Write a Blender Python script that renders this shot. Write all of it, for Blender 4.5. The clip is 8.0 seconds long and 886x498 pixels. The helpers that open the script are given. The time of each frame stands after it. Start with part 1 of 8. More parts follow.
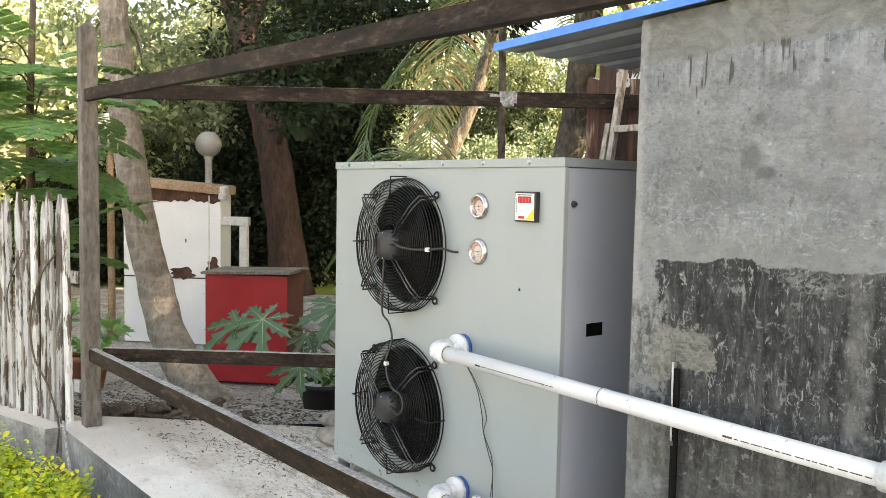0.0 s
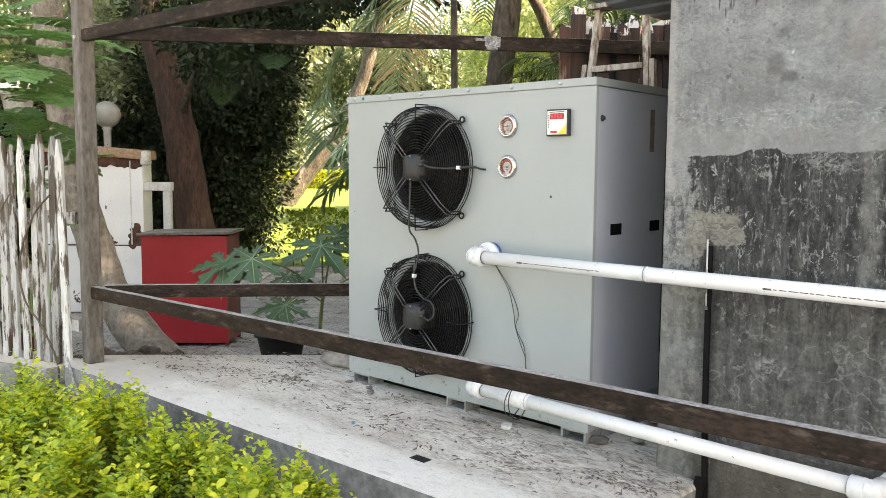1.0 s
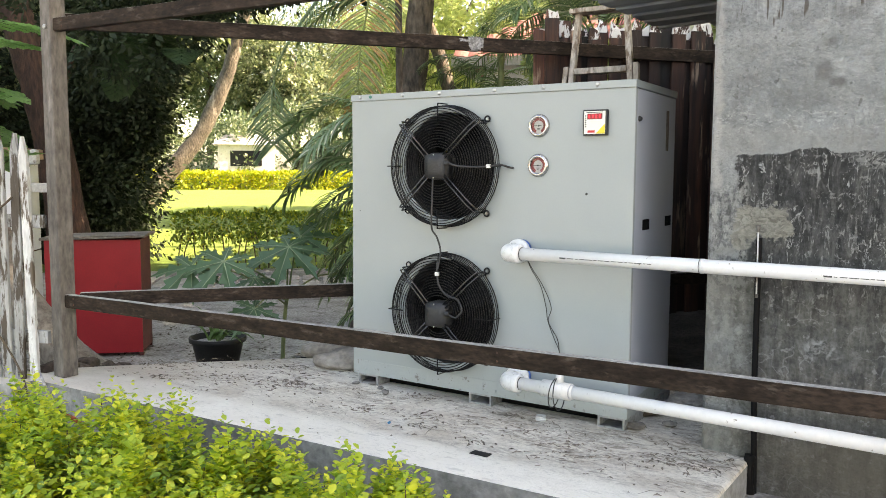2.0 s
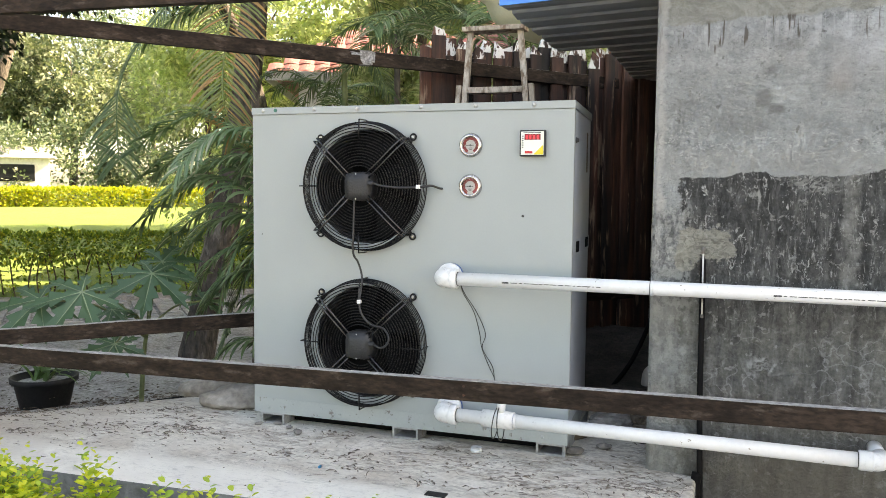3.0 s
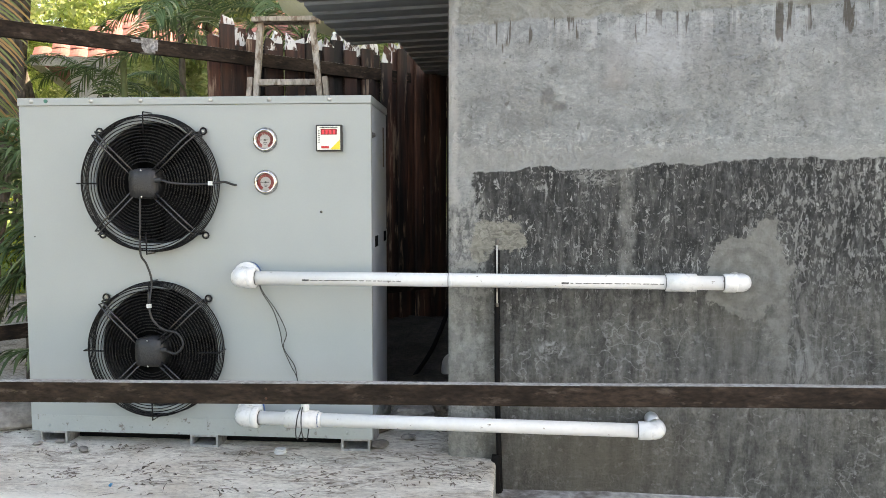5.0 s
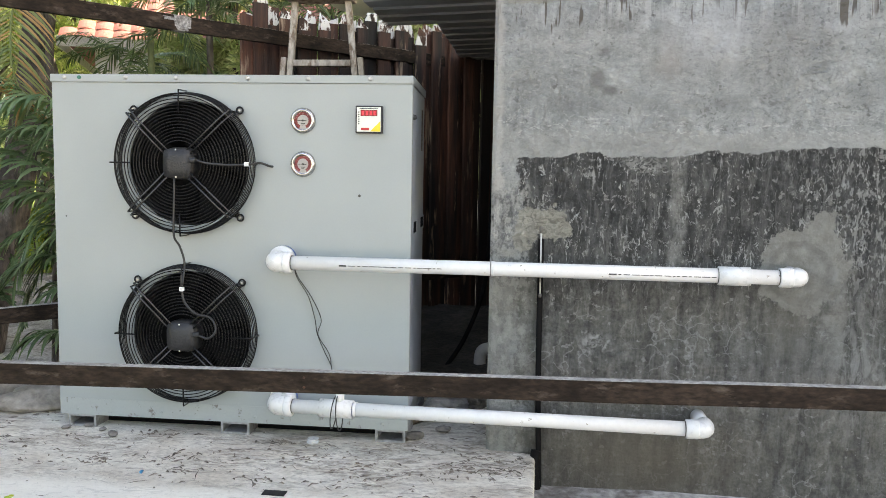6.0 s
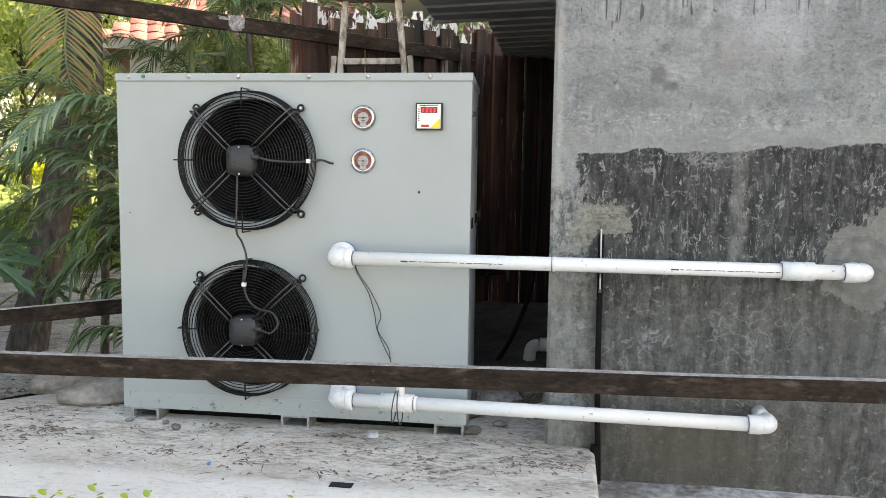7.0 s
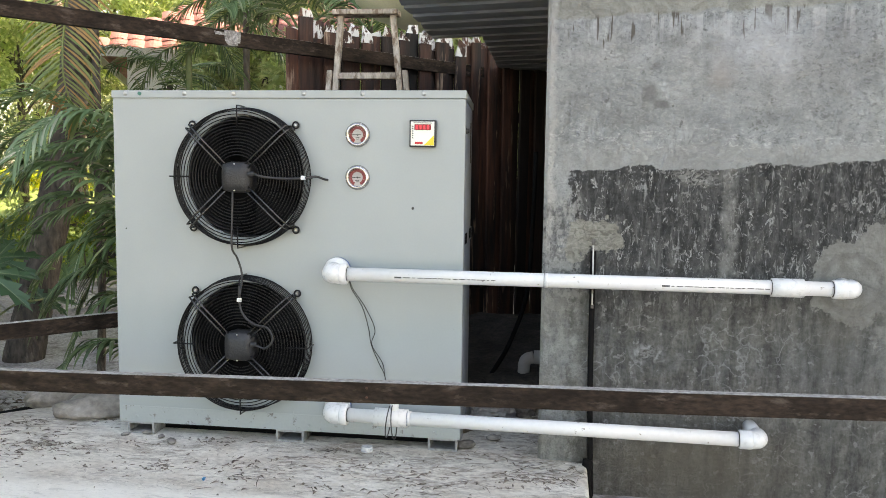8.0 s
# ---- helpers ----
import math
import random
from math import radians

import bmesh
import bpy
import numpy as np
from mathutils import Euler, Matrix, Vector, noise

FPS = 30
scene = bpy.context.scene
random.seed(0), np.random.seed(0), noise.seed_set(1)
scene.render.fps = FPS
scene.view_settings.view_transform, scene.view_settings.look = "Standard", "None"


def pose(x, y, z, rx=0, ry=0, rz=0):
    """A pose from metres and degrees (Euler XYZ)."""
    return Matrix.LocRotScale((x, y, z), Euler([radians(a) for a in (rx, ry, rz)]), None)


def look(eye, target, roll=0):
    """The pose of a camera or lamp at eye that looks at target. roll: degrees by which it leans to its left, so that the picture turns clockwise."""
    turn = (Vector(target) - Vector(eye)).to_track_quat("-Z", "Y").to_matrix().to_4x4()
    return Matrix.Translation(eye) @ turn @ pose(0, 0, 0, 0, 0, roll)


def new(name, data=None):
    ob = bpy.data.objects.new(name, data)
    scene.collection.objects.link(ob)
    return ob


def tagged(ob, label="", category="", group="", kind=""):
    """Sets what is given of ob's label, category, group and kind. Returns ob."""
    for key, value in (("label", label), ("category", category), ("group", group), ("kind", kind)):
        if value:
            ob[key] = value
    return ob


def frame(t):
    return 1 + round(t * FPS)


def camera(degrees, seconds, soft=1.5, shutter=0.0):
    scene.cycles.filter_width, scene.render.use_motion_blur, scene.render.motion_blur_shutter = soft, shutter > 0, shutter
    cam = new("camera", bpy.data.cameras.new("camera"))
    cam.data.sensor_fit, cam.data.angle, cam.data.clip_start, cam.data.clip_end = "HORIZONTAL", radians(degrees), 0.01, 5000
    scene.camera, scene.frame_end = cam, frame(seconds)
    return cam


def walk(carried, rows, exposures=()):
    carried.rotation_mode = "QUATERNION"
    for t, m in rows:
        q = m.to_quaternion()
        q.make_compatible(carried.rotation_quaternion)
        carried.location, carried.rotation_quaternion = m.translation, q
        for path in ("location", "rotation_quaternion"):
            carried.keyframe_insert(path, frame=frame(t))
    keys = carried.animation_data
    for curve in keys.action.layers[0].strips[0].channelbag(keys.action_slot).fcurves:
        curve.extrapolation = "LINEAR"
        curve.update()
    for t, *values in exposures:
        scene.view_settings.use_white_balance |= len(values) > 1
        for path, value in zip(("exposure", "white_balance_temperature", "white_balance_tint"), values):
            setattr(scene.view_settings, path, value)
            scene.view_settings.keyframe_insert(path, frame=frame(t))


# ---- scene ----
cam = camera(56.1, 8.0, soft=0.7)
PATH = [
    (0, (3.248, -1.93, 1.281), (1.678, -0.701, 1.133), 1.1),
    (0.5, (3.221, -2.217, 1.122), (1.799, -0.82, 0.955), 0.3),
    (1, (3.12, -2.611, 1.043), (1.747, -1.169, 0.852), 0.4),
    (1.2, (3.013, -2.735, 1.028), (1.663, -1.273, 0.834), 0.4),
    (2.3, (2.379, -3.133, 1.042), (1.418, -1.388, 0.863), 0.2),
    (2.5, (2.248, -3.125, 1.053), (1.38, -1.331, 0.884), 0.2),
    (3, (1.972, -3.167, 1.044), (1.321, -1.282, 0.899), 0.6),
    (3.5, (1.827, -3.232, 1.059), (1.319, -1.303, 0.916), -0.8),
    (4, (1.845, -3.242, 1.054), (1.466, -1.284, 0.91), -0.5),
    (4.5, (1.941, -3.227, 1.055), (1.693, -1.248, 0.909), -0.3),
    (4.7, (1.956, -3.202, 1.063), (1.785, -1.215, 0.911), -0.3),
    (5.8, (1.902, -3.054, 1.043), (1.692, -1.074, 0.853), 1.1),
    (6, (1.856, -3.058, 1.046), (1.641, -1.079, 0.854), 1.0),
    (6.5, (1.755, -3.087, 1.041), (1.523, -1.11, 0.846), 0.9),
    (7, (1.725, -3.099, 1.032), (1.455, -1.127, 0.838), 0.8),
    (7.5, (1.721, -3.106, 1.039), (1.455, -1.133, 0.843), 0.9),
    (8, (1.743, -3.12, 1.074), (1.478, -1.146, 0.893), 0.8),
]
walk(cam, [(t, look(eye, target, roll)) for t, eye, target, roll in PATH],
     exposures=((0.0, 2.60, 9700, 14.5), (1.2, 2.56, 9600, 14.5), (2.5, 2.5, 9200, 14.5), (8.0, 2.5, 9100, 14.5)))

# ---- daylight ----
SUN_ELEVATION, SUN_AZIMUTH = 40.0, 62.0   # azimuth: degrees from +y towards +x
world = bpy.data.worlds.new("sky")
scene.world = world
world.use_nodes = True
wn = world.node_tree
sky = wn.nodes.new("ShaderNodeTexSky")
sky.sky_type = 'NISHITA'
sky.sun_disc = False
sky.sun_elevation = radians(SUN_ELEVATION)
sky.sun_rotation = radians(SUN_AZIMUTH)
sky.air_density, sky.dust_density = 1.0, 2.0
wn.links.new(sky.outputs[0], wn.nodes["Background"].inputs[0])
wn.nodes["Background"].inputs[1].default_value = 0.15
sun_data = bpy.data.lights.new("sun", 'SUN')
sun_data.energy, sun_data.angle, sun_data.color = 4.5, radians(0.6), (1.0, 0.94, 0.84)
sun = new("sun", sun_data)
_e, _a = radians(SUN_ELEVATION), radians(SUN_AZIMUTH)
SUN_DIR = Vector((math.cos(_e) * math.sin(_a), math.cos(_e) * math.cos(_a), math.sin(_e)))
sun.matrix_world = look(SUN_DIR * 30, (0, 0, 0))

# ---- garden axes: U runs along fence, rails and drive, V away from the slab ----
ANG = 43.0
U = Vector((math.cos(radians(ANG)), math.sin(radians(ANG)), 0))
V = Vector((-U.y, U.x, 0))


def uv(u, v, z=0.0):
    return U * u + V * v + Vector((0, 0, z))


def smooth(a, b, x):
    t = min(1.0, max(0.0, (x - a) / (b - a)))
    return t * t * (3 - 2 * t)


def height(x, y):
    """Ground level: bank behind the slab, flat drive, lawn that rises gently to the far hedge."""
    v = x * V.x + y * V.y
    z = -0.12 - 0.21 * max(0.0, v - 0.75)
    z = max(z, -0.80)
    front = smooth(-0.2, -0.75, y) if v < 0.9 else 0.0
    z = z * (1 - max(front, 0)) + -0.62 * max(front, 0)
    if v < 0.72 and y > -0.75 and x < 1.6:
        z = min(z, -0.14)
    if v > 12:
        z += 0.65 * smooth(12, 46, v)
    if v > -1 and x > 0.2 and y > 0.9:      # soil bank in the gap by the wall
        z = max(z, -0.05 + 0.15 * smooth(1.2, 2.3, y) * smooth(1.0, 1.4, x))
    z += 0.012 * noise.noise(Vector((x * 2.3, y * 2.3, 0))) + 0.02 * noise.noise(Vector((x * 0.5, y * 0.5, 3)))
    return z


# ---- material helpers ----
def base_mat(name):
    m = bpy.data.materials.new(name)
    m.use_nodes = True
    return m, m.node_tree, m.node_tree.nodes["Principled BSDF"]


def nd(nt, kind, **values):
    n = nt.nodes.new(kind)
    for k, v in values.items():
        n.inputs[k.replace("_", " ")].default_value = v
    return n


def rgb(c):
    return (c[0], c[1], c[2], 1.0)


def coords(nt, stretch=(1, 1, 1), turn=(0, 0, 0), space="Object"):
    tc = nt.nodes.new("ShaderNodeTexCoord")
    mp = nt.nodes.new("ShaderNodeMapping")
    mp.inputs["Scale"].default_value = stretch
    mp.inputs["Rotation"].default_value = turn
    nt.links.new(tc.outputs[space], mp.inputs[0])
    return mp.outputs[0]


def noise_fac(nt, vec, scale, detail=4.0, lo=0.35, hi=0.65, rough=0.55, distort=0.0):
    n = nd(nt, "ShaderNodeTexNoise", Scale=scale, Detail=detail, Roughness=rough, Distortion=distort)
    nt.links.new(vec, n.inputs["Vector"])
    r = nt.nodes.new("ShaderNodeMapRange")
    r.inputs["From Min"].default_value, r.inputs["From Max"].default_value = lo, hi
    nt.links.new(n.outputs[0], r.inputs[0])
    return r.outputs[0]


def socket(nt, inp, value):
    if isinstance(value, bpy.types.NodeSocket):
        nt.links.new(value, inp)
    else:
        inp.default_value = rgb(value) if isinstance(value, (tuple, list)) else value


def mix(nt, fac, a, b, mode='MIX'):
    n = nt.nodes.new("ShaderNodeMix")
    n.data_type, n.blend_type = 'RGBA', mode
    socket(nt, n.inputs[0], fac)
    socket(nt, n.inputs[6], a)
    socket(nt, n.inputs[7], b)
    return n.outputs[2]


def op(nt, kind, a, b=0.0, c=0.0):
    n = nt.nodes.new("ShaderNodeMath")
    n.operation = kind
    n.use_clamp = False
    socket(nt, n.inputs[0], a)
    socket(nt, n.inputs[1], b)
    socket(nt, n.inputs[2], c)
    return n.outputs[0]


def ramp(nt, value, lo, hi, kind='SMOOTHSTEP'):
    r = nt.nodes.new("ShaderNodeMapRange")
    r.interpolation_type = kind
    r.inputs["From Min"].default_value, r.inputs["From Max"].default_value = lo, hi
    nt.links.new(value, r.inputs[0])
    return r.outputs[0]


def bump(nt, bsdf, fac, strength=0.3, distance=0.01):
    b = nd(nt, "ShaderNodeBump", Strength=strength, Distance=distance)
    nt.links.new(fac, b.inputs["Height"])
    nt.links.new(b.outputs[0], bsdf.inputs["Normal"])


def surf(name, c1, c2, scale=6.0, rough=0.6, metal=0.0, stretch=(1, 1, 1), grain=60.0, grain_amount=0.25,
         bumpy=0.25, dist=0.004, dirt=None, dirt_scale=2.5, dirt_lo=0.55, dirt_hi=0.7, vary=0.0, spec=0.5):
    """Paint, wood, metal or stone: two tones in large patches, fine grain, and dirt or wear in patches of its own."""
    m, nt, b = base_mat(name)
    vec = coords(nt, stretch)
    col = mix(nt, noise_fac(nt, vec, scale), c1, c2)
    g = noise_fac(nt, vec, grain, 6.0, 0.3, 0.7)
    dark = tuple(v * (1 - grain_amount * 1.6) for v in (1, 1, 1))
    col = mix(nt, g, mix(nt, 1.0, col, dark, 'MULTIPLY'), col)
    if dirt:
        col = mix(nt, noise_fac(nt, vec, dirt_scale, 8.0, dirt_lo, dirt_hi, 0.65), col, dirt)
    if vary:
        oi = nt.nodes.new("ShaderNodeObjectInfo")
        k = op(nt, 'MULTIPLY_ADD', oi.outputs["Random"], vary * 2, 1 - vary)
        cc = nt.nodes.new("ShaderNodeCombineColor")
        for i in range(3):
            nt.links.new(k, cc.inputs[i])
        col = mix(nt, 1.0, col, cc.outputs[0], 'MULTIPLY')
    nt.links.new(col, b.inputs["Base Color"])
    b.inputs["Metallic"].default_value = metal
    b.inputs["Specular IOR Level"].default_value = spec
    nt.links.new(op(nt, 'MULTIPLY_ADD', g, 0.12, rough - 0.06), b.inputs["Roughness"])
    bump(nt, b, g, bumpy, dist)
    return m


def leaf_mat(name, c1, c2, c3=None, rough=0.5, through_light=0.35, share3=0.12):
    """Leaf: colour varies from leaf to leaf, light shines through."""
    m, nt, b = base_mat(name)
    geo = nt.nodes.new("ShaderNodeNewGeometry")
    col = mix(nt, geo.outputs["Random Per Island"], c1, c2)
    if c3:
        wn_ = nt.nodes.new("ShaderNodeTexWhiteNoise")
        wn_.noise_dimensions = '1D'
        nt.links.new(geo.outputs["Random Per Island"], wn_.inputs["W"])
        col = mix(nt, ramp(nt, wn_.outputs[0], 1 - share3 - 0.02, 1 - share3 + 0.02), col, c3)
    nt.links.new(col, b.inputs["Base Color"])
    b.inputs["Roughness"].default_value = rough
    b.inputs["Specular IOR Level"].default_value = 0.4
    tr = nt.nodes.new("ShaderNodeBsdfTranslucent")
    nt.links.new(mix(nt, 1.0, col, (1.05, 1.12, 0.72), 'MULTIPLY'), tr.inputs[0])
    ms = nt.nodes.new("ShaderNodeMixShader")
    ms.inputs[0].default_value = through_light
    nt.links.new(b.outputs[0], ms.inputs[1])
    nt.links.new(tr.outputs[0], ms.inputs[2])
    nt.links.new(ms.outputs[0], nt.nodes["Material Output"].inputs[0])
    return m


# ---- materials ----
GREY_PAINT = surf("grey_white_powder_coat", (0.299, 0.334, 0.332), (0.327, 0.361, 0.358), 2.0, 0.42, grain=140, grain_amount=0.02, bumpy=0.03, dist=0.001,
                  dirt=(0.25, 0.25, 0.235), dirt_scale=34, dirt_lo=0.715, dirt_hi=0.73)
GREY_SKIRT = surf("scuffed_powder_coat", (0.324, 0.357, 0.354), (0.353, 0.386, 0.382), 3.0, 0.5, grain=90, grain_amount=0.04, bumpy=0.05, dist=0.001,
                  dirt=(0.17, 0.16, 0.145), dirt_scale=22, dirt_lo=0.585, dirt_hi=0.635)
# casing paint for the right side, with bluish sky light mixed into the colour
SIDE_SKY_PAINT = surf("sky_tinted_powder_coat", (0.415, 0.445, 0.50), (0.445, 0.475, 0.53), 2.0, 0.36, grain=140, grain_amount=0.03, bumpy=0.03, dist=0.001)
BLACK_WIRE = surf("black_coated_wire", (0.006, 0.006, 0.007), (0.010, 0.010, 0.011), 8, 0.3, grain=80, grain_amount=0.1, spec=0.22)
SPOKE_BLACK = surf("glossy_black_bar", (0.014, 0.014, 0.015), (0.020, 0.020, 0.021), 8, 0.24, grain=80, grain_amount=0.1, spec=0.7)
BLACK_PLASTIC = surf("black_plastic", (0.018, 0.018, 0.019), (0.03, 0.03, 0.031), 10, 0.5, grain=120, grain_amount=0.15)
# near-black in place of missing light inside, beneath and in recesses of the unit
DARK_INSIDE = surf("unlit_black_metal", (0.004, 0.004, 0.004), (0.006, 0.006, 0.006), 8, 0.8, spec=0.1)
FOOT_ZINC = surf("dull_zinc_channel", (0.30, 0.31, 0.31), (0.44, 0.44, 0.43), 18, 0.5, metal=0.25, grain=70, grain_amount=0.25, dirt=(0.16, 0.13, 0.11), dirt_scale=30, dirt_lo=0.58, dirt_hi=0.66)
STEEL = surf("zinc_steel", (0.5, 0.5, 0.49), (0.62, 0.62, 0.6), 14, 0.35, metal=0.9, grain_amount=0.2)
CHROME = surf("chrome", (0.36, 0.34, 0.335), (0.60, 0.58, 0.57), 60, 0.16, metal=1.0, grain_amount=0.03, bumpy=0.0)
PVC = surf("white_pvc", (0.68, 0.68, 0.68), (0.74, 0.74, 0.73), 5, 0.35, grain=70, grain_amount=0.04, bumpy=0.03, dist=0.001,
           dirt=(0.20, 0.17, 0.14), dirt_scale=44, dirt_lo=0.645, dirt_hi=0.68)
PVC_FIT = surf("white_pvc_fitting", (0.66, 0.67, 0.67), (0.72, 0.72, 0.71), 9, 0.3, grain=60, grain_amount=0.05, bumpy=0.04, dist=0.001,
               dirt=(0.45, 0.42, 0.36), dirt_scale=18, dirt_lo=0.66, dirt_hi=0.74)
BLUE_RING = surf("blue_rubber", (0.03, 0.12, 0.42), (0.04, 0.16, 0.5), 12, 0.5)
INK = surf("black_ink", (0.03, 0.03, 0.03), (0.12, 0.12, 0.12), 160, 0.6, grain=200)
DARK_WOOD = surf("dark_stained_wood", (0.021, 0.0135, 0.0098), (0.060, 0.040, 0.029), 13.0, 0.7, stretch=(0.45, 0.45, 1.2), grain=80, grain_amount=0.45, bumpy=0.4, dist=0.002,
                 dirt=(0.095, 0.073, 0.058), dirt_scale=26, dirt_lo=0.57, dirt_hi=0.72, spec=0.15)
GREY_POST = surf("weathered_grey_brown_post", (0.095, 0.080, 0.069), (0.22, 0.195, 0.172), 3.5, 0.75, stretch=(1, 1, 0.35), grain=50, grain_amount=0.4, bumpy=0.5,
                 dirt=(0.40, 0.37, 0.33), dirt_scale=5, dirt_lo=0.60, dirt_hi=0.72)
FENCE_WOOD = surf("brown_stained_planks", (0.014, 0.008, 0.006), (0.135, 0.054, 0.034), 9.0, 0.7, stretch=(1, 1, 0.12), grain=40, grain_amount=0.45, bumpy=0.5,
                  dirt=(0.30, 0.21, 0.15), dirt_scale=15, dirt_lo=0.58, dirt_hi=0.66, vary=0.85)
RAIL_TOP = surf("dusty_worn_rail_top", (0.38, 0.355, 0.33), (0.55, 0.53, 0.50), 7, 0.85, grain=60, grain_amount=0.4)
FENCE_TIP = surf("flaking_white_on_brown", (0.03, 0.018, 0.013), (0.16, 0.07, 0.045), 6, 0.8, stretch=(1, 1, 0.4), grain=50, grain_amount=0.3, bumpy=0.5,
                 dirt=(0.72, 0.70, 0.67), dirt_scale=22, dirt_lo=0.47, dirt_hi=0.51)
PICKET = surf("peeling_white_paint_wood", (0.52, 0.52, 0.50), (0.67, 0.68, 0.67), 4, 0.75, stretch=(1, 1, 0.22), grain=40, grain_amount=0.3, bumpy=0.6,
              dirt=(0.09, 0.07, 0.052), dirt_scale=20, dirt_lo=0.50, dirt_hi=0.56, vary=0.3)
LADDER_WOOD = surf("worn_cream_wood", (0.44, 0.355, 0.27), (0.62, 0.54, 0.45), 7, 0.75, stretch=(1, 1, 0.4), grain=45, grain_amount=0.4, bumpy=0.5,
                   dirt=(0.15, 0.10, 0.065), dirt_scale=20, dirt_lo=0.51, dirt_hi=0.60)
RED_PAINT = surf("red_painted_sheet", (0.35, 0.012, 0.020), (0.42, 0.018, 0.026), 2.2, 0.5, grain=70, grain_amount=0.12, bumpy=0.1,
                 dirt=(0.10, 0.012, 0.012), dirt_scale=3, dirt_lo=0.6, dirt_hi=0.75)
RED_SIDE = surf("rusty_red_sheet", (0.09, 0.022, 0.017), (0.15, 0.035, 0.026), 4, 0.7, grain=60, grain_amount=0.3)
GREY_BOARD = surf("weathered_grey_board", (0.20, 0.16, 0.13), (0.32, 0.28, 0.24), 6, 0.85, grain=40, grain_amount=0.4, bumpy=0.5)
BROWN_STONE = surf("brown_rough_stone", (0.10, 0.075, 0.062), (0.20, 0.155, 0.13), 7, 0.95, grain=30, grain_amount=0.4, bumpy=0.8, dist=0.01)
BROWN_LITTER = surf("dry_brown_leaves", (0.05, 0.036, 0.026), (0.17, 0.12, 0.085), 8, 0.9, vary=0.0)
LEAF_VEIN = surf("pale_leaf_vein", (0.22, 0.30, 0.16), (0.30, 0.38, 0.22), 20, 0.5)
# brown soil of the gap, its colour lowered to hold the shade there
SHADED_SOIL = surf("gap_shaded_soil", (0.045, 0.038, 0.033), (0.11, 0.095, 0.082), 6, 0.95, grain=40, grain_amount=0.4, bumpy=0.8, dist=0.01)
WHITE_RUST = surf("white_enamel_with_rust", (0.66, 0.67, 0.68), (0.74, 0.74, 0.74), 2, 0.45, grain=50, grain_amount=0.05, bumpy=0.1,
                  dirt=(0.045, 0.018, 0.012), dirt_scale=3.1, dirt_lo=0.645, dirt_hi=0.66)
RUST = surf("rusty_edge", (0.05, 0.02, 0.013), (0.16, 0.065, 0.035), 9, 0.85, grain=50, grain_amount=0.4, bumpy=0.5)
TAN_CAP = surf("tan_timber_cap", (0.34, 0.20, 0.12), (0.46, 0.31, 0.20), 5, 0.75, grain=40, grain_amount=0.3)
OLD_WHITE = surf("old_white_paint", (0.55, 0.54, 0.52), (0.66, 0.65, 0.62), 6, 0.7, grain=40, grain_amount=0.2,
                 dirt=(0.12, 0.08, 0.06), dirt_scale=9, dirt_lo=0.62, dirt_hi=0.68)
ROOF_STEEL = surf("grey_corrugated_steel", (0.27, 0.29, 0.295), (0.36, 0.38, 0.385), 3, 0.45, metal=0.3, stretch=(0.4, 2, 1), grain=50, grain_amount=0.2, bumpy=0.1,
                  dirt=(0.10, 0.09, 0.08), dirt_scale=5, dirt_lo=0.58, dirt_hi=0.75)
BLUE_EDGE = surf("blue_painted_sheet_edge", (0.03, 0.22, 0.75), (0.05, 0.28, 0.82), 9, 0.45, grain=60, grain_amount=0.1)
CREAM = surf("cream_painted_metal", (0.62, 0.62, 0.44), (0.7, 0.69, 0.52), 5, 0.45, grain=60, grain_amount=0.06)
SOIL = surf("grey_sandy_soil", (0.43, 0.41, 0.39), (0.60, 0.58, 0.56), 2.2, 0.95, grain=35, grain_amount=0.4, bumpy=0.7, dist=0.01,
            dirt=(0.13, 0.11, 0.095), dirt_scale=5, dirt_lo=0.52, dirt_hi=0.68)
GRASS = surf("mown_lawn", (0.14, 0.22, 0.035), (0.22, 0.30, 0.05), 0.35, 0.9, grain=18, grain_amount=0.3, bumpy=0.6, dist=0.02)
CONCRETE_PIECE = surf("concrete_paver", (0.40, 0.37, 0.35), (0.52, 0.49, 0.46), 5, 0.9, grain=40, grain_amount=0.25, bumpy=0.4, vary=0.1)
BARK_DARK = surf("red_brown_bark", (0.06, 0.032, 0.024), (0.12, 0.062, 0.045), 5, 0.9, stretch=(1, 1, 0.25), grain=22, grain_amount=0.5, bumpy=0.8, dist=0.02)
BARK_GREY = surf("grey_brown_bark", (0.10, 0.08, 0.065), (0.20, 0.165, 0.135), 4, 0.9, stretch=(1, 1, 0.4), grain=22, grain_amount=0.5, bumpy=0.8, dist=0.02,
                 dirt=(0.34, 0.30, 0.26), dirt_scale=3, dirt_lo=0.58, dirt_hi=0.7)
STEM_GREEN = surf("green_stem", (0.14, 0.19, 0.07), (0.24, 0.26, 0.12), 8, 0.6, stretch=(1, 1, 0.4), grain=40, grain_amount=0.25)
TWIG = surf("brown_twig", (0.09, 0.065, 0.045), (0.16, 0.12, 0.08), 9, 0.85)
POT_BLACK = surf("black_plastic_pot", (0.02, 0.02, 0.021), (0.035, 0.034, 0.033), 7, 0.6, grain=50, grain_amount=0.2, spec=0.25)
TERRACOTTA = surf("terracotta", (0.30, 0.10, 0.055), (0.38, 0.15, 0.08), 7, 0.85)
STONE = surf("rough_grey_stone", (0.17, 0.155, 0.14), (0.32, 0.295, 0.27), 7, 0.95, grain=30, grain_amount=0.4, bumpy=0.8, dist=0.01)
ROOF_TILE = surf("red_clay_roof_tile", (0.32, 0.115, 0.105), (0.43, 0.18, 0.165), 3, 0.8, grain=30, grain_amount=0.2, vary=0.18)
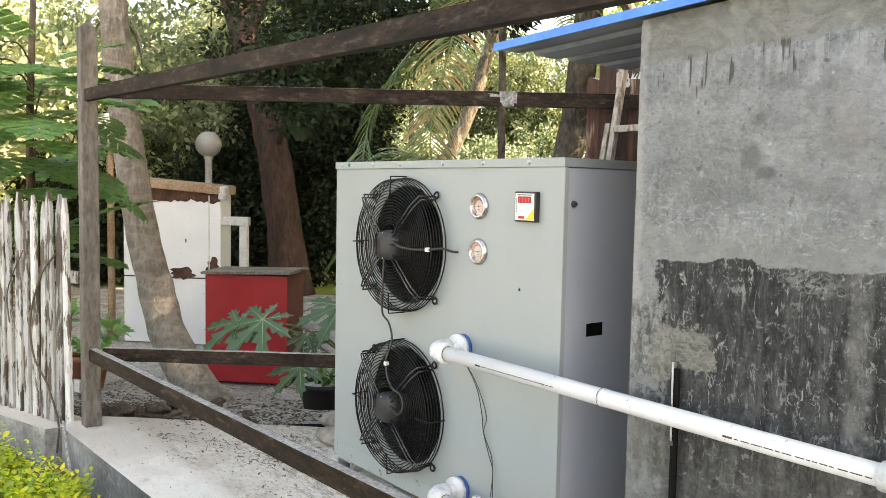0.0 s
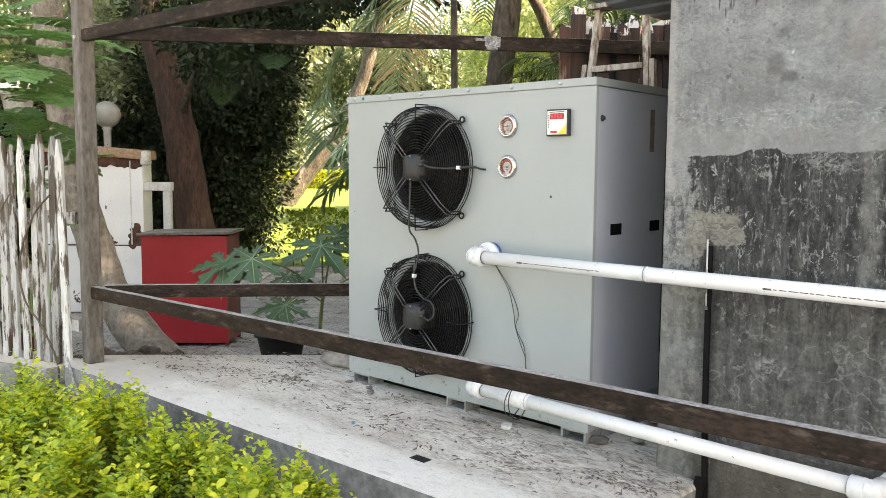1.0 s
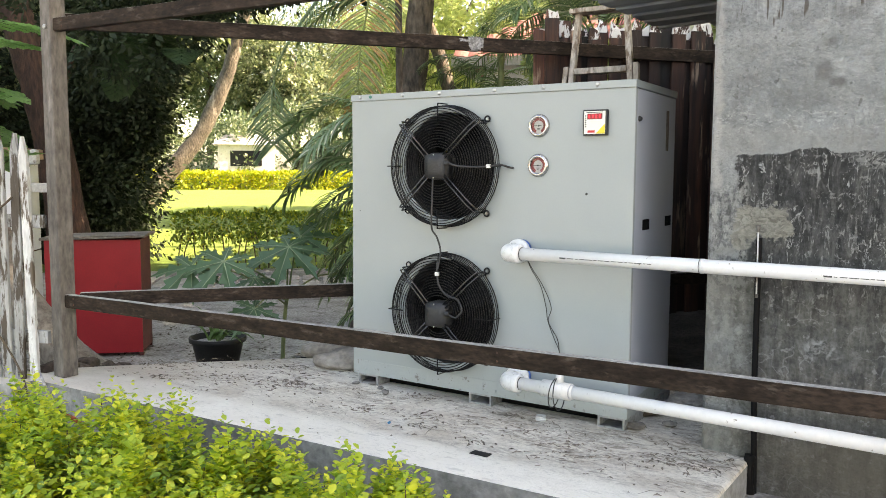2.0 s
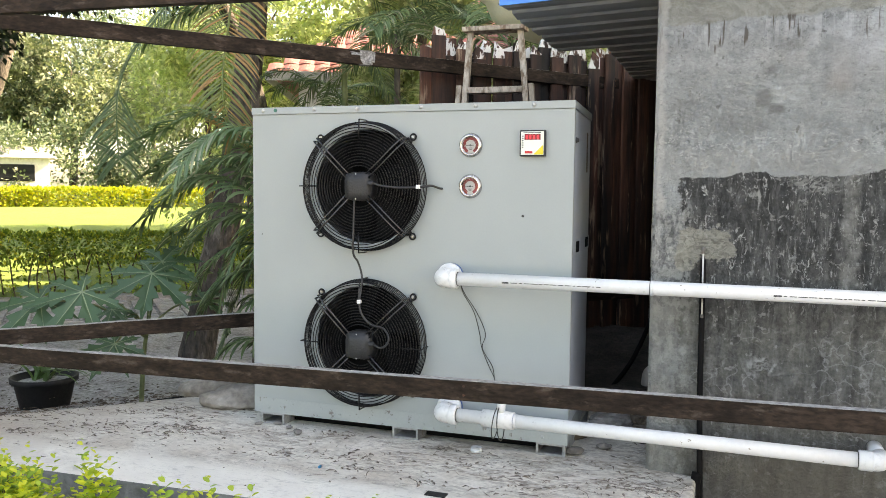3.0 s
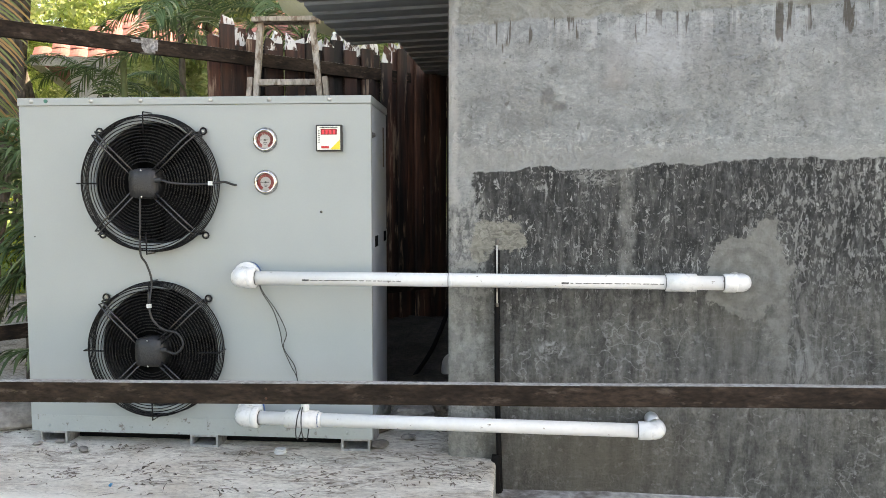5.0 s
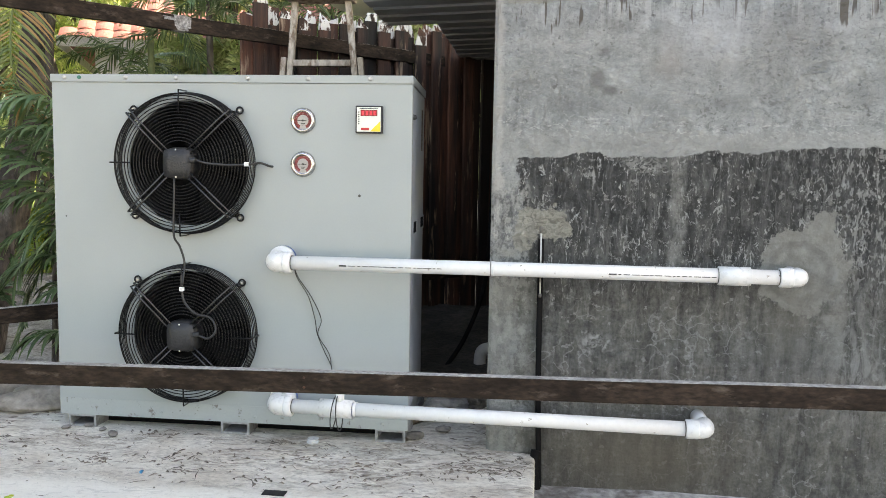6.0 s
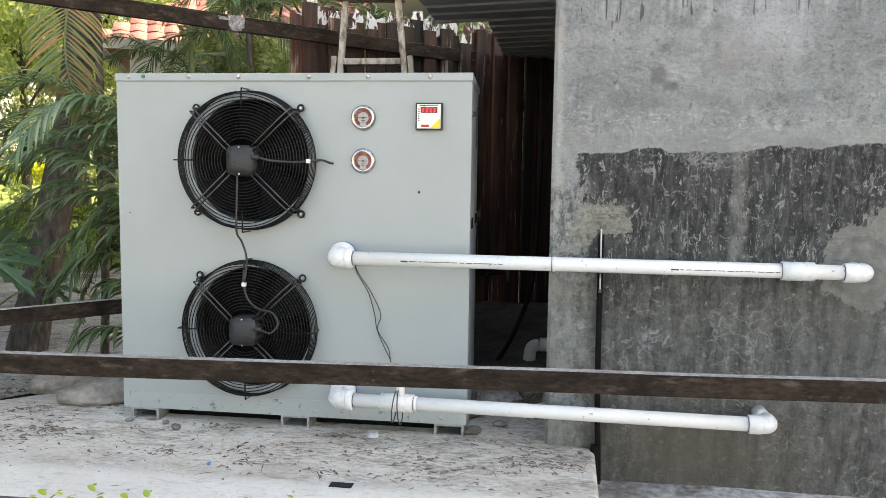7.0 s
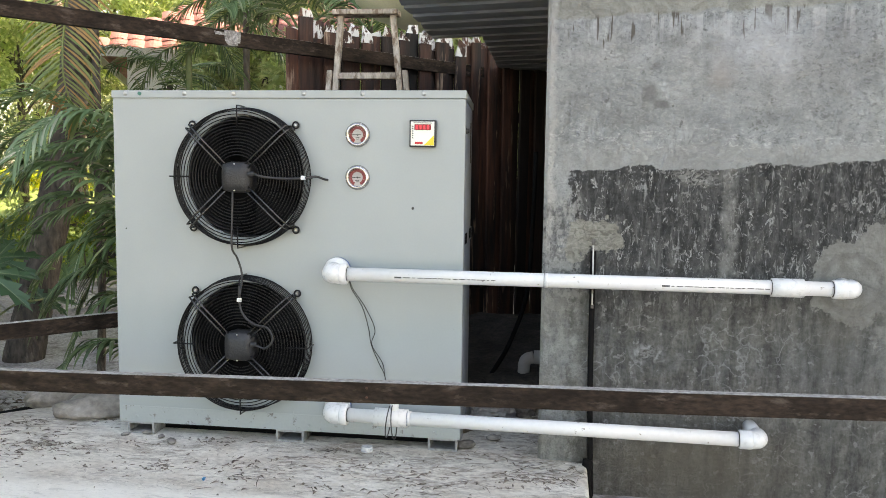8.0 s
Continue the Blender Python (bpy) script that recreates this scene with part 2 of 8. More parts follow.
HOUSE_WALL = surf("white_house_wall", (0.76, 0.765, 0.76), (0.82, 0.825, 0.82), 1.2, 0.85, grain=25, grain_amount=0.08)
GLOBE = surf("dusty_white_globe", (0.34, 0.335, 0.31), (0.44, 0.43, 0.40), 4, 0.4, grain=40, grain_amount=0.1)
DARK_GLASS = surf("dark_glass", (0.015, 0.017, 0.02), (0.02, 0.022, 0.025), 2, 0.1, grain_amount=0.0, bumpy=0.0)
RUBBER = surf("black_rubber", (0.006, 0.006, 0.006), (0.011, 0.010, 0.010), 8, 0.8, spec=0.12)
TAPE_WHITE = surf("torn_clear_tape", (0.20, 0.185, 0.18), (0.46, 0.44, 0.43), 45, 0.35, grain=90, grain_amount=0.4, bumpy=0.6, dist=0.003)
BLUE_SCRAP = surf("blue_plastic_scrap", (0.03, 0.25, 0.5), (0.05, 0.35, 0.6), 20, 0.4)
LITTER = surf("dry_brown_litter", (0.12, 0.094, 0.074), (0.34, 0.28, 0.23), 25, 0.9)
PALE_STONE = surf("dusty_brown_grey_stone", (0.29, 0.245, 0.205), (0.43, 0.38, 0.33), 7, 0.95, grain=30, grain_amount=0.3, bumpy=0.6, dist=0.008)
GAUGE_WHITE = surf("gauge_dial_white", (0.40, 0.38, 0.37), (0.48, 0.46, 0.45), 12, 0.5, grain_amount=0.03)
GAUGE_RED = surf("gauge_dial_red", (0.19, 0.016, 0.018), (0.26, 0.026, 0.028), 12, 0.5, grain_amount=0.05)
PANEL_CREAM = surf("controller_face_cream", (0.72, 0.73, 0.66), (0.76, 0.77, 0.70), 8, 0.5, grain_amount=0.02)
PANEL_YELLOW = surf("controller_yellow", (0.72, 0.56, 0.03), (0.78, 0.62, 0.05), 8, 0.5, grain_amount=0.02)
PANEL_RED = surf("controller_red", (0.52, 0.02, 0.02), (0.6, 0.03, 0.03), 8, 0.5, grain_amount=0.02)
GREEN_DOT = surf("green_screw_cap", (0.02, 0.16, 0.12), (0.03, 0.2, 0.15), 8, 0.4)
HOSE_ORANGE = surf("orange_hose", (0.50, 0.12, 0.06), (0.58, 0.17, 0.09), 8, 0.5)
PAPER = surf("crumpled_grey_sheet", (0.40, 0.38, 0.37), (0.52, 0.50, 0.48), 8, 0.8, grain=30, grain_amount=0.3, bumpy=0.5)

LEAF_GOLD = leaf_mat("golden_hedge_leaf", (0.54, 0.61, 0.07), (0.27, 0.42, 0.07), (0.72, 0.71, 0.09), 0.45, 0.4, 0.32)
# near-black green: the deep shade of shrubs and boughs is in the colour
LEAF_DEEP_SHADE = leaf_mat("shade_darkened_leaf", (0.013, 0.025, 0.011), (0.027, 0.045, 0.019), None, 0.75, 0.08)
LEAF_MID = leaf_mat("garden_tree_leaf", (0.06, 0.12, 0.03), (0.14, 0.22, 0.045), (0.30, 0.36, 0.08), 0.5, 0.35, 0.15)
# pale, low-contrast tones put sun and haze into the farther leaves
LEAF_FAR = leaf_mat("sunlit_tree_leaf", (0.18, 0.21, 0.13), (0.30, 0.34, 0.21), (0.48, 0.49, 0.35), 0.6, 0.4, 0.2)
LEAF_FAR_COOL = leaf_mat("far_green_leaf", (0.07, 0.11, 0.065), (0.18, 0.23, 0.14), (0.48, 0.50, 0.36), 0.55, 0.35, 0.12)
# paler still: the glow of light through the crowns is in the colour
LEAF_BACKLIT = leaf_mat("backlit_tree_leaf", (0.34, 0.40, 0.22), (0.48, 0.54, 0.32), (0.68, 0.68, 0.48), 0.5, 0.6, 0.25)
# greener inner leaves of the golden shrubs, their shade put into the darker colour
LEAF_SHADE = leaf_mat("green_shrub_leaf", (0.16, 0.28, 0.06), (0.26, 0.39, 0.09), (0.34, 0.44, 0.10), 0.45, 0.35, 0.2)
LEAF_HEDGE = leaf_mat("clipped_hedge_leaf", (0.10, 0.18, 0.03), (0.22, 0.30, 0.05), (0.40, 0.42, 0.05), 0.5, 0.35, 0.2)
LEAF_YELLOW_HEDGE = leaf_mat("yellow_hedge_leaf", (0.38, 0.40, 0.04), (0.24, 0.32, 0.04), (0.55, 0.50, 0.06), 0.5, 0.35, 0.3)
# the third tone paints the sky's gloss onto a share of the leaflets
LEAF_PALM = leaf_mat("palm_leaflet", (0.11, 0.19, 0.095), (0.22, 0.31, 0.165), (0.42, 0.46, 0.33), 0.24, 0.25, 0.14)
LEAF_PALM_BROWN = leaf_mat("yellowing_palm_leaflet", (0.14, 0.20, 0.075), (0.24, 0.24, 0.09), (0.38, 0.22, 0.09), 0.4, 0.3, 0.35)
LEAF_PALM_DARK = leaf_mat("dark_palm_leaflet", (0.065, 0.115, 0.055), (0.14, 0.21, 0.10), (0.30, 0.36, 0.20), 0.3, 0.3, 0.14)
LEAF_PAPAYA = leaf_mat("papaya_leaf", (0.045, 0.105, 0.055), (0.07, 0.135, 0.07), None, 0.36, 0.15)
LEAF_FERN = leaf_mat("feathery_leaflet", (0.17, 0.34, 0.13), (0.27, 0.46, 0.19), None, 0.45, 0.45)
LEAF_FEATHER = leaf_mat("dark_feathery_leaflet", (0.035, 0.075, 0.032), (0.06, 0.11, 0.05), None, 0.5, 0.25)
LEAF_POT = leaf_mat("potted_leaf", (0.06, 0.13, 0.035), (0.12, 0.2, 0.06), None, 0.45, 0.2)


def display_mat():
    m, nt, b = base_mat("red_led_digit")
    b.inputs["Base Color"].default_value = (0.5, 0.01, 0.02, 1)
    b.inputs["Emission Color"].default_value = (1.0, 0.03, 0.06, 1)
    b.inputs["Emission Strength"].default_value = 0.22
    return m


LED = display_mat()
LED_WINDOW = surf("dark_red_display_window", (0.20, 0.006, 0.014), (0.25, 0.008, 0.018), 9, 0.25, grain_amount=0.02)


def glass_mat():
    m, nt, b = base_mat("clear_glass")
    b.inputs["Base Color"].default_value = (1, 1, 1, 1)
    b.inputs["Roughness"].default_value = 0.03
    b.inputs["Transmission Weight"].default_value = 1.0
    b.inputs["IOR"].default_value = 1.2
    return m


GLASS = glass_mat()


def wall_mat():
    """Cement render: pale above, a dark damp coat with a ragged top edge and pale runs, a web of salt lines lower down, mortar patches at the pipes."""
    m, nt, b = base_mat("stained_cement_render")
    vec = coords(nt)
    sep = nt.nodes.new("ShaderNodeSeparateXYZ")
    nt.links.new(vec, sep.inputs[0])
    x, z = sep.outputs[0], sep.outputs[2]
    big = noise_fac(nt, vec, 2.3, 6, 0.36, 0.66)
    mid = noise_fac(nt, vec, 9.0, 8, 0.32, 0.68, 0.62)
    blot = noise_fac(nt, vec, 6.0, 10, 0.54, 0.66, 0.72)
    pits = noise_fac(nt, vec, 26.0, 9, 0.40, 0.60, 0.7)
    fine = noise_fac(nt, vec, 75.0, 8, 0.40, 0.60, 0.7)
    streak = noise_fac(nt, coords(nt, (24, 24, 3.4)), 1.0, 6, 0.34, 0.66, 0.6)

    def times(col, k, f=1.0):
        return mix(nt, f, col, (k, k, k), 'MULTIPLY')

    # pale coat
    worm = noise_fac(nt, coords(nt, (1, 1, 1.7)), 34.0, 6, 0.44, 0.56, 0.6, 1.6)
    col = mix(nt, big, (0.47, 0.495, 0.49), (0.68, 0.71, 0.70))
    swirl = noise_fac(nt, coords(nt, (1, 1, 1.3)), 7.0, 7, 0.41, 0.57, 0.62, 2.6)
    col = mix(nt, swirl, times(col, 0.84), col)
    broad = noise_fac(nt, coords(nt, (1, 1, 1.4)), 1.5, 5, 0.38, 0.62, 0.6, 0.8)
    col = mix(nt, broad, times(col, 0.80), mix(nt, 1.0, col, (1.10, 1.115, 1.12), 'MULTIPLY'))
    col = mix(nt, mid, times(col, 0.82), col)
    col = mix(nt, pits, times(col, 0.89), col)
    col = mix(nt, worm, times(col, 0.92), col)
    col = mix(nt, fine, times(col, 0.88), col)
    col = mix(nt, op(nt, 'MULTIPLY', blot, 0.42), col, (0.27, 0.28, 0.27))
    crack_n = noise_fac(nt, coords(nt, (1, 1, 0.6)), 13.0, 7, 0.0, 1.0, 0.62, 1.1)
    crest = ramp(nt, op(nt, 'ABSOLUTE', op(nt, 'SUBTRACT', crack_n, 0.5)), 0.03, 0.0)
    crest = op(nt, 'MULTIPLY', crest, noise_fac(nt, vec, 3.0, 4, 0.44, 0.60))
    col = mix(nt, op(nt, 'MULTIPLY', crest, 0.5), col, (0.34, 0.345, 0.335))
    etch = noise_fac(nt, coords(nt, (1, 1, 1.4)), 52.0, 3, 0.46, 0.53, 0.55, 0.9)
    col = mix(nt, etch, times(col, 0.93), col)
    pore = noise_fac(nt, coords(nt, (1, 1, 1.3)), 58.0, 4, 0.565, 0.585, 0.6, 0.5)
    ridge = noise_fac(nt, coords(nt, (1, 1, 1.9)), 36.0, 6, 0.575, 0.595, 0.68, 1.3)
    patchy = noise_fac(nt, vec, 3.4, 5, 0.40, 0.60)
    col = mix(nt, op(nt, 'MULTIPLY', pore, op(nt, 'MULTIPLY_ADD', patchy, 0.6, 0.15)), col, times(col, 0.58))
    col = mix(nt, op(nt, 'MULTIPLY', ridge, op(nt, 'MULTIPLY_ADD', patchy, -0.12, 0.18)), col, (0.80, 0.81, 0.79))
    col = mix(nt, op(nt, 'MULTIPLY', noise_fac(nt, vec, 30.0, 3, 0.66, 0.69), 0.7), col, (0.16, 0.165, 0.155))
    col = mix(nt, op(nt, 'MULTIPLY', streak, 0.15), col, (0.66, 0.665, 0.65))
    # olive band of rough render along the top, with short brown runs below its edge
    brim = op(nt, 'MULTIPLY_ADD', x, 0.045, 1.565)
    over = op(nt, 'SUBTRACT', op(nt, 'MULTIPLY_ADD', mid, 0.03, z), brim)
    top = ramp(nt, over, 0.0, 0.012)
    col = mix(nt, op(nt, 'MULTIPLY', top, 0.62), col, mix(nt, swirl, (0.30, 0.285, 0.225), (0.42, 0.405, 0.34)))
    lane = noise_fac(nt, coords(nt, (30, 0, 2.2)), 1.0, 3, 0.585, 0.605, 0.6, 0.5)
    reach = noise_fac(nt, coords(nt, (12, 0, 0)), 1.0, 3, 0.30, 0.70)
    run_f = op(nt, 'MULTIPLY', lane, op(nt, 'MULTIPLY', ramp(nt, op(nt, 'MULTIPLY_ADD', reach, 0.15, over), -0.012, 0.012), ramp(nt, over, 0.02, 0.004)))
    col = mix(nt, op(nt, 'MULTIPLY', run_f, 0.8), col, (0.12, 0.098, 0.075))
    lane2 = noise_fac(nt, coords(nt, (24, 0, 1.5)), 1.0, 3, 0.55, 0.60, 0.6, 0.6)
    white_run = op(nt, 'MULTIPLY', lane2, op(nt, 'MULTIPLY', ramp(nt, over, -0.16, -0.02), ramp(nt, over, 0.0, -0.01)))
    col = mix(nt, op(nt, 'MULTIPLY', white_run, 0.35), col, (0.84, 0.85, 0.84))
    # paler, smoother corner strip
    strip = ramp(nt, op(nt, 'MULTIPLY_ADD', mid, 0.03, x), 1.755, 1.735)
    col = mix(nt, op(nt, 'MULTIPLY', strip, 0.6), col, (0.68, 0.67, 0.63))
    # band of smoother render just above the dark coat
    band = op(nt, 'MULTIPLY', ramp(nt, z, 1.06, 1.09), ramp(nt, op(nt, 'MULTIPLY_ADD', mid, 0.03, z), 1.22, 1.19))
    col = mix(nt, op(nt, 'MULTIPLY', band, 0.35), col, (0.50, 0.505, 0.48))
    # ragged top edge of the dark coat
    edge_n = noise_fac(nt, coords(nt, (1, 1, 0.3)), 4.2, 4, 0.3, 0.7, 0.5, 0.5)
    edge = op(nt, 'MULTIPLY_ADD', pits, 0.008, op(nt, 'MULTIPLY_ADD', edge_n, 0.040, -0.038))
    edge = op(nt, 'ADD', edge, op(nt, 'MULTIPLY_ADD', x, 0.045, 1.018))
    below = ramp(nt, op(nt, 'SUBTRACT', edge, z), -0.003, 0.003)
    right = ramp(nt, op(nt, 'MULTIPLY_ADD', pits, 0.03, op(nt, 'MULTIPLY_ADD', mid, 0.05, x)), 1.83, 1.85)
    low = ramp(nt, op(nt, 'MULTIPLY_ADD', mid, 0.14, op(nt, 'MULTIPLY', z, -1.0)), -0.98, -0.90)
    low = op(nt, 'MULTIPLY', low, op(nt, 'MULTIPLY_ADD', pits, 0.5, 0.35))
    dark = op(nt, 'MULTIPLY', below, op(nt, 'MAXIMUM', right, low))
    depth = ramp(nt, op(nt, 'MULTIPLY_ADD', big, 0.22, z), 0.50, 0.90)
    tone = mix(nt, depth, (0.184, 0.181, 0.170), (0.080, 0.082, 0.083))
    tone = mix(nt, mid, tone, mix(nt, 1.0, tone, (1.5, 1.5, 1.46), 'MULTIPLY'))
    tone = mix(nt, streak, times(tone, 0.62), mix(nt, 1.0, tone, (1.25, 1.25, 1.22), 'MULTIPLY'))
    tone = mix(nt, pits, times(tone, 0.66), tone)
    tone = mix(nt, fine, times(tone, 0.7), tone)
    # pale runs in the dark coat
    slant = coords(nt, (66, 66, 21.0), (0, radians(5), 0))
    drip = noise_fac(nt, slant, 1.0, 5, 0.59, 0.635, 0.68, 0.9)
    drip = op(nt, 'MULTIPLY', drip, noise_fac(nt, coords(nt, (1, 1, 0.6)), 4.2, 6, 0.46, 0.60))
    drip2 = noise_fac(nt, coords(nt, (44, 44, 6.5), (0, radians(-4), 0)), 1.0, 6, 0.61, 0.64, 0.7)
    flake = op(nt, 'MULTIPLY', noise_fac(nt, coords(nt, (62, 62, 26), (0, radians(-12), 0)), 1.0, 6, 0.53, 0.57, 0.7), ramp(nt, op(nt, 'MULTIPLY_ADD', mid, 0.25, x), 2.82, 3.06))
    dr = op(nt, 'MAXIMUM', drip, op(nt, 'MULTIPLY', op(nt, 'MULTIPLY', drip2, 0.7), pits))
    dr = op(nt, 'MAXIMUM', dr, op(nt, 'MULTIPLY', flake, 0.5))
    dr = op(nt, 'MULTIPLY', dr, ramp(nt, z, 0.45, 0.82))
    tone = mix(nt, op(nt, 'MULTIPLY', dr, 0.85), tone, (0.58, 0.59, 0.57))
    splash = op(nt, 'MULTIPLY', noise_fac(nt, coords(nt, (44, 44, 26), (0, radians(28), 0)), 1.0, 6, 0.57, 0.62, 0.7, 1.4), noise_fac(nt, vec, 5.0, 5, 0.40, 0.56))
    splash = op(nt, 'MULTIPLY', splash, ramp(nt, z, 0.55, 0.80))
    tone = mix(nt, op(nt, 'MULTIPLY', splash, 0.8), tone, (0.56, 0.57, 0.55))
    pale = op(nt, 'MULTIPLY', ramp(nt, op(nt, 'ABSOLUTE', op(nt, 'SUBTRACT', op(nt, 'MULTIPLY_ADD', mid, 0.05, x), 2.395)), 0.045, 0.012), ramp(nt, z, 0.55, 0.75))
    tone = mix(nt, op(nt, 'MULTIPLY', op(nt, 'MULTIPLY', pale, op(nt, 'MULTIPLY_ADD', pits, 0.6, 0.3)), 0.8), tone, (0.36, 0.36, 0.335))
    # faint upright streaks all the way down
    tone = mix(nt, op(nt, 'MULTIPLY', noise_fac(nt, coords(nt, (34, 34, 9.0)), 1.0, 7, 0.48, 0.66, 0.72, 0.6), 0.34), tone, (0.34, 0.345, 0.33))
    speck = noise_fac(nt, vec, 40.0, 4, 0.62, 0.67)
    tone = mix(nt, op(nt, 'MULTIPLY', speck, 0.5), tone, (0.44, 0.44, 0.425))
    # salt lines
    vor = nt.nodes.new("ShaderNodeTexVoronoi")
    vor.feature = 'DISTANCE_TO_EDGE'
    vor.inputs["Scale"].default_value = 11.0
    warp = nd(nt, "ShaderNodeTexNoise", Scale=7.0, Detail=6.0)
    nt.links.new(vec, warp.inputs["Vector"])
    add = nt.nodes.new("ShaderNodeVectorMath")
    add.operation = 'MULTIPLY_ADD'
    nt.links.new(warp.outputs["Color"], add.inputs[0])
    add.inputs[1].default_value = (0.30, 0.30, 0.30)
    nt.links.new(vec, add.inputs[2])
    nt.links.new(add.outputs[0], vor.inputs["Vector"])
    web = ramp(nt, vor.outputs["Distance"], 0.055, 0.0)
    web = op(nt, 'MULTIPLY', web, op(nt, 'MULTIPLY', ramp(nt, z, 0.66, 0.50), noise_fac(nt, vec, 3.5, 6, 0.46, 0.60)))
    tone = mix(nt, op(nt, 'MULTIPLY', op(nt, 'MULTIPLY', web, op(nt, 'MULTIPLY_ADD', pits, 0.6, 0.4)), 0.5), tone, (0.50, 0.505, 0.49))

    def blob(cx, cz, r0, r1, stretch_z=1.0, rag=0.06):
        dx = op(nt, 'SUBTRACT', x, cx)
        dz = op(nt, 'MULTIPLY', op(nt, 'SUBTRACT', z, cz), stretch_z)
        d = op(nt, 'SQRT', op(nt, 'ADD', op(nt, 'MULTIPLY', dx, dx), op(nt, 'MULTIPLY', dz, dz)))
        d = op(nt, 'MULTIPLY_ADD', mid, rag, d)
        return ramp(nt, d, r1, r0)

    star = blob(2.095, 0.43, 0.03, 0.13, 1.0, 0.12)
    tone = mix(nt, op(nt, 'MULTIPLY', op(nt, 'MULTIPLY', star, op(nt, 'MAXIMUM', op(nt, 'MULTIPLY', worm, 0.6), ramp(nt, vor.outputs["Distance"], 0.14, 0.02))), 0.95), tone, (0.54, 0.54, 0.525))
    tone = mix(nt, op(nt, 'MULTIPLY', blob(1.80, 0.43, 0.04, 0.13, 1.0, 0.08), op(nt, 'MULTIPLY', pits, 0.6)), tone, (0.42, 0.42, 0.405))
    tone = mix(nt, op(nt, 'MULTIPLY', blob(2.25, -0.02, 0.1, 0.62, 1.8), 0.75), tone, (0.155, 0.135, 0.105))
    seep = op(nt, 'MULTIPLY', blob(3.02, 0.38, 0.06, 0.26, 0.55, 0.12), noise_fac(nt, coords(nt, (30, 30, 9)), 1.0, 7, 0.46, 0.58, 0.7, 0.8))
    tone = mix(nt, op(nt, 'MULTIPLY', seep, 0.6), tone, (0.46, 0.46, 0.44))
    col = mix(nt, dark, col, tone)
    mott = op(nt, 'MULTIPLY', op(nt, 'MULTIPLY', ramp(nt, x, 1.85, 1.83), ramp(nt, z, 1.03, 0.97)), noise_fac(nt, coords(nt, (1, 1, 0.7)), 30.0, 6, 0.47, 0.55, 0.68))
    col = mix(nt, op(nt, 'MULTIPLY', mott, 0.45), col, (0.60, 0.60, 0.56))
    # grey-olive sheen low on the corner
    col = mix(nt, op(nt, 'MULTIPLY', op(nt, 'MULTIPLY', ramp(nt, z, 0.72, 0.60), ramp(nt, x, 1.90, 1.84)), 0.45), col, mix(nt, pits, (0.17, 0.17, 0.15), (0.32, 0.32, 0.29)))
    patch = op(nt, 'MAXIMUM', blob(1.905, 0.865, 0.115, 0.128, 1.25, 0.10), blob(1.83, 0.815, 0.075, 0.085, 0.75, 0.07))
    col = mix(nt, op(nt, 'MULTIPLY', patch, 0.85), col, mix(nt, worm, mix(nt, pits, (0.22, 0.215, 0.18), (0.35, 0.34, 0.29)), (0.42, 0.41, 0.355)))
    # smooth grey mortar round the upper pipe's end, with a tongue rising from it and one run hanging below
    mortar = op(nt, 'MAXIMUM', blob(2.79, 0.71, 0.172, 0.180, 1.0, 0.06), op(nt, 'MAXIMUM', blob(2.865, 0.80, 0.130, 0.140, 0.72, 0.09), op(nt, 'MULTIPLY', blob(2.93, 0.50, 0.045, 0.075, 0.16, 0.06), 0.8)))
    col = mix(nt, op(nt, 'MULTIPLY', blob(2.75, 0.50, 0.04, 0.16, 0.7, 0.06), 0.6), col, (0.20, 0.19, 0.165))
    col = mix(nt, op(nt, 'MULTIPLY', mortar, 0.88), col, mix(nt, pits, mix(nt, mid, (0.245, 0.245, 0.222), (0.30, 0.30, 0.275)), (0.355, 0.355, 0.33)))
    ring_ = op(nt, 'MULTIPLY', blob(2.79, 0.70, 0.125, 0.135, 1.0, 0.03), op(nt, 'SUBTRACT', 1.0, blob(2.79, 0.70, 0.095, 0.11, 1.0, 0.03)))
    col = mix(nt, op(nt, 'MULTIPLY', ring_, 0.40), col, (0.16, 0.16, 0.15))
    halo = op(nt, 'MULTIPLY', op(nt, 'MULTIPLY', blob(2.85, 0.42, 0.12, 0.42, 0.8), streak), 0.6)
    col = mix(nt, halo, col, mix(nt, pits, (0.20, 0.20, 0.185), (0.31, 0.31, 0.29)))
    soft = op(nt, 'MAXIMUM', op(nt, 'MAXIMUM', blob(1.98, 1.27, 0.03, 0.17, 2.6, 0.10), blob(2.18, 1.29, 0.02, 0.13, 2.6, 0.10)), op(nt, 'MAXIMUM', blob(2.48, 1.28, 0.03, 0.16, 2.4, 0.10), blob(2.27, 1.55, 0.03, 0.12, 1.5, 0.12)))
    col = mix(nt, op(nt, 'MULTIPLY', op(nt, 'MULTIPLY', soft, op(nt, 'MULTIPLY_ADD', pits, 0.6, 0.4)), 0.5), col, (0.24, 0.25, 0.245))
    col = mix(nt, op(nt, 'MULTIPLY', blob(2.46, 1.53, 0.04, 0.26, 1.2, 0.10), 0.45), col, (0.74, 0.77, 0.80))
    col = mix(nt, op(nt, 'MULTIPLY', blob(2.32, 1.42, 0.02, 0.12, 0.8, 0.08), 0.35), col, (0.52, 0.47, 0.43))
    rough_band = op(nt, 'MULTIPLY', op(nt, 'MULTIPLY', ramp(nt, z, 1.15, 1.19), ramp(nt, z, 1.27, 1.22)), ridge)
    col = mix(nt, op(nt, 'MULTIPLY', rough_band, 0.3), col, (0.86, 0.87, 0.85))
    smear = op(nt, 'MULTIPLY', blob(2.25, 1.075, 0.05, 0.15, 2.2, 0.08), worm)
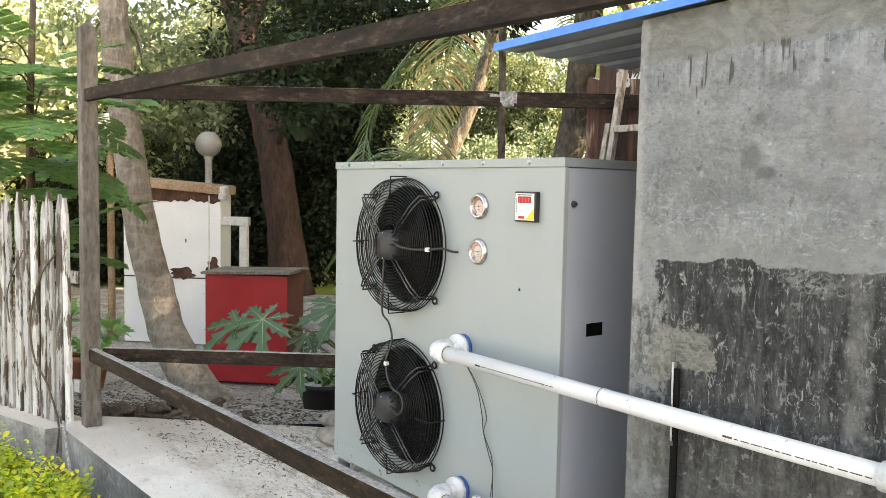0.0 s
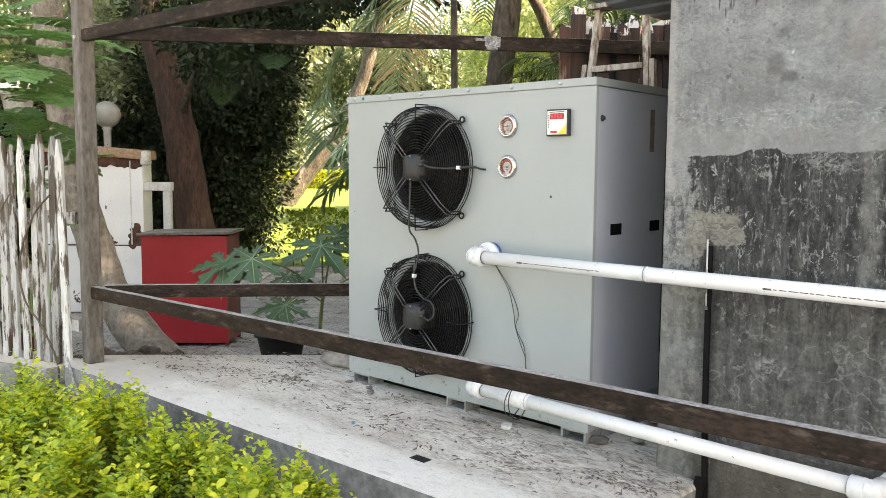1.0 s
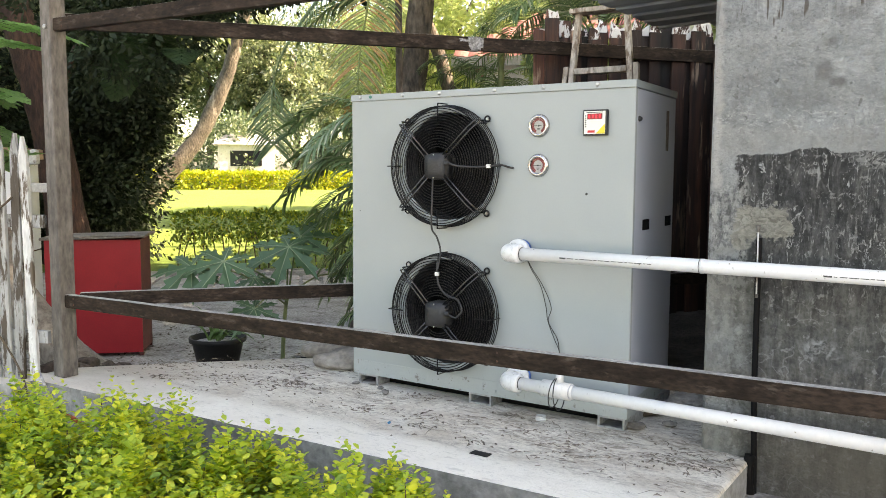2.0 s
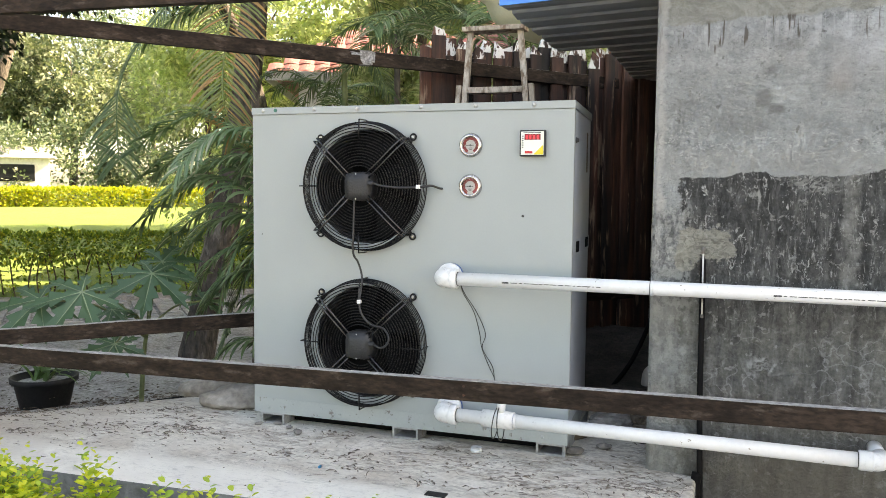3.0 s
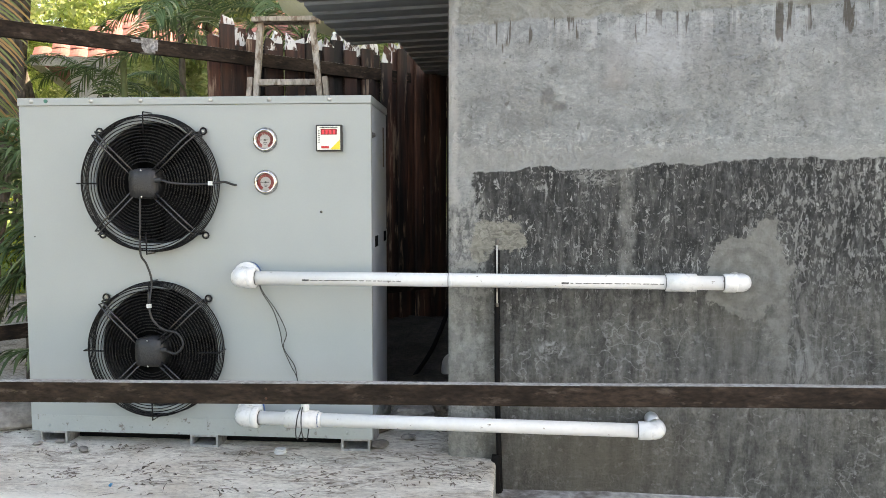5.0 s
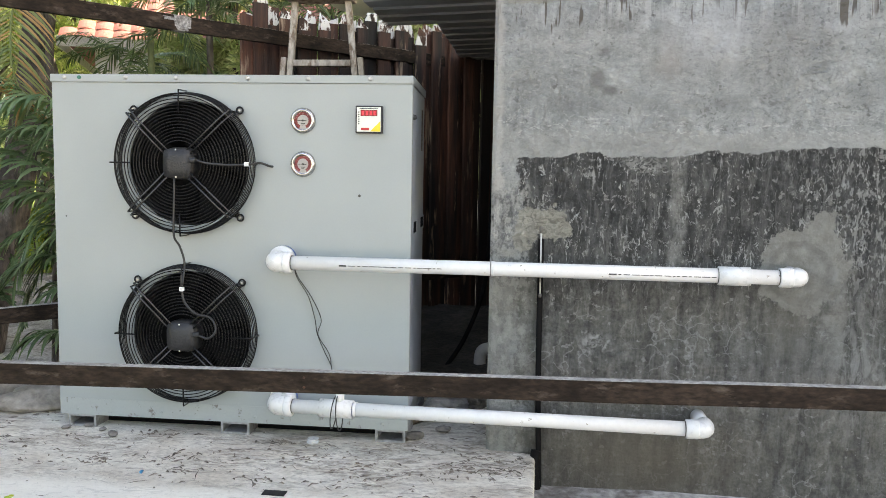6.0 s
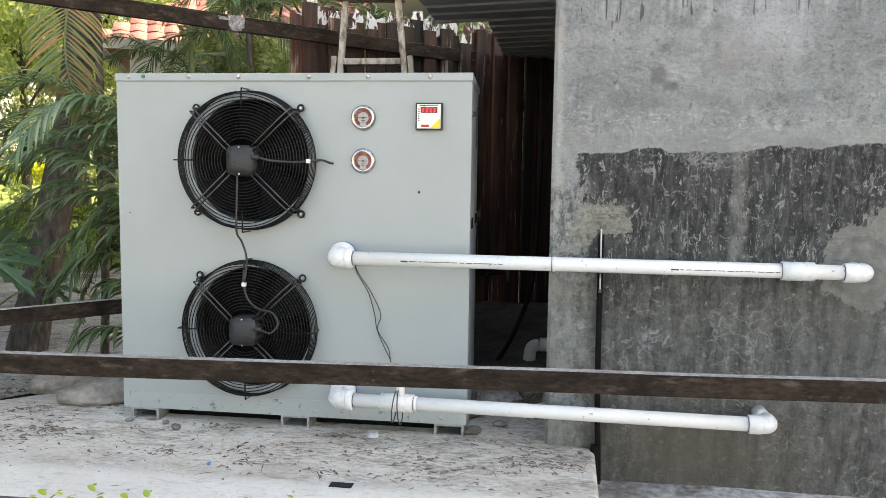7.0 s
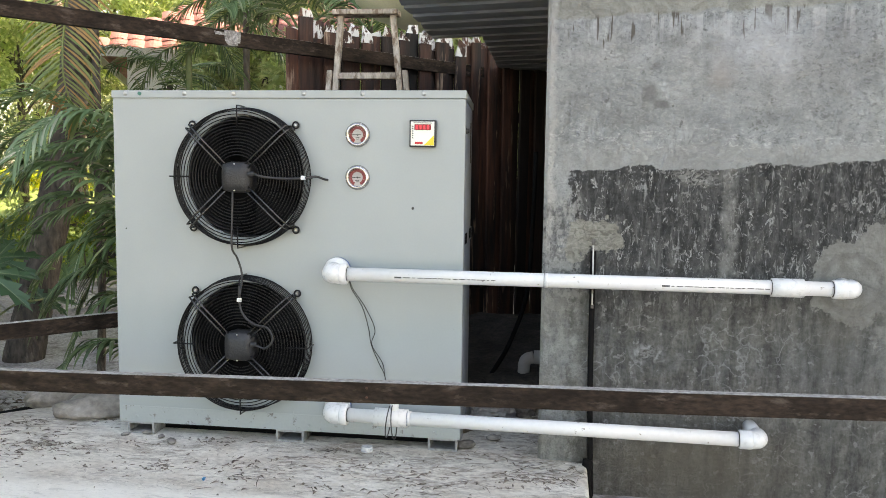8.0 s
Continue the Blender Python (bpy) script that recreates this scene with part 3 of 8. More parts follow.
    col = mix(nt, op(nt, 'MULTIPLY', smear, 0.7), col, (0.44, 0.445, 0.42))
    spot = op(nt, 'MAXIMUM', op(nt, 'MAXIMUM', blob(2.075, 1.375, 0.030, 0.055, 0.8, 0.03), blob(2.11, 1.335, 0.025, 0.05, 1.6, 0.03)), op(nt, 'MULTIPLY', op(nt, 'MAXIMUM', blob(2.12, 1.56, 0.03, 0.09, 1.0, 0.06), blob(2.08, 1.47, 0.02, 0.06, 1.6, 0.05)), 0.7))
    col = mix(nt, op(nt, 'MULTIPLY', spot, 0.55), col, (0.15, 0.15, 0.14))
    nt.links.new(col, b.inputs["Base Color"])
    b.inputs["Roughness"].default_value = 0.85
    b.inputs["Specular IOR Level"].default_value = 0.25
    bump(nt, b, op(nt, 'ADD', op(nt, 'MULTIPLY_ADD', crest, 0.5, op(nt, 'MULTIPLY', fine, 0.4)), op(nt, 'ADD', op(nt, 'MULTIPLY', pits, 0.7), op(nt, 'MULTIPLY', mid, 0.6))), 1.0, 0.012)
    return m


WALL = wall_mat()


def slab_mat():
    """Trowelled cement: smoother pale margin along the front, sand and dust with dark crumbs behind."""
    m, nt, b = base_mat("dusty_cement_slab")
    vec = coords(nt)
    sep = nt.nodes.new("ShaderNodeSeparateXYZ")
    nt.links.new(vec, sep.inputs[0])
    y = sep.outputs[1]
    mid = noise_fac(nt, vec, 5.0, 8, 0.3, 0.7, 0.62)
    fine = noise_fac(nt, vec, 45.0, 8, 0.3, 0.7, 0.65)
    col = mix(nt, mid, (0.76, 0.71, 0.63), (0.93, 0.885, 0.80))
    sand = noise_fac(nt, coords(nt, (1, 1.6, 1)), 3.2, 6, 0.46, 0.64, 0.6, 0.8)
    col = mix(nt, op(nt, 'MULTIPLY', sand, 0.5), col, (0.62, 0.52, 0.42))
    col = mix(nt, fine, mix(nt, 1.0, col, (0.78, 0.77, 0.76), 'MULTIPLY'), col)
    strand = op(nt, 'MAXIMUM', noise_fac(nt, coords(nt, (7, 19, 1)), 1.6, 5, 0.57, 0.66, 0.65, 1.2), op(nt, 'MULTIPLY', noise_fac(nt, coords(nt, (22, 48, 1)), 1.6, 6, 0.55, 0.62, 0.7, 1.0), mid))
    back = ramp(nt, op(nt, 'MULTIPLY_ADD', fine, 0.04, op(nt, 'MULTIPLY_ADD', mid, 0.03, y)), -0.57, -0.47)
    crumb = noise_fac(nt, coords(nt, (15, 34, 1)), 1.6, 6, 0.56, 0.62, 0.7, 0.9)
    strand = op(nt, 'MAXIMUM', strand, op(nt, 'MULTIPLY', crumb, noise_fac(nt, vec, 3.0, 5, 0.42, 0.58)))
    col = mix(nt, op(nt, 'MULTIPLY', op(nt, 'MULTIPLY', strand, back), 0.62), col, (0.25, 0.215, 0.18))
    drift = noise_fac(nt, coords(nt, (6, 15, 1), (0, 0, radians(12))), 1.0, 9, 0.45, 0.56, 0.74, 1.2)
    drift = op(nt, 'MULTIPLY', drift, noise_fac(nt, coords(nt, (14, 40, 1)), 1.6, 7, 0.40, 0.52, 0.7, 0.8))
    near = op(nt, 'MULTIPLY_ADD', ramp(nt, op(nt, 'MULTIPLY_ADD', mid, 0.10, y), -0.42, -0.20), 0.40, 0.5)
    swept = op(nt, 'MULTIPLY_ADD', noise_fac(nt, coords(nt, (1, 2.2, 1)), 1.9, 4, 0.42, 0.58, 0.55, 0.6), 0.75, op(nt, 'MULTIPLY', ramp(nt, sep.outputs[0], 0.4, 1.1), 0.3))
    near = op(nt, 'MINIMUM', op(nt, 'MULTIPLY', near, op(nt, 'ADD', swept, 0.06)), 0.8)
    col = mix(nt, op(nt, 'MULTIPLY', op(nt, 'MULTIPLY', drift, back), near), col, mix(nt, fine, (0.17, 0.145, 0.12), (0.36, 0.31, 0.26)))
    margin = mix(nt, mid, (0.84, 0.795, 0.715), (0.93, 0.89, 0.81))
    col = mix(nt, op(nt, 'SUBTRACT', 1.0, back), col, mix(nt, op(nt, 'MULTIPLY', strand, 0.25), margin, (0.2, 0.18, 0.16)))
    # the end by the post lies under brownish dust
    dusty = op(nt, 'MULTIPLY', ramp(nt, op(nt, 'MULTIPLY_ADD', mid, 0.5, sep.outputs[0]), 0.15, -0.75), op(nt, 'MULTIPLY_ADD', mid, 0.3, 0.45))
    col = mix(nt, dusty, col, (0.47, 0.415, 0.36))
    nt.links.new(col, b.inputs["Base Color"])
    b.inputs["Roughness"].default_value = 0.95
    b.inputs["Specular IOR Level"].default_value = 0.2
    bump(nt, b, op(nt, 'ADD', fine, op(nt, 'MULTIPLY', strand, 0.8)), 0.6, 0.006)
    return m


SLAB = slab_mat()
SLAB_FACE = surf("grey_cement_face", (0.235, 0.232, 0.222), (0.345, 0.34, 0.327), 3, 0.85, grain=30, grain_amount=0.3, bumpy=0.5, dist=0.008,
                 dirt=(0.42, 0.41, 0.39), dirt_scale=6, dirt_lo=0.55, dirt_hi=0.70)


def ring_bark():
    """Palm trunk: grey with leaf-scar rings."""
    m, nt, b = base_mat("ringed_palm_bark")
    vec = coords(nt)
    w = nt.nodes.new("ShaderNodeTexWave")
    w.wave_type, w.bands_direction = 'BANDS', 'Z'
    for k, v_ in (("Scale", 2.6), ("Distortion", 7.0), ("Detail", 5.0), ("Detail Scale", 1.6)):
        w.inputs[k].default_value = v_
    nt.links.new(vec, w.inputs["Vector"])
    mid = noise_fac(nt, vec, 5.0, 7, 0.3, 0.7, 0.6)
    col = mix(nt, mid, (0.26, 0.225, 0.195), (0.46, 0.405, 0.355))
    crack = noise_fac(nt, coords(nt, (1, 1, 0.35)), 26.0, 8, 0.40, 0.60, 0.7)
    col = mix(nt, crack, mix(nt, 1.0, col, (0.66, 0.64, 0.61), 'MULTIPLY'), col)
    col = mix(nt, op(nt, 'MULTIPLY', ramp(nt, w.outputs["Fac"], 0.75, 0.95), 0.4), col, (0.42, 0.38, 0.33))
    nt.links.new(col, b.inputs["Base Color"])
    b.inputs["Roughness"].default_value = 0.9
    bump(nt, b, op(nt, 'MULTIPLY_ADD', w.outputs["Fac"], 0.3, op(nt, 'ADD', mid, crack)), 0.9, 0.014)
    return m


RING_BARK = ring_bark()


# ---- mesh helpers ----
def mesh_object(name, me, mat, parent=None, label="", shade=False):
    mats = mat if isinstance(mat, (list, tuple)) else [mat]
    for mm in mats:
        me.materials.append(mm)
    if shade:
        me.shade_smooth()
    ob = new(name, me)
    if parent is not None:
        ob.parent = parent
    if label:
        ob["label"] = label
    return ob


def part(name, bm, mat, parent=None, label="", shade=False):
    me = bpy.data.meshes.new(name)
    bm.normal_update()
    bm.to_mesh(me)
    bm.free()
    return mesh_object(name, me, mat, parent, label, shade)


def holder(name, label, category, group="", kind="", at=(0, 0, 0), turn=0.0):
    ob = new(name)
    ob.matrix_world = pose(*at, 0, 0, turn)
    return tagged(ob, label, category, group, kind)


def box(bm, x0, x1, y0, y1, z0, z1, bevel=0.0, m=None, mat=0):
    vs = [bm.verts.new((x, y, z)) for z in (z0, z1) for y in (y0, y1) for x in (x0, x1)]
    quads = ((0, 2, 3, 1), (4, 5, 7, 6), (0, 1, 5, 4), (2, 6, 7, 3), (0, 4, 6, 2), (1, 3, 7, 5))
    fs = [bm.faces.new([vs[i] for i in q]) for q in quads]
    for f in fs:
        f.material_index = mat
    if bevel:
        es = list({e for f in fs for e in f.edges})
        made = bmesh.ops.bevel(bm, geom=es, offset=bevel, segments=2, profile=0.6, affect='EDGES')
        vs = list({v for f in made["faces"] for v in f.verts} | {v for v in vs if v.is_valid})
    if m is not None:
        bmesh.ops.transform(bm, matrix=m, verts=vs)
    return vs


def box_bm(*a, **k):
    bm = bmesh.new()
    box(bm, *a, **k)
    return bm


def tube(bm, pts, r, seg=8, closed=False, caps=True):
    """A round bar along points; r is one radius or one per point."""
    pts = [Vector(p) for p in pts]
    n = len(pts)
    rs = r if isinstance(r, (list, tuple)) else [r] * n
    rings, side = [], None
    for i, p in enumerate(pts):
        a = pts[i - 1] if (i > 0 or closed) else p
        b = pts[(i + 1) % n] if (i < n - 1 or closed) else p
        d = (b - a).normalized()
        if side is None:
            side = d.orthogonal().normalized()
        side = (side - d * side.dot(d)).normalized()
        up = d.cross(side)
        rings.append([bm.verts.new(p + (side * math.cos(2 * math.pi * k / seg) + up * math.sin(2 * math.pi * k / seg)) * rs[i]) for k in range(seg)])
    for i in range(n if closed else n - 1):
        a, b = rings[i], rings[(i + 1) % n]
        shift = 0
        if closed and i == n - 1:
            shift = min(range(seg), key=lambda s: (a[0].co - b[s].co).length)
        for k in range(seg):
            bm.faces.new((a[k], a[(k + 1) % seg], b[(k + 1 + shift) % seg], b[(k + shift) % seg]))
    if caps and not closed:
        bm.faces.new(list(reversed(rings[0])))
        bm.faces.new(rings[-1])
    return bm


def tube_bm(pts, r, seg=8, **k):
    return tube(bmesh.new(), pts, r, seg, **k)


def lathe(bm, profile, seg=32, m=None):
    """Turns a list of (radius, height) about the z axis."""
    rings, made = [], []
    for r, h in profile:
        if r < 1e-6:
            ring = [bm.verts.new((0, 0, h))]
        else:
            ring = [bm.verts.new((r * math.cos(2 * math.pi * k / seg), r * math.sin(2 * math.pi * k / seg), h)) for k in range(seg)]
        rings.append(ring)
        made += ring
    for a, b in zip(rings, rings[1:]):
        for k in range(seg):
            q = [a[k % len(a)], a[(k + 1) % len(a)], b[(k + 1) % len(b)], b[k % len(b)]]
            q = list(dict.fromkeys(q))
            if len(q) > 2:
                bm.faces.new(q)
    if m is not None:
        bmesh.ops.transform(bm, matrix=m, verts=made)
    return bm


def lathe_bm(profile, seg=32, m=None):
    return lathe(bmesh.new(), profile, seg, m)


def spline(points, steps=8):
    """A smooth line through points."""
    p = [Vector(q) for q in points]
    p = [2 * p[0] - p[1]] + p + [2 * p[-1] - p[-2]]
    out = []
    for i in range(1, len(p) - 2):
        for s in range(steps):
            t = s / steps
            a, b, c, d = p[i - 1], p[i], p[i + 1], p[i + 2]
            out.append(0.5 * (2 * b + (c - a) * t + (2 * a - 5 * b + 4 * c - d) * t * t + (3 * b - a - 3 * c + d) * t ** 3))
    out.append(p[-2])
    return out


FACE_Y = Matrix.Rotation(radians(90), 4, 'X')   # turns +z of a lathe into -y


def at_face(x, y, z):
    return Matrix.Translation((x, y, z)) @ FACE_Y


def rough_up(bm, amount, scale, seed=0.0):
    for v in bm.verts:
        q = v.co * scale + Vector((seed, seed * 1.7, seed * 0.3))
        v.co += noise.noise_vector(q) * amount
    return bm


# ---- foliage helpers ----
def leaves_mesh(name, pos, axis, normal, length, width, fold=0.0, belly=0.42):
    """Many pointed leaves in one mesh; arrays of places, directions, normals and sizes. Six corners each."""
    n = len(pos)
    axis = axis / np.linalg.norm(axis, axis=1, keepdims=True)
    side = np.cross(axis, normal)
    side /= np.maximum(np.linalg.norm(side, axis=1, keepdims=True), 1e-6)
    nrm = np.cross(side, axis)
    L, W = length[:, None], width[:, None]
    base = pos
    tip = pos + axis * L - nrm * L * 0.10
    m1 = pos + axis * L * belly + side * W * 0.5 + nrm * W * fold
    m2 = pos + axis * L * belly - side * W * 0.5 + nrm * W * fold
    mid = pos + axis * L * 0.45
    verts = np.stack([base, m1, tip, m2, mid], 1).reshape(-1, 3)
    k = np.arange(n)[:, None] * 5
    if fold:
        tri = np.concatenate([k + np.array([[0, 1, 4]]), k + np.array([[1, 2, 4]]), k + np.array([[2, 3, 4]]), k + np.array([[3, 0, 4]])], 1).reshape(-1, 3)
        loops = 3
    else:
        verts = np.stack([base, m1, tip, m2], 1).reshape(-1, 3)
        k = np.arange(n)[:, None] * 4
        tri = (k + np.array([[0, 1, 2, 3]])).reshape(-1, 4)
        loops = 4
    me = bpy.data.meshes.new(name)
    me.vertices.add(len(verts))
    me.vertices.foreach_set("co", verts.astype(np.float32).ravel())
    me.loops.add(tri.size)
    me.loops.foreach_set("vertex_index", tri.astype(np.int32).ravel())
    me.polygons.add(len(tri))
    me.polygons.foreach_set("loop_start", np.arange(0, tri.size, loops, dtype=np.int32))
    me.update(calc_edges=True)
    me.validate()
    return me


def oval_leaves(name, pos, axis, normal, length, width, fold=0.14):
    """Many rounded oval leaves in one mesh, each of two halves folded along the midrib."""
    n = len(pos)
    axis = axis / np.linalg.norm(axis, axis=1, keepdims=True)
    side = np.cross(axis, normal)
    side /= np.maximum(np.linalg.norm(side, axis=1, keepdims=True), 1e-6)
    nrm = np.cross(side, axis)
    L, Wd = length[:, None], width[:, None]

    def at(t, w):
        return pos + axis * L * t + side * Wd * w + nrm * (Wd * abs(w) * fold * 2 - L * 0.14 * t * t)
    cols = [at(0, 0), at(0.22, 0.34), at(0.52, 0.5), at(0.82, 0.36), at(1.0, 0.0), at(0.82, -0.36), at(0.52, -0.5), at(0.22, -0.34)]
    verts = np.stack(cols, 1).reshape(-1, 3)
    k = np.arange(n)[:, None] * 8
    loops = np.concatenate([k + np.array([[0, 1, 2, 3, 4]]), k + np.array([[0, 4, 5, 6, 7]])], 1).reshape(-1, 5)
    me = bpy.data.meshes.new(name)
    me.vertices.add(len(verts))
    me.vertices.foreach_set("co", verts.astype(np.float32).ravel())
    me.loops.add(loops.size)
    me.loops.foreach_set("vertex_index", loops.astype(np.int32).ravel())
    me.polygons.add(len(loops))
    me.polygons.foreach_set("loop_start", np.arange(0, loops.size, 5, dtype=np.int32))
    me.update(calc_edges=True)
    me.validate()
    return me


def unit_vectors(rng, n):
    v = rng.normal(size=(n, 3))
    return v / np.linalg.norm(v, axis=1, keepdims=True)


def crown_mesh(name, blobs, per, size, seed, flat=0.5, shell=0.55, width=0.5, fold=0.0, droop=0.0):
    """Leaves in uneven clumps. blobs: (centre, radii); each blob breaks up into clumps with gaps between them."""
    rng = np.random.default_rng(seed)
    P, A, N = [], [], []
    for c, r in blobs:
        c, r = np.array(c, float), np.array(r, float)
        clumps = max(6, per // 45)
        cc = unit_vectors(rng, clumps) * (shell + (1 - shell) * rng.random((clumps, 1)) ** 0.5)
        each = per // clumps
        cr = 0.16 + 0.2 * rng.random(clumps)
        for q, s in zip(cc, cr):
            d = unit_vectors(rng, each)
            rad = rng.random((each, 1)) ** 0.6
            p = q + d * rad * s
            P.append(c + p * r)
            out = (d * 0.7 + q * 0.5 + rng.normal(size=(each, 3)) * 0.5)
            out[:, 2] -= droop
            A.append(out)
            nn = rng.normal(size=(each, 3)) * 0.6
            nn[:, 2] += flat * 1.6
            N.append(nn)
    P, A, N = np.concatenate(P), np.concatenate(A), np.concatenate(N)
    L = size * (0.65 + 0.7 * rng.random(len(P)))
    return leaves_mesh(name, P, A, N, L, L * width, fold)


def wood(pts, r0, r1, seg=10, steps=6, wobble=0.0, seed=1.0, flare=0.0):
    line = spline(pts, steps)
    n = len(line)
    rs = [(r0 + (r1 - r0) * i / (n - 1)) * (1 + flare * max(0.0, 1 - i / (n * 0.22)) ** 2) for i in range(n)]
    bm = tube_bm(line, rs, seg)
    if wobble:
        rough_up(bm, wobble, 2.2 / max(r0, 0.05) * 0.5, seed)
    return bm


def tree(name, label, trunk_pts, r0, r1, bark, blobs, per, size, leaf, seed, limbs=(), group="", **kw):
    t = holder(name, label, "tree", group)
    part("trunk", wood(trunk_pts, r0, r1, 12, wobble=r0 * 0.12, seed=seed, flare=0.35), bark, t, shade=True)
    top = Vector(trunk_pts[-1])
    rng = random.Random(seed)
    for i, (c, r) in enumerate(blobs[:7]):
        start = Vector(trunk_pts[-2]).lerp(top, rng.random())
        end = Vector(c)
        m = start.lerp(end, 0.5) + Vector((rng.uniform(-.2, .2), rng.uniform(-.2, .2), rng.uniform(0, .4)))
        part("limb", wood([start, m, end], r1 * 0.6, r1 * 0.15, 7, 5), bark, t, shade=True)
    for pts in limbs:
        part("limb", wood(pts, r1 * 0.7, r1 * 0.15, 7, 5), bark, t, shade=True)
    mesh_object("crown", crown_mesh("crown", blobs, per, size, seed, **kw), leaf, t)
    return t


def frond_mesh(name, line, leaflet, droop, seed, n=44, width=0.014, vee=0.5, start=0.12):
    """A feather palm leaf: rachis line and two rows of long narrow leaflets that hang with their own weight."""
    rng = random.Random(seed)
    bm = bmesh.new()
    pts = spline(line, 10)
    tube(bm, pts, [0.011 * (1 - 0.8 * i / (len(pts) - 1)) + 0.002 for i in range(len(pts))], 5)
    total = len(pts) - 1
    for i in range(n):
        t = start + (1 - start) * i / (n - 1)
        k = min(int(t * total), total - 1)
        p = pts[k].lerp(pts[k + 1], t * total - k)
        d = (pts[k + 1] - pts[k]).normalized()
        up = Vector((0, 0, 1))
        side = d.cross(up)
        side = side.normalized() if side.length > 1e-4 else Vector((1, 0, 0))
        nrm = side.cross(d)
        ln = leaflet * (0.45 + 0.55 * math.sin(math.pi * min(1.0, 0.15 + 0.85 * t) ** 0.9)) * rng.uniform(0.85, 1.1)
        for s in (-1, 1):
            if rng.random() < 0.04:
                continue
            dirn = (side * s * 0.85 + d * (0.18 + 0.42 * t) + nrm * vee * rng.uniform(0.5, 1.2)).normalized()
            w = width * rng.uniform(0.8, 1.15)
            prev = None
            q, cur = p.copy(), dirn.copy()
            for j in range(5):
                f = j / 4
                ww = w * (0.55 + 0.9 * f) * (1 - f) ** 0.75 + 0.0008
                wv = cur.cross(nrm)
                wv = (wv.normalized() if wv.length > 1e-4 else d) * ww
                a, b = bm.verts.new(q + wv), bm.verts.new(q - wv)
                if prev:
                    bm.faces.new((prev[0], a, b, prev[1]))
                prev = (a, b)
                cur = (cur + Vector((0, 0, -droop * rng.uniform(0.7, 1.3) * (0.2 + f)))).normalized()
                q = q + cur * (ln / 4)
    me = bpy.data.meshes.new(name)
    bm.to_mesh(me)
    bm.free()
    return me


# ---- large structure: ground, slab, wall, roof ----
def build_ground():
    def axis():
        a = [0.0]
        step = 0.16
        while a[-1] < 700:
            a.append(a[-1] + step)
            if a[-1] > 5:
                step *= 1.22
        return [-q for q in reversed(a[1:])] + a
    us, vs = axis(), axis()
    verts, faces, mats = [], [], []
    for v in vs:
        for u in us:
            p = uv(u - 1, v + 2)
            verts.append((p.x, p.y, height(p.x, p.y) if abs(u) < 70 and abs(v) < 70 else -0.15))
    n = len(us)
    for j in range(len(vs) - 1):
        for i in range(n - 1):
            faces.append((j * n + i, j * n + i + 1, (j + 1) * n + i + 1, (j + 1) * n + i))
            mats.append(1 if vs[j] + 2 > 11.2 else 0)
    me = bpy.data.meshes.new("ground")
    me.from_pydata(verts, [], faces)
    me.polygons.foreach_set("material_index", mats)
    ob = mesh_object("ground", me, [SOIL, GRASS], shade=True)
    tagged(ob, "grey sandy yard soil passing into a mown sunlit lawn", "ground", kind="structure")


def prism(bm, outline, z0, z1, top_mat=0, side_mat=0):
    lo = [bm.verts.new((x, y, z0)) for x, y in outline]
    hi = [bm.verts.new((x, y, z1)) for x, y in outline]
    f = bm.faces.new(hi)
    f.material_index = top_mat
    bm.faces.new(list(reversed(lo))).material_index = side_mat
    n = len(outline)
    for i in range(n):
        bm.faces.new((lo[i], lo[(i + 1) % n], hi[(i + 1) % n], hi[i])).material_index = side_mat
    return hi


def build_slab():
    bm = bmesh.new()
    front = [(-1.30 + 3.18 * i / 40, -0.862 + 0.115 * i / 40 + 0.0008 * noise.noise(Vector((i * 0.7, 0, 0)))) for i in range(41)]
    outline = front + [(1.885, -0.034), (1.695, -0.028), (1.695, 2.3), (1.30, 2.3), (0.62, 1.42)]
    outline += [(-1.40 + 2.02 * i / 16 + 0.012 * noise.noise(Vector((i * 0.9, 5, 0))), -0.62 + 2.04 * i / 16) for i in range(15, -1, -1)]
    outline += [(-1.40, -0.80)]
    prism(bm, outline, -0.70, 0.0, 0, 1)
    es = [e for e in bm.edges if all(abs(v.co.z) < 1e-5 for v in e.verts)]
    bmesh.ops.bevel(bm, geom=es, offset=0.014, segments=2, profile=0.5, affect='EDGES')
    bmesh.ops.triangulate(bm, faces=[f for f in bm.faces if len(f.verts) > 4])
    ob = part("concrete_slab", bm, [SLAB, SLAB_FACE])
    tagged(ob, "raised grey cement plinth strewn with dust and dry litter", "slab", kind="structure")
    # apron in front of the wall
    bm = bmesh.new()
    prism(bm, [(1.905, -0.95), (5.4, -0.95), (5.4, -0.032), (1.905, -0.032)], -0.7, -0.145, 0, 1)
    tagged(part("wall_apron", bm, [SLAB, SLAB_FACE]), "low cement apron at the foot of the rendered wall", "pavement", kind="structure")
    # kerb under the picket fence
    bm = bmesh.new()
    prism(bm, [(-1.41, -0.92), (-1.41, -0.66), (-4.4, -1.56), (-4.4, -1.86)], -0.75, -0.03, 0, 1)
    tagged(part("fence_kerb", bm, [SLAB, SLAB_FACE]), "grey cement kerb under the white picket fence", "kerb", kind="structure")


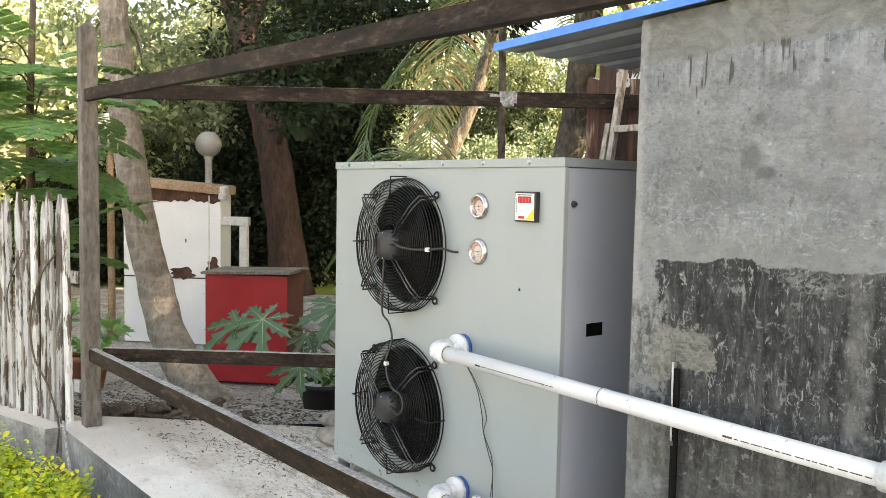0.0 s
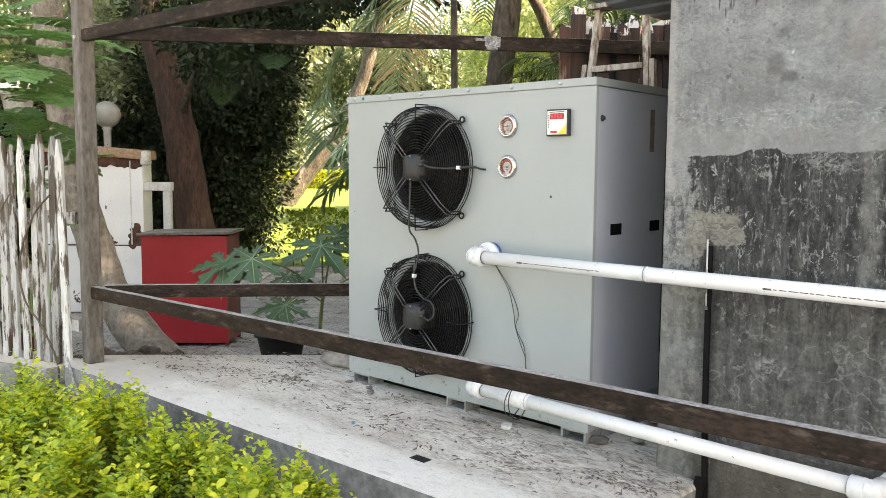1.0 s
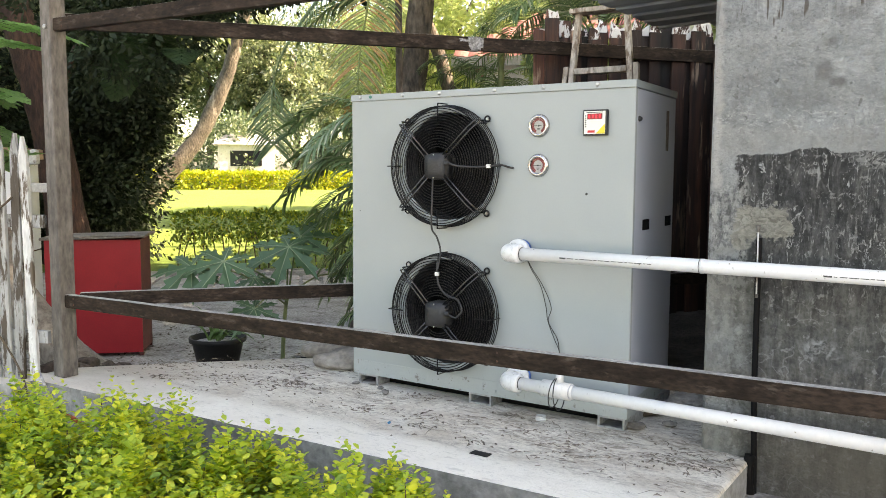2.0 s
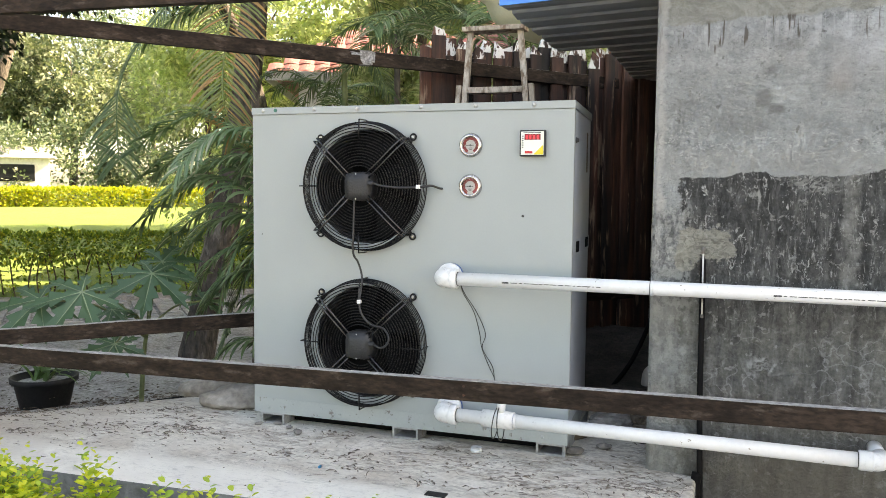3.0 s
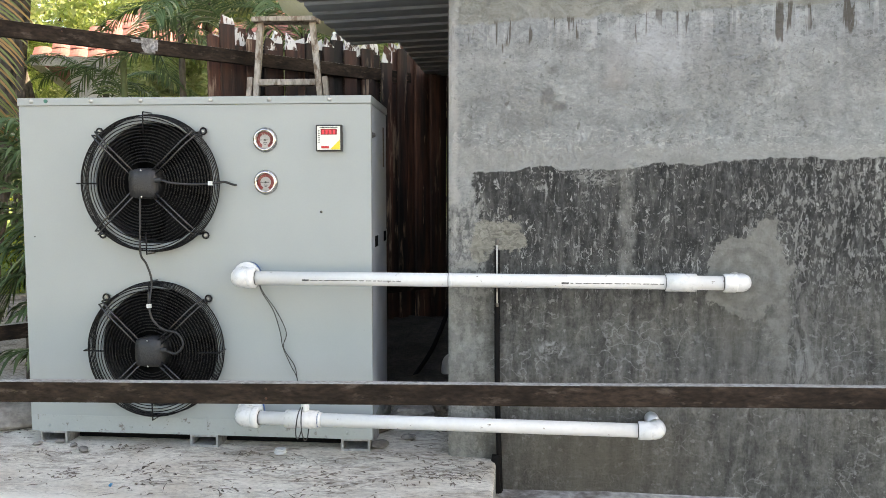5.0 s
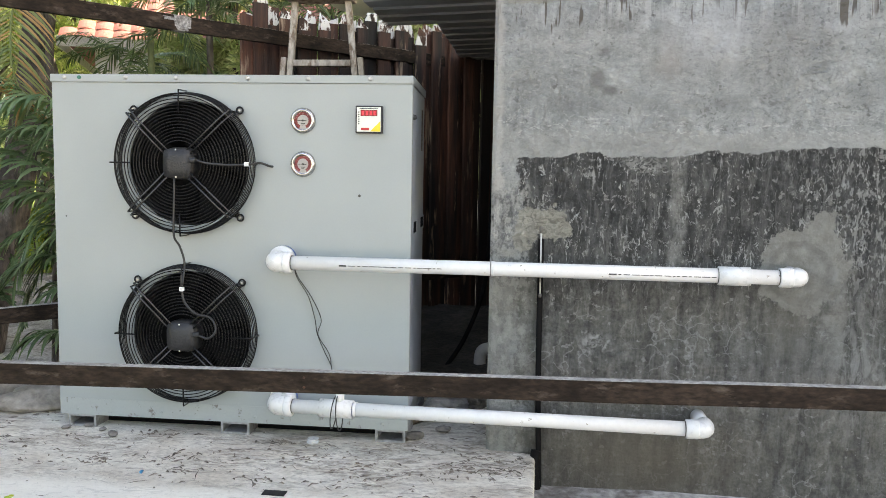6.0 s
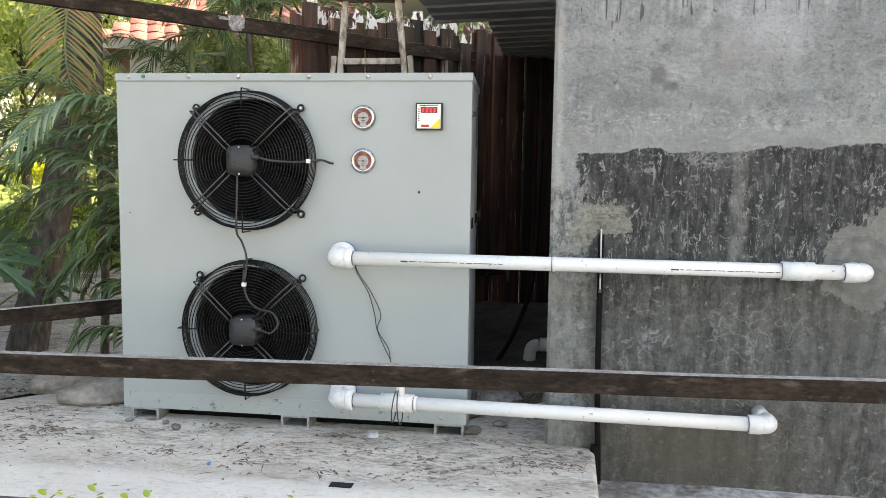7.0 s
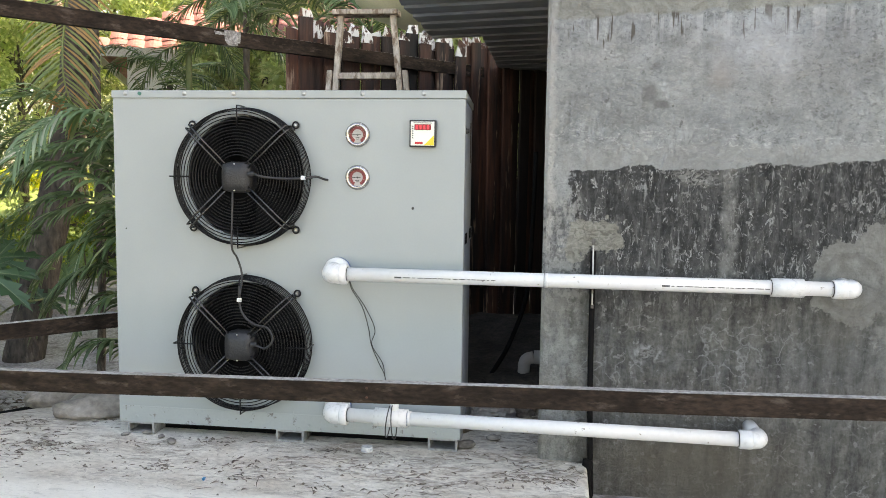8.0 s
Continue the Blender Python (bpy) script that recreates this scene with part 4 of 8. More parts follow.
def build_wall():
    bm = bmesh.new()
    x0, x1, y0, y1 = 1.70, 5.4, -0.03, 0.18
    top = lambda x: 1.734 + 0.042 * (x - 1.1)
    n = 60
    cols = []
    for i in range(n + 1):
        x = x0 + (x1 - x0) * i / n
        j = 0.004 * noise.noise(Vector((x * 4, 2, 0)))
        cols.append([bm.verts.new((x, y0, -0.70)), bm.verts.new((x, y0, top(x) + j)), bm.verts.new((x, y1, top(x) + j)), bm.verts.new((x, y1, -0.70))])
    for a, b in zip(cols, cols[1:]):
        for k in range(4):
            bm.faces.new((a[k], b[k], b[(k + 1) % 4], a[(k + 1) % 4]))
    bm.faces.new(cols[0])
    bm.faces.new(list(reversed(cols[-1])))
    bmesh.ops.bevel(bm, geom=[e for e in bm.edges if all(abs(v.co.x - x0) < 1e-5 for v in e.verts)], offset=0.012, segments=3, affect='EDGES')
    bmesh.ops.recalc_face_normals(bm, faces=bm.faces)
    tagged(part("wall_south", bm, WALL), "grey cement-rendered wall with dark damp stains and pale runs", "wall", kind="structure")
    bm = box_bm(1.725, 1.90, 0.182, 2.62, -0.5, 1.74, 0.006)
    tagged(part("wall_west", bm, GREY_BOARD), "shaded side wall of the pump room", "wall", kind="structure")
    bm = box_bm(5.2, 5.4, 0.182, 2.62, -0.5, 1.95, 0.006)
    tagged(part("wall_east", bm, WALL), "rendered side wall of the pump room", "wall", kind="structure")
    bm = box_bm(1.91, 5.19, 2.62, 2.8, -0.5, 1.95, 0.006)
    tagged(part("wall_north", bm, WALL), "rendered rear wall of the pump room", "wall", kind="structure")


def corrugated(name, x0, x1, y0, y1, z, slope, label):
    """Trapezoid-ribbed sheet; the ribs run along x."""
    bm = bmesh.new()
    prof, y = [], y0
    pitch = 0.185
    while y < y1:
        for dy, dz in ((0.0, 0.0), (0.125, 0.0), (0.145, 0.022), (0.165, 0.022)):
            if y + dy <= y1:
                prof.append((y + dy, dz))
        y += pitch
    prof.append((y1, 0.0))
    n = 14
    rows = []
    for i in range(n + 1):
        x = x0 + (x1 - x0) * i / n
        rows.append([[bm.verts.new((x + (0.012 * noise.noise(Vector((q[0] * 5, 0, 0))) if i == 0 else 0), q[0], z + slope * (x - x0) + q[1] + t)) for q in prof] for t in (0.0, 0.0025)])
    for a, b in zip(rows, rows[1:]):
        for k in range(len(prof) - 1):
            bm.faces.new((a[0][k], a[0][k + 1], b[0][k + 1], b[0][k]))
            bm.faces.new((a[1][k], b[1][k], b[1][k + 1], a[1][k + 1]))
    for k in range(len(prof) - 1):
        bm.faces.new((rows[0][0][k], rows[0][1][k], rows[0][1][k + 1], rows[0][0][k + 1]))
    return tagged(part(name, bm, ROOF_STEEL), label, "roof", kind="structure")


def build_roof():
    r = corrugated("roof_sheet", 1.112, 5.6, -0.055, 1.09, 1.746, 0.042, "grey ribbed steel roof sheet with a blue painted edge")
    bm = box_bm(1.116, 5.6, -0.062, -0.056, 1.738, 1.764, 0.0)
    for v in bm.verts:
        v.co.z += 0.042 * (v.co.x - 1.104)
    part("edge_trim", bm, BLUE_EDGE, r, "bright blue painted edge strip")
    # rear end lengthened out of view to keep daylight off the gap
    corrugated("roof_sheet", 1.36, 5.6, 0.87, 3.3, 1.7505, 0.042, "second grey ribbed steel roof sheet, lapped under the first")


build_ground()
build_slab()
build_wall()
build_roof()


# ---- timber posts and rails ----
def rail(name, a, b, h, w, label, mat=DARK_WOOD, group="rails round the slab"):
    a, b = Vector(a), Vector(b)
    d = b - a
    n = 24
    bm = bmesh.new()
    up = Vector((0, 0, 1))
    side = d.cross(up).normalized()
    rows = []
    for i in range(n + 1):
        p = a + d * (i / n) + Vector((0, 0, 0.003 * noise.noise(Vector((i * 0.5, a.x, a.z)))))
        ring = []
        for sx, sz in ((-1, -1), (1, -1), (1, 1), (-1, 1)):
            ring.append(bm.verts.new(p + side * (sx * w / 2) + up * (sz * h / 2)))
        rows.append(ring)
    for r0, r1 in zip(rows, rows[1:]):
        for k in range(4):
            bm.faces.new((r0[k], r0[(k + 1) % 4], r1[(k + 1) % 4], r1[k]))
    bm.faces.new(list(reversed(rows[0])))
    bm.faces.new(rows[-1])
    long_edges = [e for e in bm.edges if abs((e.verts[0].co - e.verts[1].co).normalized().dot(d.normalized())) > 0.9]
    bmesh.ops.bevel(bm, geom=long_edges, offset=0.004, segments=2, affect='EDGES')
    bmesh.ops.recalc_face_normals(bm, faces=bm.faces)
    r = tagged(part(name, bm, mat), label, "rail", group)
    strip = bmesh.new()                             # pale dusty wear along the top
    rows = []
    for i in range(n + 1):
        p = a + d * (i / n) + Vector((0, 0, 0.003 * noise.noise(Vector((i * 0.5, a.x, a.z))) + h / 2))
        half = w / 2 - 0.0035 - 0.0012 * abs(noise.noise(Vector((i * 0.9, a.y, 3))))
        rows.append([strip.verts.new(p + side * q + up * e) for q, e in ((-half, -0.001), (-half, 0.0012), (half, 0.0012), (half, -0.001))])
    for r0, r1 in zip(rows, rows[1:]):
        for k in range(3):
            strip.faces.new((r0[k], r0[k + 1], r1[k + 1], r1[k]))
    bmesh.ops.recalc_face_normals(strip, faces=strip.faces)
    part("worn_top", strip, RAIL_TOP, r, "pale dusty worn top edge")
    face = side if side.y < 0 else -side
    for f in (0.012, 0.43, 0.985):
        for e in (-0.22, 0.24):
            c = a + d * f + up * h * e + face * (w / 2)
            m = Matrix.Translation(c) @ face.to_track_quat('Z', 'Y').to_matrix().to_4x4()
            part("nail", lathe_bm([(0, 0.002), (0.003, 0.0018), (0.0042, 0)], 8, m), RUST, r, "rusty nail head")
    return r


def build_rails():
    rail("front_rail", (-1.208, -0.729, 0.384), (4.35, -0.538, 0.417), 0.064, 0.04, "dark brown stained timber rail low across the front")
    rail("front_rail", (-1.209, -0.735, 1.7134), (4.35, -0.642, 1.638), 0.060, 0.04, "dark brown stained timber rail high across the front")
    rail("back_rail", (-1.2316, -0.68, 1.739), (1.277, 2.285, 1.718), 0.071, 0.04, "dark brown timber rail running back to the plank fence")
    rail("back_rail", (-1.180, -0.68, 0.388), (1.395, 2.13, 0.4046), 0.066, 0.04, "dark brown timber rail low behind the grey unit")
    for x, y, lab in ((-1.252, -0.728, "weathered grey-brown timber corner post with chamfered cap, on the slab"), (4.40, -0.53, "weathered grey-brown timber post at the end of the rails")):
        base = 0.0 if x < 0 else -0.145
        s, top = 0.0415, 2.068
        bm = bmesh.new()
        box(bm, x - s, x + s, y - s, y + s, base, top - 0.03, 0.008)
        lathe(bm, [(s * 1.3, top - 0.03), (s * 1.15, top - 0.012), (s * 0.6, top + 0.004), (0, top + 0.008)], 4, Matrix.Translation((x, y, 0)) @ Matrix.Rotation(radians(45), 4, 'Z'))
        p = part("post", bm, GREY_POST)
        tagged(p, lab, "post", "posts of the rails")
    p = part("bolt", lathe_bm([(0, 0), (0.012, 0), (0.012, 0.010), (0.006, 0.014), (0, 0.014)], 10, at_face(-1.245, -0.769, 1.703)), STEEL)
    tagged(p, "zinc bolt head holding the high rail to the post", "bolt")
    # torn tape wrapped about the high back rail
    a, b = Vector((-1.2316, -0.68, 1.739)), Vector((1.277, 2.285, 1.718))
    d = (b - a).normalized()
    c = a + d * ((Vector((0.115, 0.91, 1.73)) - a).dot(d))
    bm = bmesh.new()
    box(bm, -0.036, 0.036, -0.0222, 0.0222, -0.038, 0.0385, 0.003)
    box(bm, -0.095, -0.03, -0.0226, -0.0206, 0.008, 0.026, 0.001)
    box(bm, 0.03, 0.052, -0.0226, -0.0206, -0.02, 0.034, 0.001)
    bmesh.ops.subdivide_edges(bm, edges=bm.edges[:], cuts=2)
    rough_up(bm, 0.006, 45)
    bmesh.ops.transform(bm, matrix=Matrix.Translation(c) @ Matrix.Rotation(math.atan2(d.y, d.x), 4, 'Z'), verts=bm.verts)
    tagged(part("tape", bm, TAPE_WHITE), "torn translucent tape wrapped round the high back rail", "tape")


build_rails()


# ---- the heat pump ----
W, D, H0, H1 = 1.40, 0.58, 0.048, 1.383
FANS = ((0.541, 1.049), (0.546, 0.398))
HOLE = 0.246


def panel_with_hole(bm, x0, x1, z0, z1, cx, cz, r, y, seg=64):
    ring, edge = [], []
    for k in range(seg):
        a = 2 * math.pi * k / seg
        c, s = math.cos(a), math.sin(a)
        ring.append(bm.verts.new((cx + r * c, y, cz + r * s)))
        ts = []
        if c > 1e-9: ts.append((x1 - cx) / c)
        if c < -1e-9: ts.append((x0 - cx) / c)
        if s > 1e-9: ts.append((z1 - cz) / s)
        if s < -1e-9: ts.append((z0 - cz) / s)
        t = min(ts)
        edge.append(bm.verts.new((cx + t * c, y, cz + t * s)))
    for k in range(seg):
        j = (k + 1) % seg
        bm.faces.new((ring[k], ring[j], edge[j], edge[k]))
        a, b = edge[k].co, edge[j].co
        if abs(a.x - b.x) > 1e-6 and abs(a.z - b.z) > 1e-6:
            v = bm.verts.new((x1 if cx < max(a.x, b.x) else x0, y, z1 if cz < max(a.z, b.z) else z0))
            bm.faces.new((edge[k], edge[j], v))
    # rolled lip of the opening
    prev = ring
    for dr, dy in ((-0.006, 0.002), (-0.010, 0.010), (-0.010, 0.13)):
        nxt = [bm.verts.new((cx + (r + dr) * math.cos(2 * math.pi * k / seg), y + dy, cz + (r + dr) * math.sin(2 * math.pi * k / seg))) for k in range(seg)]
        for k in range(seg):
            j = (k + 1) % seg
            bm.faces.new((prev[k], nxt[k], nxt[j], prev[j])).material_index = 1 if dy > 0.05 else 0
        prev = nxt


def sheared(bm):
    """The casing narrows very slightly towards the back."""
    for v in bm.verts:
        if v.co.x > 1.0:
            v.co.x -= 0.054 * max(0.0, v.co.y)
    return bm


def build_heat_pump():
    hp = holder("heat_pump", "grey-white heat pump with two stacked black fans on the slab", "heat pump")
    bm = bmesh.new()
    zm = (FANS[0][1] + FANS[1][1]) / 2
    skirt = 0.115
    panel_with_hole(bm, 0.0, W, zm, 1.352, FANS[0][0], FANS[0][1], HOLE, 0.0)
    panel_with_hole(bm, 0.0, W, skirt, zm, FANS[1][0], FANS[1][1], HOLE, 0.0)
    bmesh.ops.recalc_face_normals(bm, faces=bm.faces)
    for f in bm.faces:
        if f.normal.y > 0.5:
            f.normal_flip()
    part("front_panel", bm, [GREY_PAINT, BLACK_PLASTIC], hp)
    part("side_panel", sheared(box_bm(W - 0.012, W, 0.022, D, skirt, 1.351, 0.003)), SIDE_SKY_PAINT, hp, "shaded side panel, bluish sky light painted into its colour")
    part("corner_trim", box_bm(W - 0.013, W + 0.002, 0.001, 0.020, skirt, 1.352, 0.002), GREY_PAINT, hp)
    part("side_panel", box_bm(0.0, 0.012, 0.001, D, skirt, 1.351, 0.003), GREY_PAINT, hp)
    part("back_panel", box_bm(0.013, W - 0.034, D - 0.012, D, skirt, 1.351, 0.002), GREY_PAINT, hp)
    part("inner_bulkhead", box_bm(0.02, W - 0.024, 0.16, 0.172, skirt, 1.35, 0.0), DARK_INSIDE, hp, "sheet behind the fans, painted near-black for the unlit inside")
    lid = part("lid", sheared(box_bm(-0.004, W + 0.005, -0.006, D + 0.006, 1.353, H1, 0.003)), GREY_PAINT, hp)
    for x in (0.055, 0.30, 0.50, 0.78, 1.01, 1.245):
        part("screw", lathe_bm([(0, 0.006), (0.004, 0.006), (0.0085, 0.002), (0.0095, 0)], 10, at_face(x, -0.006, 1.370)), STEEL, lid, "zinc screw head")
    part("screw_cap", lathe_bm([(0, 0.004), (0.007, 0.004), (0.008, 0)], 10, at_face(0.115, -0.006, 1.370)), GREEN_DOT, lid, "green screw cap")
    sk = part("skirt", sheared(box_bm(0.0, W, -0.0008, D, H0, skirt - 0.0002, 0.0008)), GREY_SKIRT, hp, "scuffed grey base skirt")
    for x in (0.075, 0.42, 0.80, 1.30):
        part("bolt", lathe_bm([(0, 0.003), (0.004, 0.003), (0.0065, 0.001), (0.007, 0)], 8, at_face(x, -0.0008, 0.072)), GREY_SKIRT, sk)
    part("panel_seam", box_bm(0.735, 0.737, -0.0042, -0.0032, H0 + 0.004, skirt + 0.012, 0.0), GREY_SKIRT, sk)
    for x in (0.033, 0.662, 1.275):                 # open channel feet
        bm = bmesh.new()
        box(bm, x, x + 0.115, 0.0, 0.55, 0.0, 0.008)
        box(bm, x, x + 0.115, 0.0, 0.55, 0.041, 0.0478)
        box(bm, x, x + 0.009, 0.0, 0.55, 0.0081, 0.0409)
        box(bm, x + 0.106, x + 0.115, 0.0, 0.55, 0.0081, 0.0409)
        part("foot", bm, FOOT_ZINC, hp, "zinc channel foot")
    # added near-black strips give the shade under the unit between its feet
    part("underside_shade", box_bm(0.152, 0.658, 0.09, 0.10, 0.001, 0.0475, 0.0), DARK_INSIDE, hp, "added black strip between the feet, stands in for shade under the unit")
    part("underside_shade", box_bm(0.781, 1.271, 0.09, 0.10, 0.001, 0.0475, 0.0), DARK_INSIDE, hp)
    for i, (cx, cz) in enumerate(FANS):
        build_fan(hp, cx, cz, i)
    # things on the side
    for y in (0.161, 0.485):
        frame_bm = bmesh.new()
        xs = W - 0.054 * y
        box(frame_bm, xs - 0.0005, xs + 0.003, y - 0.058, y + 0.058, 0.788, 0.794, 0.001)
        box(frame_bm, xs - 0.0005, xs + 0.003, y - 0.058, y + 0.058, 0.839, 0.845, 0.001)
        box(frame_bm, xs + 0.0005, xs + 0.003, y - 0.058, y - 0.051, 0.7945, 0.8385, 0.001)
        box(frame_bm, xs + 0.0005, xs + 0.003, y + 0.051, y + 0.058, 0.7945, 0.8385, 0.001)
        slot = part("slot", box_bm(xs - 0.0005, xs + 0.0016, y - 0.0505, y + 0.0505, 0.7948, 0.8382, 0.0), DARK_INSIDE, hp, "hand slot, a flat face painted near-black for its recess shade")
        part("slot_rim", frame_bm, SIDE_SKY_PAINT, slot, "pressed rim in the sky-tinted side colour")
    part("side_strip", box_bm(W - 0.0262, W - 0.0229, 0.435, 0.470, 1.12, 1.29, 0.0), GREY_BOARD, hp, "narrow dull upright strip on the side")
    for z in (1.235, 0.20):
        part("latch", lathe_bm([(0, 0.012), (0.007, 0.011), (0.010, 0.004), (0.012, 0)], 12, Matrix.Translation((W, 0.046, z)) @ Matrix.Rotation(radians(90), 4, 'Y')), BLACK_PLASTIC, hp, "black quarter-turn latch")
    part("dot", lathe_bm([(0, 0.003), (0.004, 0.002), (0.0055, 0)], 10, at_face(1.206, 0.0, 0.940)), BLACK_PLASTIC, hp, "small dark plug")
    part("dot", lathe_bm([(0, 0.002), (0.002, 0.002), (0.003, 0)], 8, at_face(0.045, 0.0, 0.838)), BLACK_PLASTIC, hp)
    for cz in (1.216, 1.054):
        build_gauge(hp, 0.991, cz)
    build_controller(hp)
    # wire pair hanging from the upper pipe port
    for k, dx in enumerate((0.0, 0.011)):
        pts = [(0.972, -0.06, 0.675), (0.975 + dx * .5, -0.022, 0.625), (1.015 + dx, -0.012, 0.555), (1.040 + dx * 2.2, -0.010, 0.47), (1.050 + dx * 0.2, -0.010, 0.41), (1.080 + dx * 1.3, -0.010, 0.34), (1.106, -0.012, 0.285), (1.118 + dx, -0.03, 0.20)]
        part("sensor_wire", tube_bm(spline(pts, 6), 0.0017, 5), BLACK_PLASTIC, hp, "thin twisted sensor wire", shade=True)


def build_fan(hp, cx, cz, i):
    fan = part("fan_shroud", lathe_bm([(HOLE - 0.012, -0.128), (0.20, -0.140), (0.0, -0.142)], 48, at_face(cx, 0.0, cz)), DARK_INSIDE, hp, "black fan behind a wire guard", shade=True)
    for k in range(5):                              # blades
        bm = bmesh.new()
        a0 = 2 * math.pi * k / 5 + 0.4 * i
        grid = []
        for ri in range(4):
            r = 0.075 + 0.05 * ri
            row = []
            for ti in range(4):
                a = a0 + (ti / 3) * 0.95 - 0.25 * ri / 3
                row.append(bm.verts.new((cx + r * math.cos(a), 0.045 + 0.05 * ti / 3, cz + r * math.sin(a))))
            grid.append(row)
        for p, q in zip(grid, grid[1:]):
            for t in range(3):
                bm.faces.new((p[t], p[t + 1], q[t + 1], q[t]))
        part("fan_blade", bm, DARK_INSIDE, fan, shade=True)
    # wire guard: rings on the rim, a flat face of rings, folded spokes
    R, front = 0.266, -0.076

    def ring(r, y, w=0.0022):
        n = 72
        bm = bmesh.new()
        tube(bm, [(cx + r * math.cos(2 * math.pi * k / n), y, cz + r * math.sin(2 * math.pi * k / n)) for k in range(n)], w, 5, closed=True)
        part("guard_ring", bm, BLACK_WIRE, fan, shade=True)
    for k in range(6):
        ring(R - 0.0015 * k, -0.006 - 0.0125 * k, 0.0026 if k in (0, 5) else 0.0020)
    k = 0
    r = R - 0.016
    while r > 0.075:
        ring(r, front - 0.004 * (1 - r / R) , 0.0021)
        r -= 0.0118
        k += 1
    for a in (44, 136, 224, 316):                   # double spokes with a step at the rim
        bm = bmesh.new()
        c, s = math.cos(radians(a)), math.sin(radians(a))
        px, pz = -s, c
        for off in (-0.009, 0.009):
            pts = [(cx + 0.045 * c + px * off, front - 0.022, cz + 0.045 * s + pz * off), (cx + 0.226 * c + px * off, front - 0.016, cz + 0.226 * s + pz * off),
                   (cx + 0.273 * c + px * off, front - 0.004, cz + 0.273 * s + pz * off), (cx + 0.273 * c + px * off, -0.012, cz + 0.273 * s + pz * off)]
            tube(bm, pts, 0.0036, 6)
        tube(bm, [(cx + 0.273 * c - px * 0.012, -0.012, cz + 0.273 * s - pz * 0.012), (cx + 0.273 * c + px * 0.012, -0.012, cz + 0.273 * s + pz * 0.012)], 0.0036, 6)
        part("spoke", bm, SPOKE_BLACK, fan, shade=True)
        bm = bmesh.new()                            # fixing eye and bolt
        ex, ez = cx + 0.290 * c, cz + 0.290 * s
        tube(bm, [(ex + 0.0125 * math.cos(2 * math.pi * q / 14), -0.010, ez + 0.0125 * math.sin(2 * math.pi * q / 14)) for q in range(14)], 0.0035, 6, closed=True)
        part("fixing_eye", bm, BLACK_WIRE, fan, shade=True)
        part("fixing_bolt", lathe_bm([(0, 0.012), (0.005, 0.012), (0.009, 0.006), (0.009, 0)], 10, at_face(ex, 0.0, ez)), STEEL, fan, "zinc fixing bolt")
    for a in (90, 180, 270, 0):                     # short stiffeners over the rim
        c, s = math.cos(radians(a)), math.sin(radians(a))
        pts = [(cx + 0.188 * c, front - 0.006, cz + 0.188 * s), (cx + 0.271 * c, front - 0.003, cz + 0.271 * s), (cx + 0.272 * c, -0.003, cz + 0.272 * s)]
        part("stiffener", tube_bm(pts, 0.003, 6), BLACK_WIRE, fan, shade=True)
    mot = part("motor", box_bm(cx - 0.059, cx + 0.059, front - 0.038, front + 0.075, cz - 0.059, cz + 0.059, 0.036), BLACK_PLASTIC, fan, "black motor housing with rounded corners", shade=True)
    for dz in (0.050, -0.050):
        part("screw", lathe_bm([(0, 0.002), (0.003, 0.0015), (0.0035, 0)], 8, at_face(cx + 0.002, front - 0.038, cz + dz)), STEEL, mot)
    part("cable_gland", tube_bm([(cx + 0.054, front - 0.03, cz + 0.012), (cx + 0.078, front - 0.03, cz + 0.014)], 0.009, 10), BLACK_PLASTIC, mot)
    if i == 0:
        pts = [(cx + 0.075, front - 0.03, cz + 0.014), (cx + 0.12, front - 0.034, cz + 0.002), (cx + 0.20, front - 0.022, cz - 0.003), (cx + 0.265, front - 0.012, cz + 0.0), (cx + 0.300, -0.05, cz + 0.006), (cx + 0.325, -0.02, cz - 0.004), (cx + 0.332, 0.004, cz - 0.006)]
        tie = (cx + 0.262, front - 0.013, cz + 0.001)
        part("cable", tube_bm(spline([(cx - 0.012, front - 0.02, cz - 0.05), (cx - 0.014, front - 0.024, cz - 0.17), (cx - 0.016, front - 0.022, cz - 0.268), (cx - 0.004, -0.075, cz - 0.31), (cx + 0.012, -0.07, cz - 0.375), (cx + 0.014, -0.098, cz - 0.455)], 6), 0.0042, 7), BLACK_PLASTIC, fan, "black cable joining the two fans", shade=True)
    else:
        pts = [(cx + 0.075, front - 0.03, cz + 0.010), (cx + 0.115, front - 0.036, cz + 0.002), (cx + 0.142, front - 0.032, cz + 0.035), (cx + 0.118, front - 0.026, cz + 0.078), (cx + 0.06, front - 0.022, cz + 0.092), (cx + 0.018, front - 0.020, cz + 0.130), (cx + 0.005, front - 0.018, cz + 0.18), (cx + 0.003, front - 0.014, cz + 0.235)]
        tie = (cx + 0.005, front - 0.018, cz + 0.182)
    part("motor_lead", tube_bm(spline(pts, 6), 0.0046, 7), BLACK_PLASTIC, fan, shade=True)
    part("cable_tie", box_bm(tie[0] - 0.008, tie[0] + 0.008, tie[1] - 0.008, tie[1] + 0.008, tie[2] - 0.008, tie[2] + 0.008, 0.003), PVC_FIT, fan, "white cable tie")


